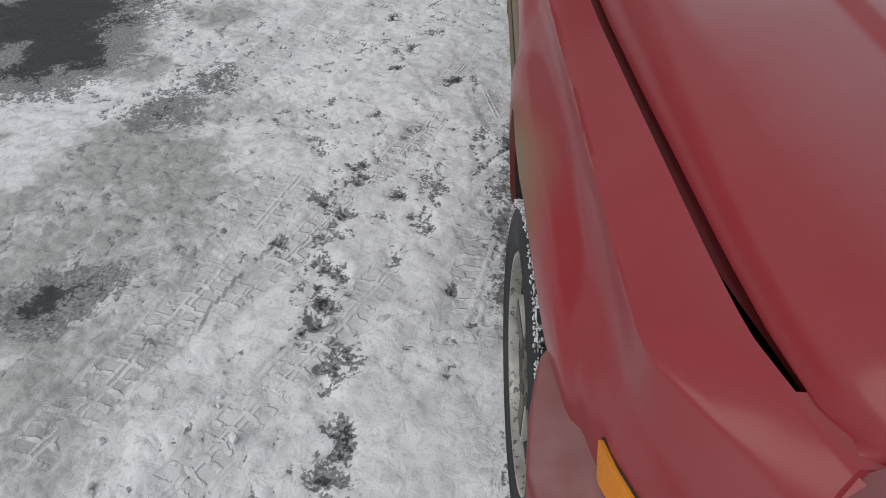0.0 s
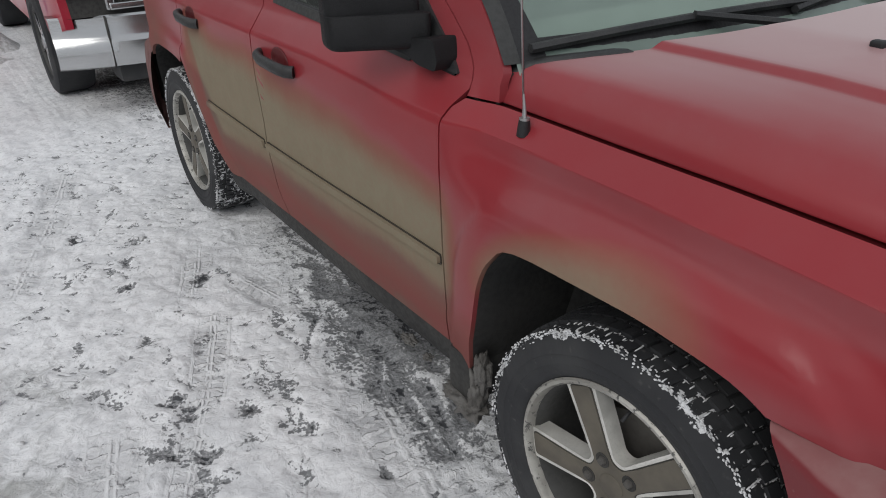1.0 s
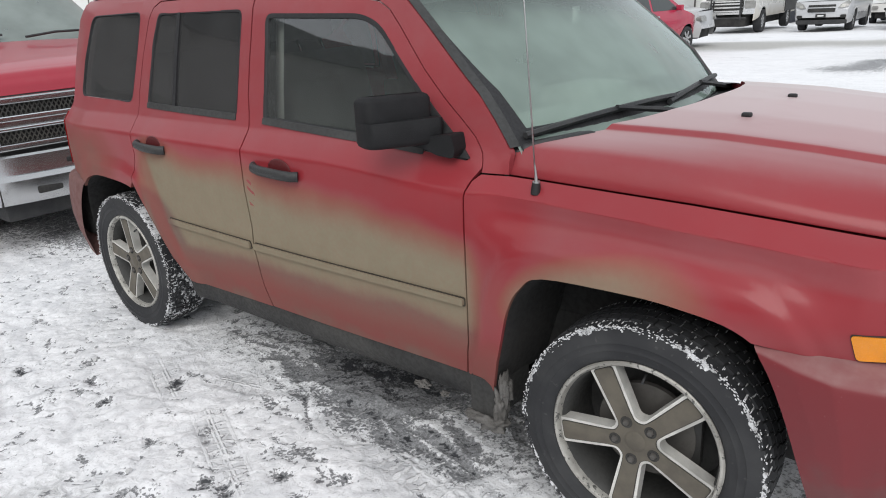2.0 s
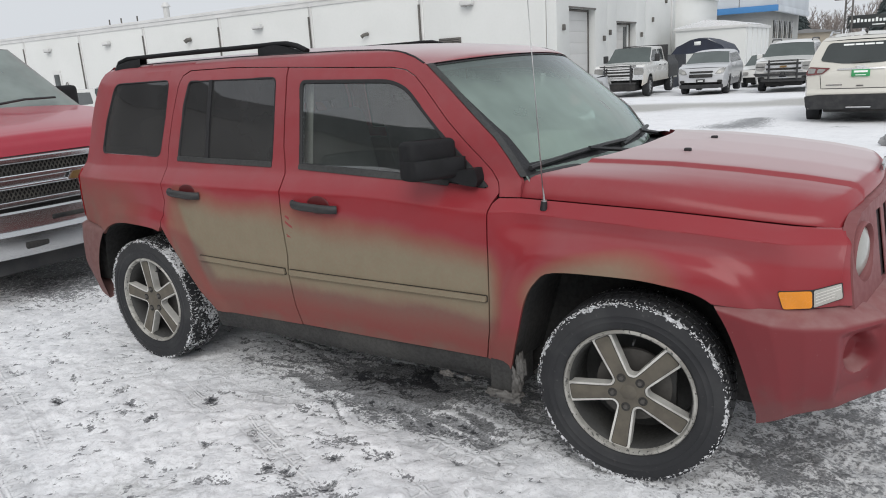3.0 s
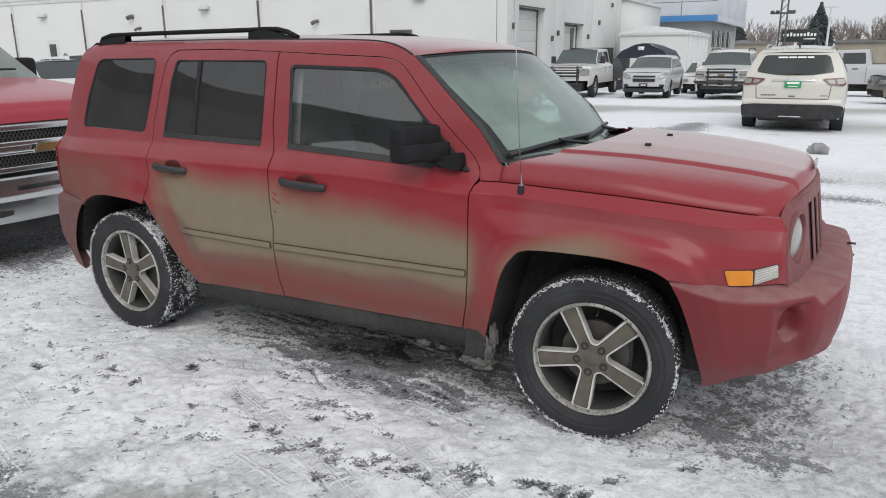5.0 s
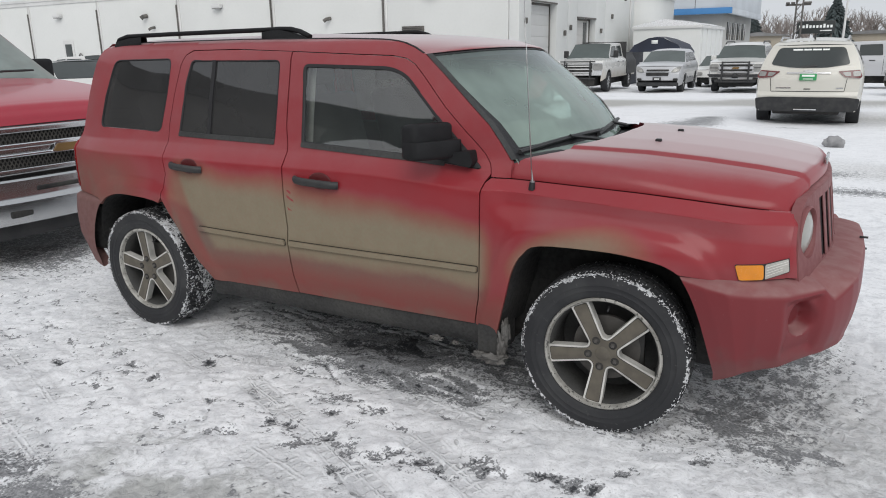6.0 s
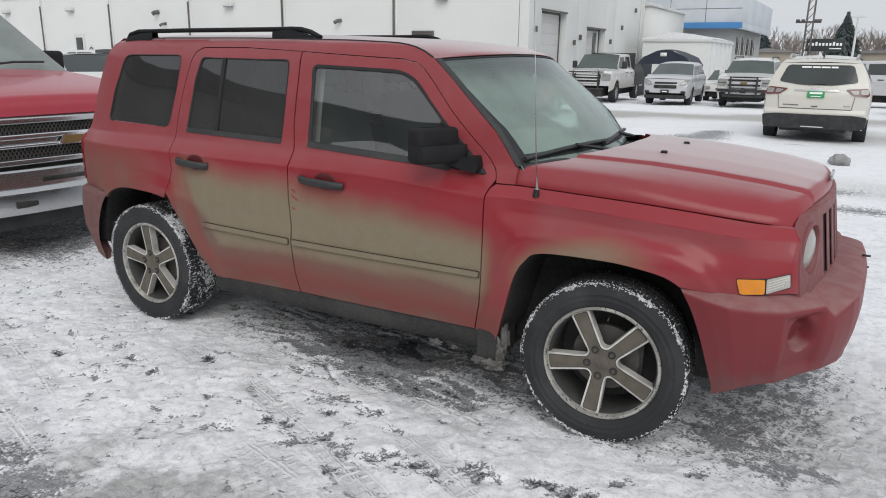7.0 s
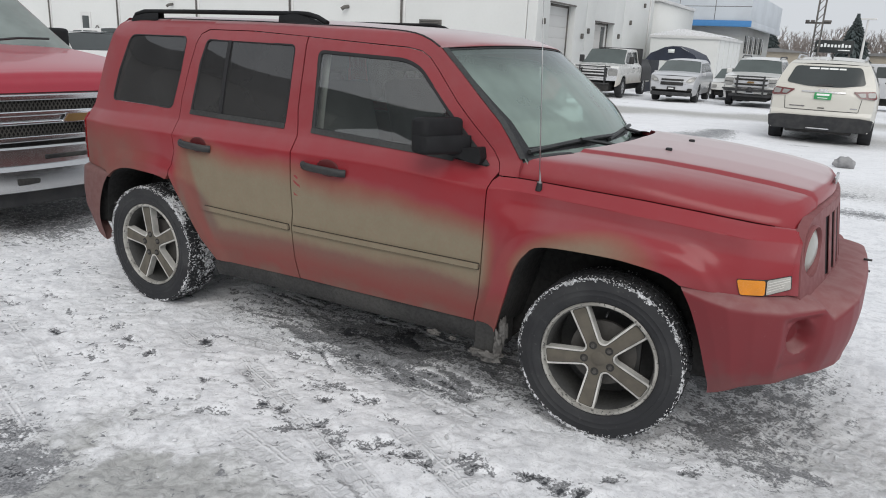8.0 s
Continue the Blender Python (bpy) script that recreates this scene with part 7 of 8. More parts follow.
def front_suv(name, label, paint, m, kind):
    """The parked vehicles that face the lane: 'small' a crossover, 'large' a full-size utility with a push bar."""
    ob = thing(name, label, "car", m)
    if kind == "small":
        path = [(2.34, 0.26, ""), (2.38, 0.48, "front_bumper"), (2.38, 0.72, "fascia"), (2.22, 1.00, "hood"), (1.75, 1.09, "hood"), (1.20, 1.15, "windshield"), (0.32, 1.57, "roof"), (-0.5, 1.65, "roof"), (-1.7, 1.64, "rear_window"), (-2.2, 1.15, "tailgate"), (-2.36, 0.7, "rear_bumper"), (-2.30, 0.35, "")]
        width = [(0.25, 0.86), (0.5, 0.91), (0.85, 0.92), (1.05, 0.90), (1.15, 0.83), (1.58, 0.68), (1.66, 0.55)]
        wheels, r, glass_line = (1.42, -1.43), 0.345, [(0.98, 1.12), (0.32, 1.50), (-1.6, 1.53), (-1.95, 1.18)]
    else:
        path = [(2.56, 0.32, ""), (2.60, 0.52, "front_bumper"), (2.56, 0.80, "fascia"), (2.50, 1.14, "hood"), (1.30, 1.27, "windshield"), (0.62, 1.74, "roof"), (-0.2, 1.84, "roof"), (-2.3, 1.87, "rear_window"), (-2.52, 1.25, "tailgate"), (-2.58, 0.7, "rear_bumper"), (-2.50, 0.4, "")]
        width = [(0.3, 0.95), (0.55, 1.01), (1.0, 1.02), (1.20, 0.99), (1.28, 0.90), (1.74, 0.76), (1.90, 0.62)]
        wheels, r, glass_line = (1.52, -1.43), 0.39, [(1.10, 1.25), (0.56, 1.70), (-2.0, 1.74), (-2.2, 1.28)]
    sh = Shell(ob, paint, path, width, wheels, r, (0.45, 0.4), (0.55, 0.4), 0.10)
    sh.strips({"windshield": M["farshield"], "rear_window": M["farglass"], "front_bumper": paint})
    sh.hull(1.1, 0.32)
    for x0, x1 in ((0, 0.36), (0.38, 0.70), (0.72, 1.0)):
        (ax, az), (bx, bz), (cx, cz), (dx, dz) = glass_line
        lo, hi = (ax + (dx - ax) * x0, az + (dz - az) * x0), (ax + (dx - ax) * x1, az + (dz - az) * x1)
        a, b = (bx + (cx - bx) * x0, bz + (cz - bz) * x0), (bx + (cx - bx) * x1, bz + (cz - bz) * x1)
        sh.side("side_window", rounded([lo, a, b, hi], 0.03, 2), M["farglass"], 0.004, 0.01)
    F = sh.front
    zt = 0.74 if kind == "small" else 0.84
    if kind == "small":
        for z0, z1 in ((0.83, 0.895), (0.655, 0.775)):
            sh.face("grille_opening", -0.43, 0.43, z0, z1, M["well"], 2.40, 0.025, 0.1, 0.015, label="dark grille opening")
        sh.face("grille_bar", -0.45, 0.45, 0.787, 0.818, M["dull_chrome"], 2.41, 0.035, 0.1, 0.01)
        for s in (-1, 1):
            shape = rounded([(s * 0.50, 0.79), (s * 0.66, 0.775), (s * 0.82, 0.83), (s * 0.875, 1.00), (s * 0.80, 1.02), (s * 0.60, 0.92)], 0.025, 3)
            lamp = part("headlight", panel_bm([shape], lambda u, v: (sh.skin(u, v, 1) + 0.035, u, v), 0.10, (-0.2, 0, 0)), M["lens"], ob, "large swept-back clear headlight")
            part("lamp_bowl", panel_bm([rounded([(s * 0.58, 0.805), (s * 0.70, 0.80), (s * 0.73, 0.88), (s * 0.62, 0.89)], 0.02, 3)], lambda u, v: (sh.skin(u, v, 1) + 0.042, u, v), 0.10, (-0.05, 0, 0)), M["headlamp"], lamp)
            sh.face("fog_lamp", s * 0.60, s * 0.78, 0.46, 0.56, M["well"], 2.33, 0.03, 0.1, 0.03)
        sh.face("lower_intake", -0.80, 0.80, 0.26, 0.40, M["black"], 2.40, 0.02, 0.1, 0.02)
        plate_bars(sh, 2.46, -0.16, 0.16, 0.47, 0.60, M["black"], [(0.35, 0.3, 0.2, 0.8)], label="dark dealer plate with pale bars")
        mirror_pair(sh, 0.95, 1.02, 0.86, paint)
    else:
        for z0, z1 in ((1.00, 1.06), (0.82, 0.88)):
            sh.face("grille_opening", -0.58, 0.58, z0, z1, M["well"], 2.62, 0.03, 0.1, 0.015, label="dark grille opening")
        for z0, z1 in ((0.895, 0.985), (1.07, 1.10), (0.77, 0.81)):
            sh.face("grille_bar", -0.64, 0.64, z0, z1, M["silver_paint"], 2.63, 0.04, 0.1, 0.012, label="chrome grille bar")
        bow = rounded([(-0.13, -0.02), (-0.09, 0.035), (0.13, 0.035), (0.10, -0.035), (-0.10, -0.035)], 0.004, 2)
        part("badge", slab(bow, lambda u, v, w: (2.70 + w, u, 0.935 + v), 0.015), M["gold"], ob)
        for s in (-1, 1):
            lamp = sh.face("headlight", s * 0.62, s * 0.95, 0.82, 1.08, M["lens"], 2.50, 0.05, 0.3, 0.04, label="clear double headlight")
            sh.face("lamp_bar", s * 0.64, s * 0.94, 0.93, 0.955, M["black"], 2.5, 0.06, 0.02, 0.004, lamp)
            sh.face("fog_lamp", s * 0.62, s * 0.86, 0.50, 0.58, M["well"], 2.60, 0.03, 0.1, 0.02)
        sh.face("lower_intake", -0.75, 0.75, 0.40, 0.50, M["black"], 2.64, 0.03, 0.1, 0.02)
        sh.face("bumper_band", -0.95, 0.95, 0.60, 0.69, M["black"], 2.56, 0.10, 0.1, 0.03)
        plate_bars(sh, 2.70, -0.16, 0.16, 0.52, 0.65, M["plate_white"], [(0.3, 0.4, 0.15, 0.85)])
        mirror_pair(sh, 1.0, 1.20, 0.96, paint, (0.12, 0.20, 0.18))
        guard = tagged(new("push_bar"), "black steel push bar over the grille")
        guard.parent = ob
        for s in (-1, 1):
            part("guard_post", box((2.74, s * 0.47 - 0.035, 0.42), (2.80, s * 0.47 + 0.035, 1.18), 0.02), M["black"], guard)
        for z in (0.44, 0.72, 1.14):
            part("guard_bar", tube([(2.77, -0.48, z), (2.80, 0, z), (2.77, 0.48, z)], 0.022, 8), M["black"], guard)
        part("siren_box", box((2.76, -0.07, 0.62), (2.84, 0.07, 0.76), 0.03, 3), M["black"], guard)
        for s in (-1, 1):
            part("guard_wing", tube([(2.76, s * 0.48, 0.68), (2.68, s * 0.80, 0.68), (2.50, s * 1.0, 0.68)], 0.035, 8), M["black"], guard)
            part("roof_rail", tube([(0.5, s * 0.70, 1.83), (0.3, s * 0.70, 1.90), (-2.0, s * 0.70, 1.92), (-2.2, s * 0.70, 1.86)], 0.025, 8), M["black"], ob)
    part("wiper", tube([(F - 1.2 + 0.1, -0.5, zt + 0.36), (F - 1.2, 0.3, zt + 0.38)], 0.012, 6), M["black"], ob)
    wheels_on(sh, M["dull_chrome"], sh.half(0, 0.4) - 0.13, 5, 0.24)
    return sh


def far_pickup(name, label, paint, m, guard, bed):
    ob = thing(name, label, "truck", m)
    path = [(2.95, 0.45, ""), (2.98, 0.68, "front_bumper"), (2.92, 1.16, "hood_lip"), (2.75, 1.25, "hood"), (1.62, 1.32, "windshield"), (0.85, 1.90, "roof"), (-0.95, 1.94, "rear_window"), (-1.10, 1.36, "bed_cover"), (-2.95, 1.36, "tailgate"), (-3.0, 0.70, "rear_bumper"), (-2.95, 0.55, "")]
    width = [(0.4, 0.96), (0.6, 1.01), (1.1, 1.02), (1.28, 0.98), (1.36, 0.86), (1.9, 0.76), (2.0, 0.66)]
    sh = Shell(ob, paint, path, width, (1.95, -1.80), 0.40, (0.35, 0.2), (0.4, 0.3), 0.07)
    sh.strips({"windshield": M["farshield"], "rear_window": M["farglass"], "front_bumper": M["chrome"], "rear_bumper": M["dull_chrome"], "bed_cover": M["black"]})
    sh.hull(1.3, 0.55, 1.25)
    sh.side("side_window", rounded([(1.32, 1.38), (0.80, 1.80), (0.12, 1.82), (0.10, 1.38)], 0.04, 2), M["farglass"], 0.004, 0.01)
    sh.side("side_window", rounded([(0.0, 1.38), (0.0, 1.82), (-0.82, 1.84), (-0.88, 1.38)], 0.04, 2), M["farglass"], 0.004, 0.01)
    sh.side("door_handle", rounded([(-0.62, 1.16), (-0.40, 1.16), (-0.40, 1.20), (-0.62, 1.20)], 0.01, 2), M["black"], 0.02, 0.02)
    sh.side("door_handle", rounded([(0.28, 1.16), (0.50, 1.16), (0.50, 1.20), (0.28, 1.20)], 0.01, 2), M["black"], 0.02, 0.02)
    sh.side("door_seam", [(-0.93, 0.62), (-0.93, 1.34), (-0.915, 1.34), (-0.915, 0.62)], M["seal"], 0.003, 0.01)
    for z in (0.77, 0.90, 1.02, 1.11):
        sh.face("grille_bar", -0.57, 0.57, z, z + 0.05, M["chrome"], 3.0, 0.05, 0.1, 0.01)
    sh.face("grille_opening", -0.58, 0.58, 0.76, 1.15, M["well"], 3.0, 0.02, 0.1, 0.02)
    for s in (-1, 1):
        sh.face("headlight", s * 0.62, s * 0.98, 0.88, 1.14, M["lens"], 2.90, 0.06, 0.3, 0.03)
        sh.face("tail_lamp", s * 0.84, s * 1.0, 0.80, 1.25, M["tail"], -2.97, 0.03, 0.1, 0.02)
    if guard:
        g = tagged(new("grille_guard"), "black steel grille guard")
        g.parent = ob
        for y in (-0.52, 0.52):
            part("guard_post", box((3.12, y - 0.03, 0.50), (3.17, y + 0.03, 1.26), 0.015), M["black"], g)
        for z in (0.56, 1.22):
            part("guard_bar", tube([(3.10, -0.72, z), (3.17, -0.45, z), (3.17, 0.45, z), (3.10, 0.72, z)], 0.025, 8), M["black"], g)
    if bed:
        sh.side("bed_side", [(-1.12, 0.62), (-1.12, 1.55), (-3.1, 1.55), (-3.1, 0.62)], M["black"], 0.03, 0.1)
        part("headboard", box((-1.18, -0.98, 1.0), (-1.10, 0.98, 2.0), 0.02), M["black"], ob, "black flatbed headboard")
    mirror_pair(sh, 1.15, 1.34, 0.97, M["black"], (0.10, 0.20, 0.30))
    wheels_on(sh, M["dull_chrome"], 0.89, 8, 0.27)


def small_hatchback():
    ob = thing("hatchback_car", "small rounded red hatchback car on snow", "car", pose(-6.1, 14.3, 0, 0, 0, 84))
    path = [(1.72, 0.28, ""), (1.78, 0.50, "front_bumper"), (1.66, 0.80, "hood"), (0.95, 0.98, "windshield"), (0.25, 1.42, "roof"), (-0.80, 1.49, "roof"), (-1.42, 1.40, "rear_window"), (-1.62, 0.98, "tailgate"), (-1.76, 0.62, "rear_bumper"), (-1.70, 0.30, "")]
    width = [(0.25, 0.74), (0.5, 0.81), (0.8, 0.815), (0.95, 0.79), (1.2, 0.70), (1.42, 0.60), (1.5, 0.50)]
    sh = Shell(ob, M["fiat_red"], path, width, (1.15, -1.15), 0.30, (0.6, 0.6), (0.5, 0.45), 0.10)
    sh.strips({"windshield": M["farshield"], "rear_window": M["farglass"]})
    sh.hull(0.98, 0.28)
    sh.side("side_window", rounded([(0.72, 1.0), (0.22, 1.34), (-0.40, 1.38), (-0.42, 1.0)], 0.04, 3), M["farglass"], 0.004, 0.01)
    sh.side("side_window", rounded([(-0.50, 1.0), (-0.48, 1.38), (-1.02, 1.36), (-1.20, 1.06)], 0.06, 3), M["farglass"], 0.004, 0.01)
    sh.side("door_handle", rounded([(-0.36, 0.86), (-0.20, 0.86), (-0.20, 0.89), (-0.36, 0.89)], 0.01, 2), M["dull_chrome"], 0.02, 0.02)
    for s in (-1, 1):
        sh.face("tail_lamp", s * 0.58, s * 0.70, 0.72, 0.98, M["tail"], -1.66, 0.03, 0.1, 0.03)
        sh.face("headlight", s * 0.45, s * 0.68, 0.62, 0.80, M["lens"], 1.68, 0.03, 0.1, 0.04)
    mirror_pair(sh, 0.62, 0.98, 0.78, M["fiat_red"])
    wheels_on(sh, M["dull_chrome"], 0.70, 7, 0.19)


def far_cars():
    """Cars that show only in part behind the others."""
    for label, paint, m, high in (
            ("white parked car by the long wall", M["white_paint"], pose(-18.2, 9.6, 0, 0, 0, 172), 1.42),
            ("white parked car half hidden behind others", M["white_paint"], pose(-27.5, 17.0, SLOPE(17), 0, 0, 176), 1.66),
            ("dark parked car half hidden behind others", M["dark_paint"], pose(-22.5, 13.4, 0, 0, 0, 178), 1.46),
            ("white parked car seen past the windshield", M["white_paint"], pose(-10.2, 14.6, SLOPE(14.6), 0, 0, 10), 1.75),
            ("silver parked car beside the red hatchback", M["silver_paint"], pose(-8.0, 17.6, SLOPE(17.6), 0, 0, 8), 1.70),
            ("white parked car behind the silver crossover", M["white_paint"], pose(-3.9, 35.0, SLOPE(35), 0, 0, -88), 1.5),
            ("dark grey parked sport utility car", M["dark_paint"], pose(5.3, 26.6, SLOPE(26.6), 0, 0, 197), 1.72)):
        ob = thing("parked_car", label, "car", m)
        k = high / 1.64
        path = [(2.30, 0.28, ""), (2.36, 0.50, "front_bumper"), (2.26, 0.90 * k, "hood"), (1.15, 1.06 * k, "windshield"), (0.35, 1.56 * k, "roof"), (-1.6, 1.60 * k, "rear_window"), (-2.2, 1.12 * k, "tailgate"), (-2.34, 0.6, "rear_bumper"), (-2.28, 0.32, "")]
        width = [(0.25, 0.85), (0.5, 0.90), (0.85 * k, 0.91), (1.06 * k, 0.87), (1.15 * k, 0.82), (1.56 * k, 0.67), (1.66 * k, 0.55)]
        sh = Shell(ob, paint, path, width, (1.40, -1.40), 0.34, (0.5, 0.45), (0.5, 0.4), 0.09)
        sh.strips({"windshield": M["farshield"], "rear_window": M["farglass"]})
        sh.hull(1.0, 0.30)
        for lo, a, b, hi in (((0.95, 1.09), (0.32, 1.48), (-0.30, 1.50), (-0.30, 1.10)), ((-0.38, 1.10), (-0.38, 1.50), (-1.45, 1.50), (-1.85, 1.14))):
            sh.side("side_window", rounded([(x, z * k) for x, z in (lo, a, b, hi)], 0.04, 2), M["farglass"], 0.004, 0.01)
        for x in (-0.20, -1.25):
            sh.side("door_handle", rounded([(x, 0.94 * k), (x + 0.18, 0.94 * k), (x + 0.18, 0.97 * k), (x, 0.97 * k)], 0.01, 2), M["dull_chrome"], 0.02, 0.02)
        for s in (-1, 1):
            sh.face("headlight", s * 0.5, s * 0.84, 0.66 * k, 0.80 * k, M["lens"], 2.2, 0.06, 0.2, 0.03)
            sh.face("tail_lamp", s * 0.62, s * 0.84, 0.80 * k, 0.98 * k, M["tail"], -2.2, 0.05, 0.1, 0.03)
        mirror_pair(sh, 0.92, 1.0 * k, 0.86, paint)
        wheels_on(sh, M["dull_chrome"], 0.79, 5, 0.22)


red_pickup()
rear_view_suv()
front_suv("crossover_car", "silver crossover car facing the lane, dirty sills", M["silver_paint"], pose(-4.98, 28.5, SLOPE(26.3), 0, 0, -87), "small")
front_suv("sport_utility_car", "white sport utility car with black push bar", M["white_paint"], pose(-2.08, 29.1, SLOPE(26.6), 0, 0, -89), "large")
far_pickup("pickup_truck", "dirty white pickup truck with black grille guard", M["dirty_white"], pose(-8.05, 28.5, SLOPE(26.0), 0, 0, -87), True, True)
far_pickup("pickup_truck", "dusty silver crew cab pickup truck", M["silver_paint"], pose(1.98, 33.5, SLOPE(33.5), 0, 0, 178), False, False)
small_hatchback()
far_cars()

# ---- buildings and surroundings ----
M["wall"] = plain("white_precast_wall", (0.68, 0.69, 0.675), 0.85, 0, 0.06, 1.2, 0.1, second=(0.645, 0.655, 0.64))
M["cap"] = plain("white_metal_cap", (0.66, 0.66, 0.65), 0.5, 0.1, 0.12, 3)
M["door_pale"] = plain("pale_painted_door", (0.62, 0.62, 0.61), 0.6, 0, 0.04, 4)
M["door_grey"] = plain("grey_panel_door", (0.56, 0.55, 0.53), 0.6, 0, 0.04, 4)
M["blue_grey"] = plain("blue_grey_metal_panel", (0.55, 0.59, 0.63), 0.5, 0.0, 0.12, 1.5)
M["blue"] = plain("bright_blue_band", (0.06, 0.22, 0.48), 0.5, 0, 0.12, 2)
M["grey_wall"] = plain("grey_stucco", (0.50, 0.50, 0.48), 0.9, 0, 0.12, 2)
M["tarp"] = plain("dark_blue_tarp", (0.025, 0.032, 0.055), 0.6, 0, 0.3, 4, 0.2)
M["sign_black"] = plain("dark_sign_face", (0.025, 0.03, 0.03), 0.5, 0, 0.2, 4)
M["pole"] = plain("weathered_steel", (0.16, 0.15, 0.14), 0.6, 0.4, 0.3, 6)
M["bark"] = plain("winter_bark", (0.27, 0.235, 0.215), 0.95, 0, 0.35, 3, 0.3)
M["needle"] = plain("spruce_needles", (0.085, 0.108, 0.110), 0.85, 0, 0.5, 2, 0.3)
M["tan_wall"] = plain("tan_siding", (0.36, 0.32, 0.26), 0.9, 0, 0.15, 2)
M["dark_roof"] = plain("snow_dusted_shingles", (0.22, 0.22, 0.22), 0.9, 0, 0.3, 2)
M["metal_dark"] = plain("brown_grey_corrugated_metal", (0.24, 0.225, 0.21), 0.7, 0.1, 0.3, 2)
M["roof_edge"] = plain("dark_navy_roof_edge", (0.018, 0.022, 0.032), 0.6, 0.1, 0.3, 2)


def service_building():
    ob = thing("service_building", "long white precast building with flat parapet roof", "building", pose(0, 0, 0))
    y0, x1, h, w = 28.9, -12.0, 5.45, 7.5
    part("core", box((-79.0, y0 + 0.25, 0), (x1 - 0.55, 50.0, h - 0.05)), M["wall"], ob)
    for k in range(9):
        a = x1 - w * k if k else x1
        part("wall_panel", box((a - w + 0.02, y0, 0), (a - 0.02 if k else x1 - 0.53, y0 + 0.22, h - 0.42), 0.015), M["wall"], ob)
        if k:
            part("downpipe", box((a - 0.05, y0 - 0.07, 0.2), (a + 0.05, y0 + 0.005, h - 0.95), 0.01), M["pole"], ob, "dark pipe on a wall joint")
            part("joint_cover", box((a + 0.06, y0 - 0.03, 0.0), (a + 0.24, y0 + 0.004, h - 0.4)), M["cap"], ob)
    part("parapet", box((-79.0, y0 - 0.06, h - 0.42), (x1 + 0.06, y0 + 0.30, h - 0.18), 0.01), M["cap"], ob)
    part("parapet_cap", box((-79.0, y0 - 0.12, h - 0.18), (x1 + 0.12, y0 + 0.36, h), 0.02), M["cap"], ob)
    openings = ((30.4, 33.8, 3.77), (37.0, 40.3, 3.2))
    for k in range(3):
        lo, hi = y0 + 6.6 * k + 0.02, y0 + 6.6 * (k + 1) - 0.02
        if k < 2:
            a, b, z = openings[k]
            bm = box((x1 - 0.50, lo, 0), (x1, a, 6.1), 0.012)
            box((x1 - 0.50, b, 0), (x1, hi, 6.1), 0.012, bm=bm)
            box((x1 - 0.50, a, z), (x1, b, 6.1), bm=bm)
        else:
            bm = box((x1 - 0.50, lo, 0), (x1, hi, 6.1), 0.015)
        part("wall_panel", bm, M["wall"], ob)
    part("parapet_cap", box((x1 - 0.3, y0 + 0.4, 6.1), (x1 + 0.1, y0 + 19.9, 6.3), 0.02), M["cap"], ob)
    # lower wing beyond
    part("wing", box((x1 - 3, 48.9, 0), (x1 + 0.3, 59.6, 5.1)), M["wall"], ob)
    part("wing_cap", box((x1 - 3, 48.75, 5.1), (x1 + 0.4, 59.7, 5.3), 0.02), M["cap"], ob)
    for x, z in ((-46.0, 4.15), (-31.0, 4.15), (-16.6, 4.2), (-53.5, 4.1)):
        lamp = part("wall_light", box((x - 0.35, y0 - 0.32, z), (x + 0.35, y0, z + 0.22), 0.06, 3), M["cap"], ob, "white wall light")
        part("lamp_lens", box((x - 0.28, y0 - 0.30, z - 0.05), (x + 0.28, y0 - 0.05, z), 0.02), M["lens"], lamp)
    for x, z, s in ((-37.2, 3.95, 0.16), (-36.6, 3.25, 0.10), (-22.9, 3.3, 0.12)):
        part("wall_camera", tube([(x, y0, z), (x - 0.1, y0 - 0.25, z - 0.05), (x - 0.2, y0 - 0.35, z - 0.15)], s * 0.8, 8), M["grey_plastic"], ob)
    part("wall_vent", box((-18.4, y0 - 0.05, 2.35), (-17.1, y0 + 0.01, 2.75), 0.02), M["grey_plastic"], ob)
    for k in range(4):
        part("vent_slat", box((-18.3, y0 - 0.075, 2.40 + 0.085 * k), (-17.2, y0 - 0.045, 2.45 + 0.085 * k)), M["pole"], ob)
    for x in (-45.4, -53.0):
        door = part("entry_door", box((x - 0.55, y0 - 0.05, 0), (x + 0.55, y0 + 0.01, 2.65), 0.01), M["door_pale"], ob, "pale entry door with a small window")
        part("door_window", box((x - 0.35, y0 - 0.07, 1.45), (x + 0.35, y0 - 0.04, 2.4), 0.01), M["farglass"], door)
        part("wall_hose", revolve([(0.16, -0.03), (0.20, 0), (0.16, 0.03), (0.13, 0)], 16, "y", (x + 1.2, y0 - 0.06, 1.6)), M["pole"], ob)
    part("roof_vent", tube([(-44.5, 33, h), (-44.5, 33, h + 1.3)], 0.22, 10), M["cap"], ob)
    part("vent_cap", tube([(-44.5, 33, h + 1.25), (-44.5, 33, h + 1.55)], 0.36, 10, taper=0.5), M["cap"], ob)
    for x in (-48, -50, -51.5):
        part("roof_pipe", tube([(x, 33, h), (x, 33, h + 0.9)], 0.06, 6), M["pole"], ob)
    part("roof_unit", box((-90, 40, h), (-58, 47, h + 1.1), 0.05), M["blue_grey"], ob)
    # doors in the side wall
    for (a, b, z), mat in zip(openings, ("door_pale", "door_grey")):
        frame_bm = box((x1 - 0.46, a, 0), (x1 - 0.36, a + 0.10, z))
        box((x1 - 0.46, b - 0.10, 0), (x1 - 0.36, b, z), bm=frame_bm)
        box((x1 - 0.46, a + 0.10, z - 0.12), (x1 - 0.36, b - 0.10, z), bm=frame_bm)
        part("door_frame", frame_bm, M["pole"], ob)
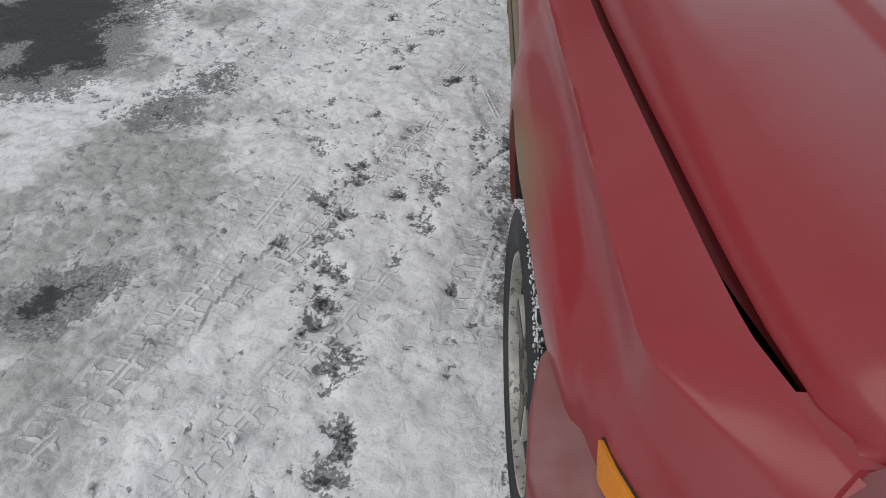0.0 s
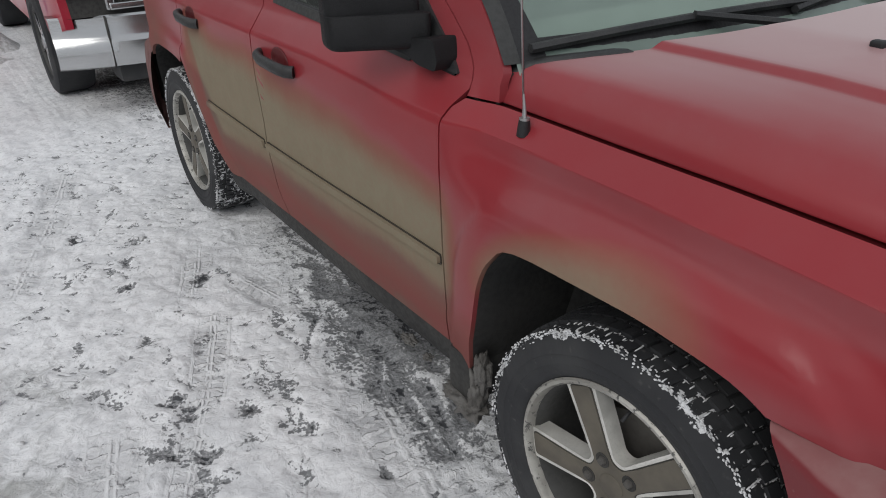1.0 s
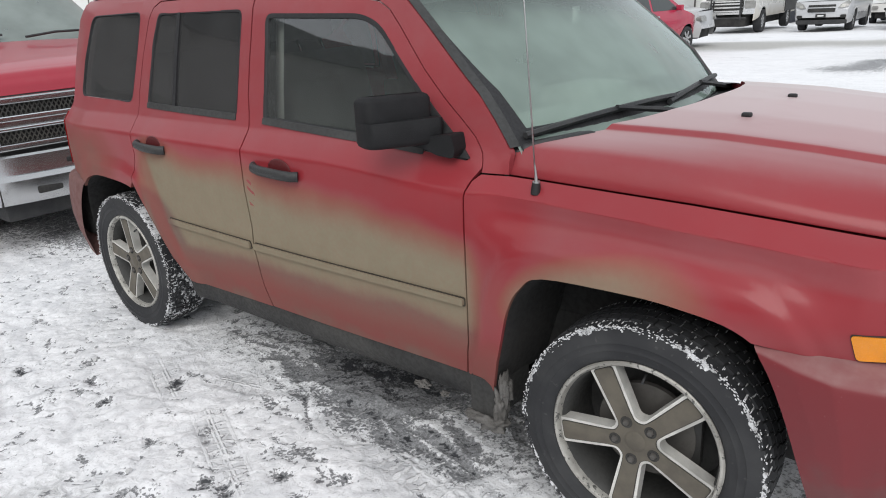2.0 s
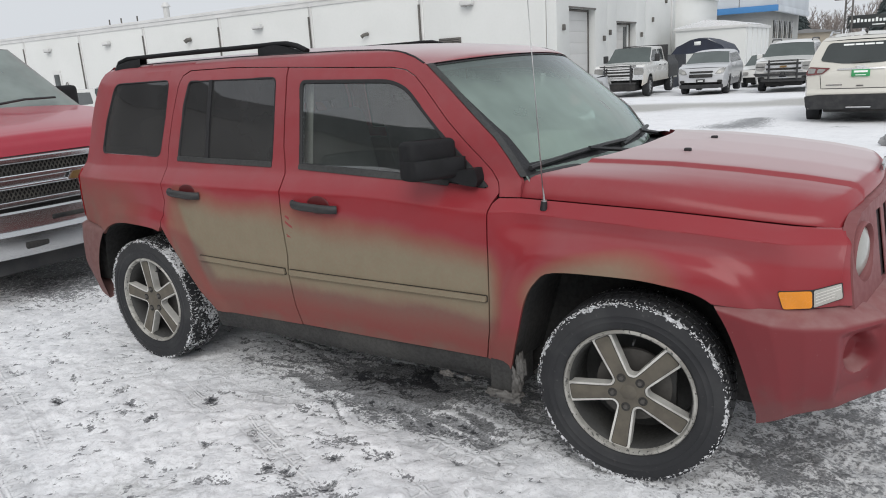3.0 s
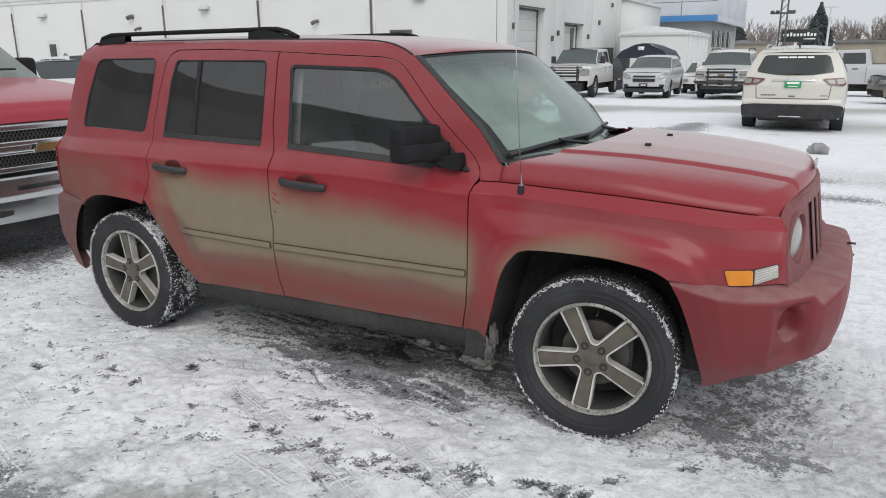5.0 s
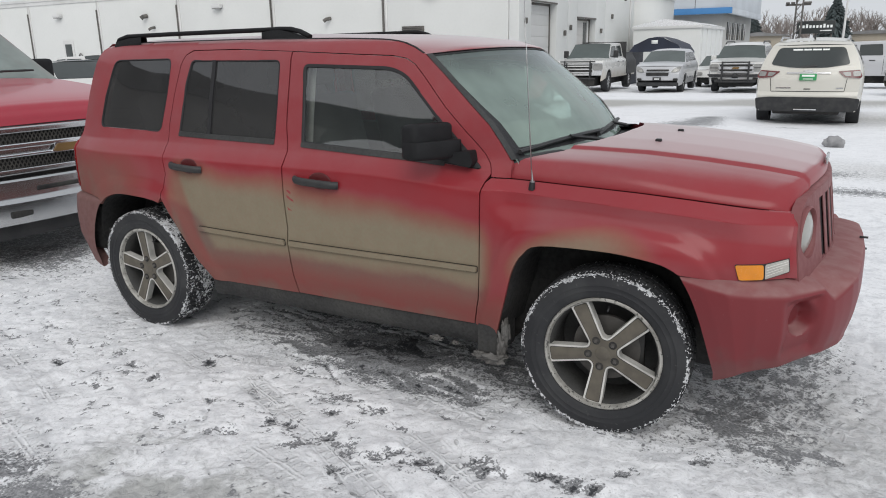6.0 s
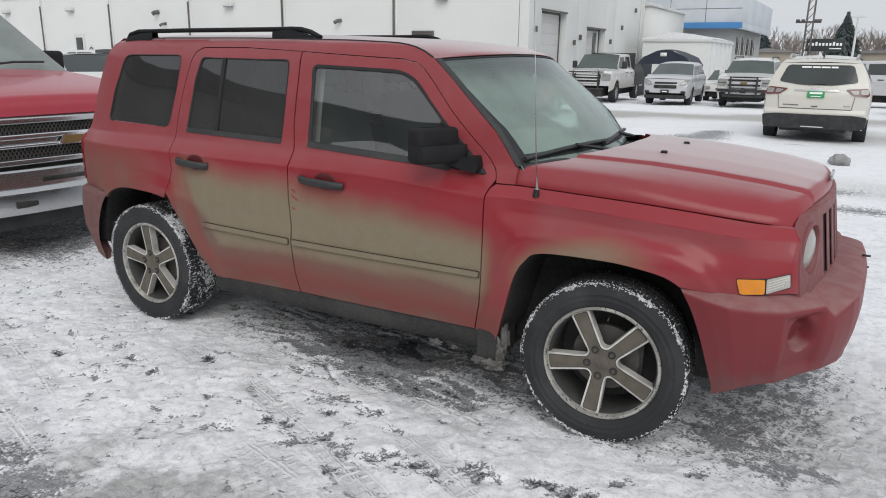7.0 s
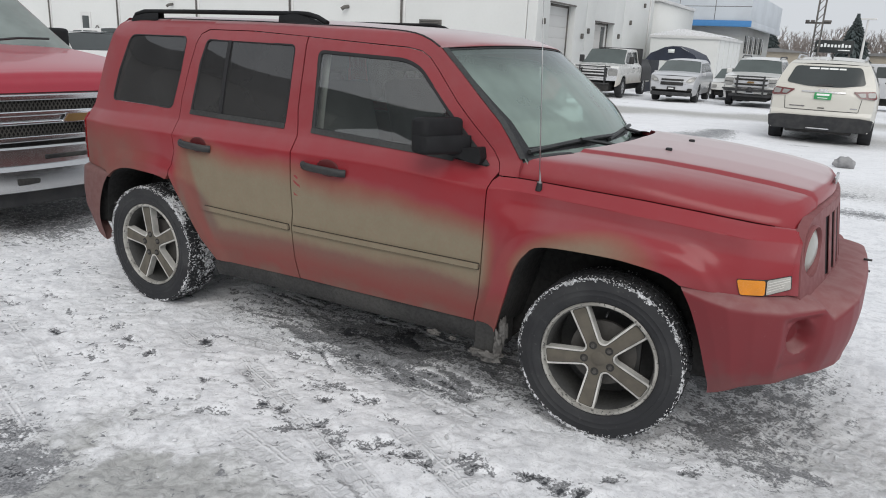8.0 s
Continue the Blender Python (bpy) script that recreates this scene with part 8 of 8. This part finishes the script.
        part("lintel_flashing", box((x1 - 0.02, a - 0.05, z - 0.03), (x1 + 0.03, b + 0.05, z + 0.05), 0.008), M["pole"], ob)
        door = tagged(new("overhead_door"), "sectional overhead door set back in its opening")
        door.parent = ob
        n = 7
        for k in range(n):
            part("door_section", box((x1 - 0.44, a + 0.10, z * k / n + 0.003), (x1 - 0.40, b - 0.10, z * (k + 1) / n - 0.003), 0.003), M[mat], door)
    part("door_light", box((x1 - 0.40, 39.2, 0.4), (x1 - 0.38, 39.75, 3.0), 0.01), M["farglass"], ob)
    part("door_mullion", box((x1 - 0.40, 39.78, 0.0), (x1 - 0.34, 39.98, 3.1), 0.01), M["cap"], ob)
    for y, z in ((29.6, 2.7), (34.9, 2.2), (35.8, 2.5), (41.2, 2.4), (43.4, 3.3), (46.2, 4.5)):
        part("side_light", box((x1, y - 0.06, z), (x1 + 0.15, y + 0.06, z + 0.28), 0.04), M["grey_plastic"], ob)
    part("conduit", box((x1, 47.6, 0.5), (x1 + 0.08, 47.75, 5.6)), M["cap"], ob)


def showroom():
    ob = thing("showroom_building", "grey showroom with blue band under its overhang", "building", pose(0, 0, 0))
    part("wall", box((-17, 67.2, -0.6), (-9.2, 87, 4.6)), M["grey_wall"], ob)
    part("blue_band", box((-17.4, 65.9, 4.28), (-8.2, 66.3, 4.78), 0.02), M["blue"], ob)
    part("blue_band", box((-8.6, 66.3, 4.28), (-8.2, 87.2, 4.78), 0.02), M["blue_grey"], ob)
    part("overhang", box((-17.3, 66.0, 4.78), (-8.3, 87.0, 7.1), 0.03), M["blue_grey"], ob)
    for x in (-14.4, -11.3):
        part("panel_joint", box((x - 0.02, 65.985, 4.78), (x + 0.02, 66.0, 7.1)), M["pole"], ob)
    part("panel_joint", box((-17.3, 65.985, 5.92), (-8.3, 66.0, 5.96)), M["pole"], ob)
    for k in range(4):
        y = 70.5 + 3.2 * k
        win = part("window", box((-9.22, y, 2.1), (-9.13, y + 2.2, 3.7), 0.02), M["farglass"], ob)
        part("window_mullion", box((-9.15, y + 1.05, 2.1), (-9.10, y + 1.15, 3.7)), M["cap"], win)


def shed():
    ob = thing("storage_shed", "white metal storage shed with snowy roof", "shed", pose(0, 0, 0))
    part("wall", box((-10.7, 44, -0.6), (-6.6, 52, 2.62), 0.02), M["wall"], ob)
    part("eave", box((-10.8, 43.9, 2.62), (-6.5, 52.1, 2.78), 0.02), M["cap"], ob)
    rows = []
    for y in (43.92, 43.95, 44.6, 46, 48, 50, 52.0):
        k = 0.0 if y < 43.93 else 1.0
        rows.append([(x, y, 2.74 + k * (0.06 + 0.42 * max(0, 1 - abs((x + 8.65) / 2.12) ** 1.8) * (0.8 + 0.25 * noise.noise((x, y * 0.6, 1))))) for x in np.linspace(-10.78, -6.52, 17)])
    part("roof_snow", net(rows), M["snow_lump"], ob, "snow lying on the roof")
    for k in range(5):
        part("rib", box((-6.61, 44.4 + 1.6 * k, -0.4), (-6.57, 44.48 + 1.6 * k, 2.6)), M["cap"], ob)


def tent():
    ob = thing("shelter_tent", "dark blue fabric shelter tent", "tent", pose(-7.35, 36.0, -0.40))
    prof = [(-1.40, 0.0), (-1.39, 1.70), (-1.12, 2.04), (-0.40, 2.38), (0.0, 2.44), (0.40, 2.38), (1.12, 2.04), (1.39, 1.70), (1.40, 0.0)]
    rows = [[(x, y, z + 0.03 * math.sin(5 * x + y)) for x, z in prof] for y in np.linspace(0, 3.0, 6)]
    part("cover", sharpen(net(rows), 40), M["tarp"], ob)
    part("gable", slab([(x, z) for x, z in prof[1:-1]], lambda u, v, w: (u, -0.02 - w, v), 0.02), M["tarp"], ob)
    part("label_patch", box((-0.22, -0.06, 2.1), (0.10, -0.042, 2.28)), M["ink_white"], ob)
    for s in (-1, 1):
        part("tent_pole", tube([(s * 1.42, -0.03, 0), (s * 1.38, -0.03, 1.70)], 0.03, 8), M["steel"], ob)


def street_things():
    # sign on posts; its brand name is left as plain shapes
    ob = thing("roadside_sign", "black roadside sign with pale lettering shapes", "sign", pose(0, 60, 0))
    x0, x1 = -2.55, 0.05
    part("sign_board", box((x0, 0, 2.33), (x1, 0.25, 3.25), 0.03), M["sign_black"], ob)
    for k in range(10):
        a = x0 + 0.16 + 0.235 * k
        part("letter_shape", box((a, -0.02, 2.74), (a + 0.15, 0.0, 3.02 if k in (2, 7) else 2.94), 0.01), M["ink_white"], ob)
    part("letter_shape", box((x0 + 1.6, -0.02, 2.50), (x1 - 0.2, 0.0, 2.58)), M["ink_white"], ob)
    for x in (x0 + 0.2, -1.2, x1 - 0.2):
        part("sign_post", box((x - 0.06, 0.08, -0.6), (x + 0.06, 0.2, 2.4)), M["pole"], ob)
    ob = thing("lattice_pole", "tall dark lattice pole with floodlight arms", "pole", pose(-2.35, 58, -0.5))
    for sx in (-0.22, 0.22):
        for sy in (-0.2, 0.2):
            part("leg", box((sx - 0.045, sy - 0.045, 0), (sx + 0.045, sy + 0.045, 9.5)), M["pole"], ob)
    for k in range(16):
        z = 0.5 + 0.56 * k
        part("brace", tube([(-0.22, -0.2, z), (0.22, -0.2, z + 0.56)], 0.03, 5), M["pole"], ob)
    part("arm", box((-0.95, -0.1, 4.80), (0.75, 0.1, 4.93), 0.02), M["pole"], ob)
    for x in (-0.8, -0.45, 0.4, 0.65):
        part("floodlight", box((x - 0.13, -0.25, 4.93), (x + 0.13, 0.1, 5.06), 0.04), M["pole"], ob)
    ob = thing("street_lamp", "pale street lamp with flat twin heads", "street lamp", pose(0.4, 70, -0.5))
    part("pole", tube([(0, 0, 0), (0.05, 0, 5.75)], 0.13, 10, taper=0.6), M["cap"], ob)
    part("lamp_head", box((-0.5, -0.15, 5.75), (0.7, 0.15, 5.9), 0.04), M["cap"], ob)
    ob = thing("utility_pole", "thin wooden utility pole", "pole", pose(7.5, 95, -0.5))
    part("pole", tube([(0, 0, 0), (0.5, 0, 11.5)], 0.16, 8, taper=0.7), M["pole"], ob)
    for x, y, wd, dp, hh, label in ((-12.5, 100, 5.5, 8, 3.2, "low tan house with flat snowy roof"), (-1.5, 118, 9, 8, 3.4, "tan house among bare trees"), (9.5, 88, 9, 9, 3.4, "house with pitched snowy roof")):
        ob = thing("house", label, "house", pose(x, y, -0.5))
        part("wall", box((0, 0, 0), (wd, dp, hh), 0.02), M["tan_wall"], ob)
        rise = 0.35 if x < 0 else 1.6
        part("roof", slab([(-0.4, 0), (wd / 2, rise), (wd + 0.4, 0), (wd + 0.4, -0.15), (-0.4, -0.15)], lambda u, v, w: (u, -0.4 + w, hh + 0.15 + v), dp + 0.8), M["dark_roof"], ob)
        for k in range(2):
            part("window", box((1.5 + 3.5 * k, -0.04, 1.2), (2.7 + 3.5 * k, 0.01, 2.3)), M["farglass"], ob)
    # snow chunk and heap, blue bin
    bm = bmesh.new()
    bmesh.ops.create_icosphere(bm, subdivisions=4, radius=1)
    for v in bm.verts:
        k = 1 + 0.35 * noise.noise(v.co * 1.6 + Vector((3, 1, 7))) + 0.12 * noise.noise(v.co * 5)
        v.co = Vector((v.co.x * 0.145 * k, v.co.y * 0.11 * k, max(-0.03, v.co.z * 0.11 * k + 0.055)))
    ob = part("snow_chunk", bm, M["dirty_snow"])
    ob.location = (1.86, 9.05, 0.0)
    tagged(ob, "dirty grey chunk of frozen snow", "snow")
    bm = bmesh.new()
    bmesh.ops.create_grid(bm, x_segments=50, y_segments=40, size=1)
    for v in bm.verts:
        r = math.hypot(v.co.x, v.co.y)
        k = max(0, 1 - r * r)
        v.co = Vector((v.co.x * 1.1, v.co.y * 0.75, 0.40 * k * (0.55 + 0.9 * noise.noise(v.co * 2.2 + Vector((9, 2, 1)))) + 0.04 * k * noise.noise(v.co * 9) - 0.03))
    ob = part("snow_heap", bm, M["snow_lump"])
    ob.location = (-6.35, -1.75, 0.0)
    tagged(ob, "low heap of shovelled snow", "snow", kind="stuff")
    ob = thing("plastic_bin", "blue plastic bin behind the snow heap", "bin", pose(-7.35, -1.85, 0, 0, 0, 12))
    part("bin_body", sharpen(net([[(sx * (0.18 + 0.05 * z) , sy * (0.18 + 0.05 * z), z) for sx, sy in rounded([(-1, -1), (1, -1), (1, 1), (-1, 1)], 0.25, 3)] for z in (0.0, 0.3, 0.62)], closed=True), 40), M["blue_bin"], ob)
    part("bin_lid", box((-0.24, -0.24, 0.62), (0.24, 0.24, 0.67), 0.02), M["blue_bin"], ob)


def bare_tree(rnd, height):
    bm = bmesh.new()

    def limb(p, d, ln, r, level):
        q = p + d * ln * 0.5 + Vector((rnd.gauss(0, 0.05), rnd.gauss(0, 0.05), 0)) * ln
        e = p + d * ln
        tube([p, q, e], r, 5 if level < 2 else 3, bm, 0.55)
        if level == 4:
            return
        for k in range(3 if level else 5):
            a = rnd.uniform(0, 2 * math.pi)
            lean = rnd.uniform(0.35, 0.85)
            nd = (d + Vector((math.cos(a), math.sin(a), 0.25)) * lean).normalized()
            t = rnd.uniform(0.45, 1.0)
            limb(p + d * ln * t, nd, ln * rnd.uniform(0.50, 0.72), r * 0.5, level + 1)
    limb(Vector((0, 0, 0)), Vector((0.03, 0, 1)), height * 0.36, height * 0.026, 0)
    return bm


def trees():
    rnd = random.Random(11)
    kinds = []
    for k in range(3):
        ob = thing("bare_tree", "leafless winter tree with fine grey twigs", "tree", pose(-24 + 9 * k, 150 + 4 * k, -0.5), "trees along the far street")
        part("trunk", bare_tree(rnd, 8.5 + k), M["bark"], ob)
        kinds.append(ob)
    for k in range(95):
        x = -26 + 0.66 * k + rnd.uniform(-1, 1)
        y = rnd.uniform(120, 170)
        ob = copy_thing(rnd.choice(kinds), pose(x * y / 140, y, -0.5, 0, 0, rnd.uniform(0, 360)))
        s = rnd.uniform(0.85, 1.35)
        ob.scale = (s, s, s)
    for x, y, h in ((-13.3, 122, 7.6), (-1.7, 112, 8.7), (8, 150, 8)):
        ob = thing("spruce_tree", "dark green spruce tree", "tree", pose(x, y, -0.5))
        part("trunk", tube([(0, 0, 0), (0, 0, h * 0.97)], 0.16, 6, taper=0.15), M["bark"], ob)
        bm = bmesh.new()
        for k in range(1500):
            t = rnd.random() ** 0.8
            z = h * (0.08 + 0.92 * t)
            reach = (h - z) * 0.46 * rnd.uniform(0.45, 1.12) + 0.12
            a = rnd.uniform(0, 2 * math.pi)
            o = Vector((math.cos(a), math.sin(a), 0))
            s = Vector((-o.y, o.x, 0))
            p = o * reach * rnd.uniform(0.4, 0.7) + Vector((0, 0, z))
            e = o * reach + Vector((0, 0, z - reach * rnd.uniform(0.2, 0.5)))
            w = rnd.uniform(0.10, 0.24)
            vs = [bm.verts.new(q) for q in (p - s * w, p + s * w, e + Vector((0, 0, 0.06)), (p + e) / 2 + Vector((0, 0, -w)))]
            for f in ((0, 1, 2), (0, 2, 3), (1, 3, 2), (0, 3, 1)):
                bm.faces.new([vs[i] for i in f])
        part("crown", bm, M["needle"], ob, smooth=False)


M["dirty_snow"] = plain("dirty_frozen_snow", (0.36, 0.36, 0.365), 0.8, 0, 0.5, 10, 0.6, second=(0.17, 0.17, 0.175))
service_building()
showroom()
shed()
tent()
street_things()
trees()
# the hall across the lane, known from its mirror image in the car's windows
hall = thing("metal_hall", "brown-grey metal hall with dark roof edge across the lane", "building", pose(-11.5, -14.5, -0.02, 0, 0, -47))
part("wall", box((-26, -16, 0), (26, 0, 6.3), 0.03), M["metal_dark"], hall)
part("roof_edge", box((-26.3, -16.3, 6.3), (26.3, 0.3, 7.35), 0.03), M["roof_edge"], hall)
for k in range(5):
    part("hall_door", box((-18 + 8 * k, 0.0, 0), (-14 + 8 * k, 0.08, 3.4), 0.02), M["grey_plastic"], hall)
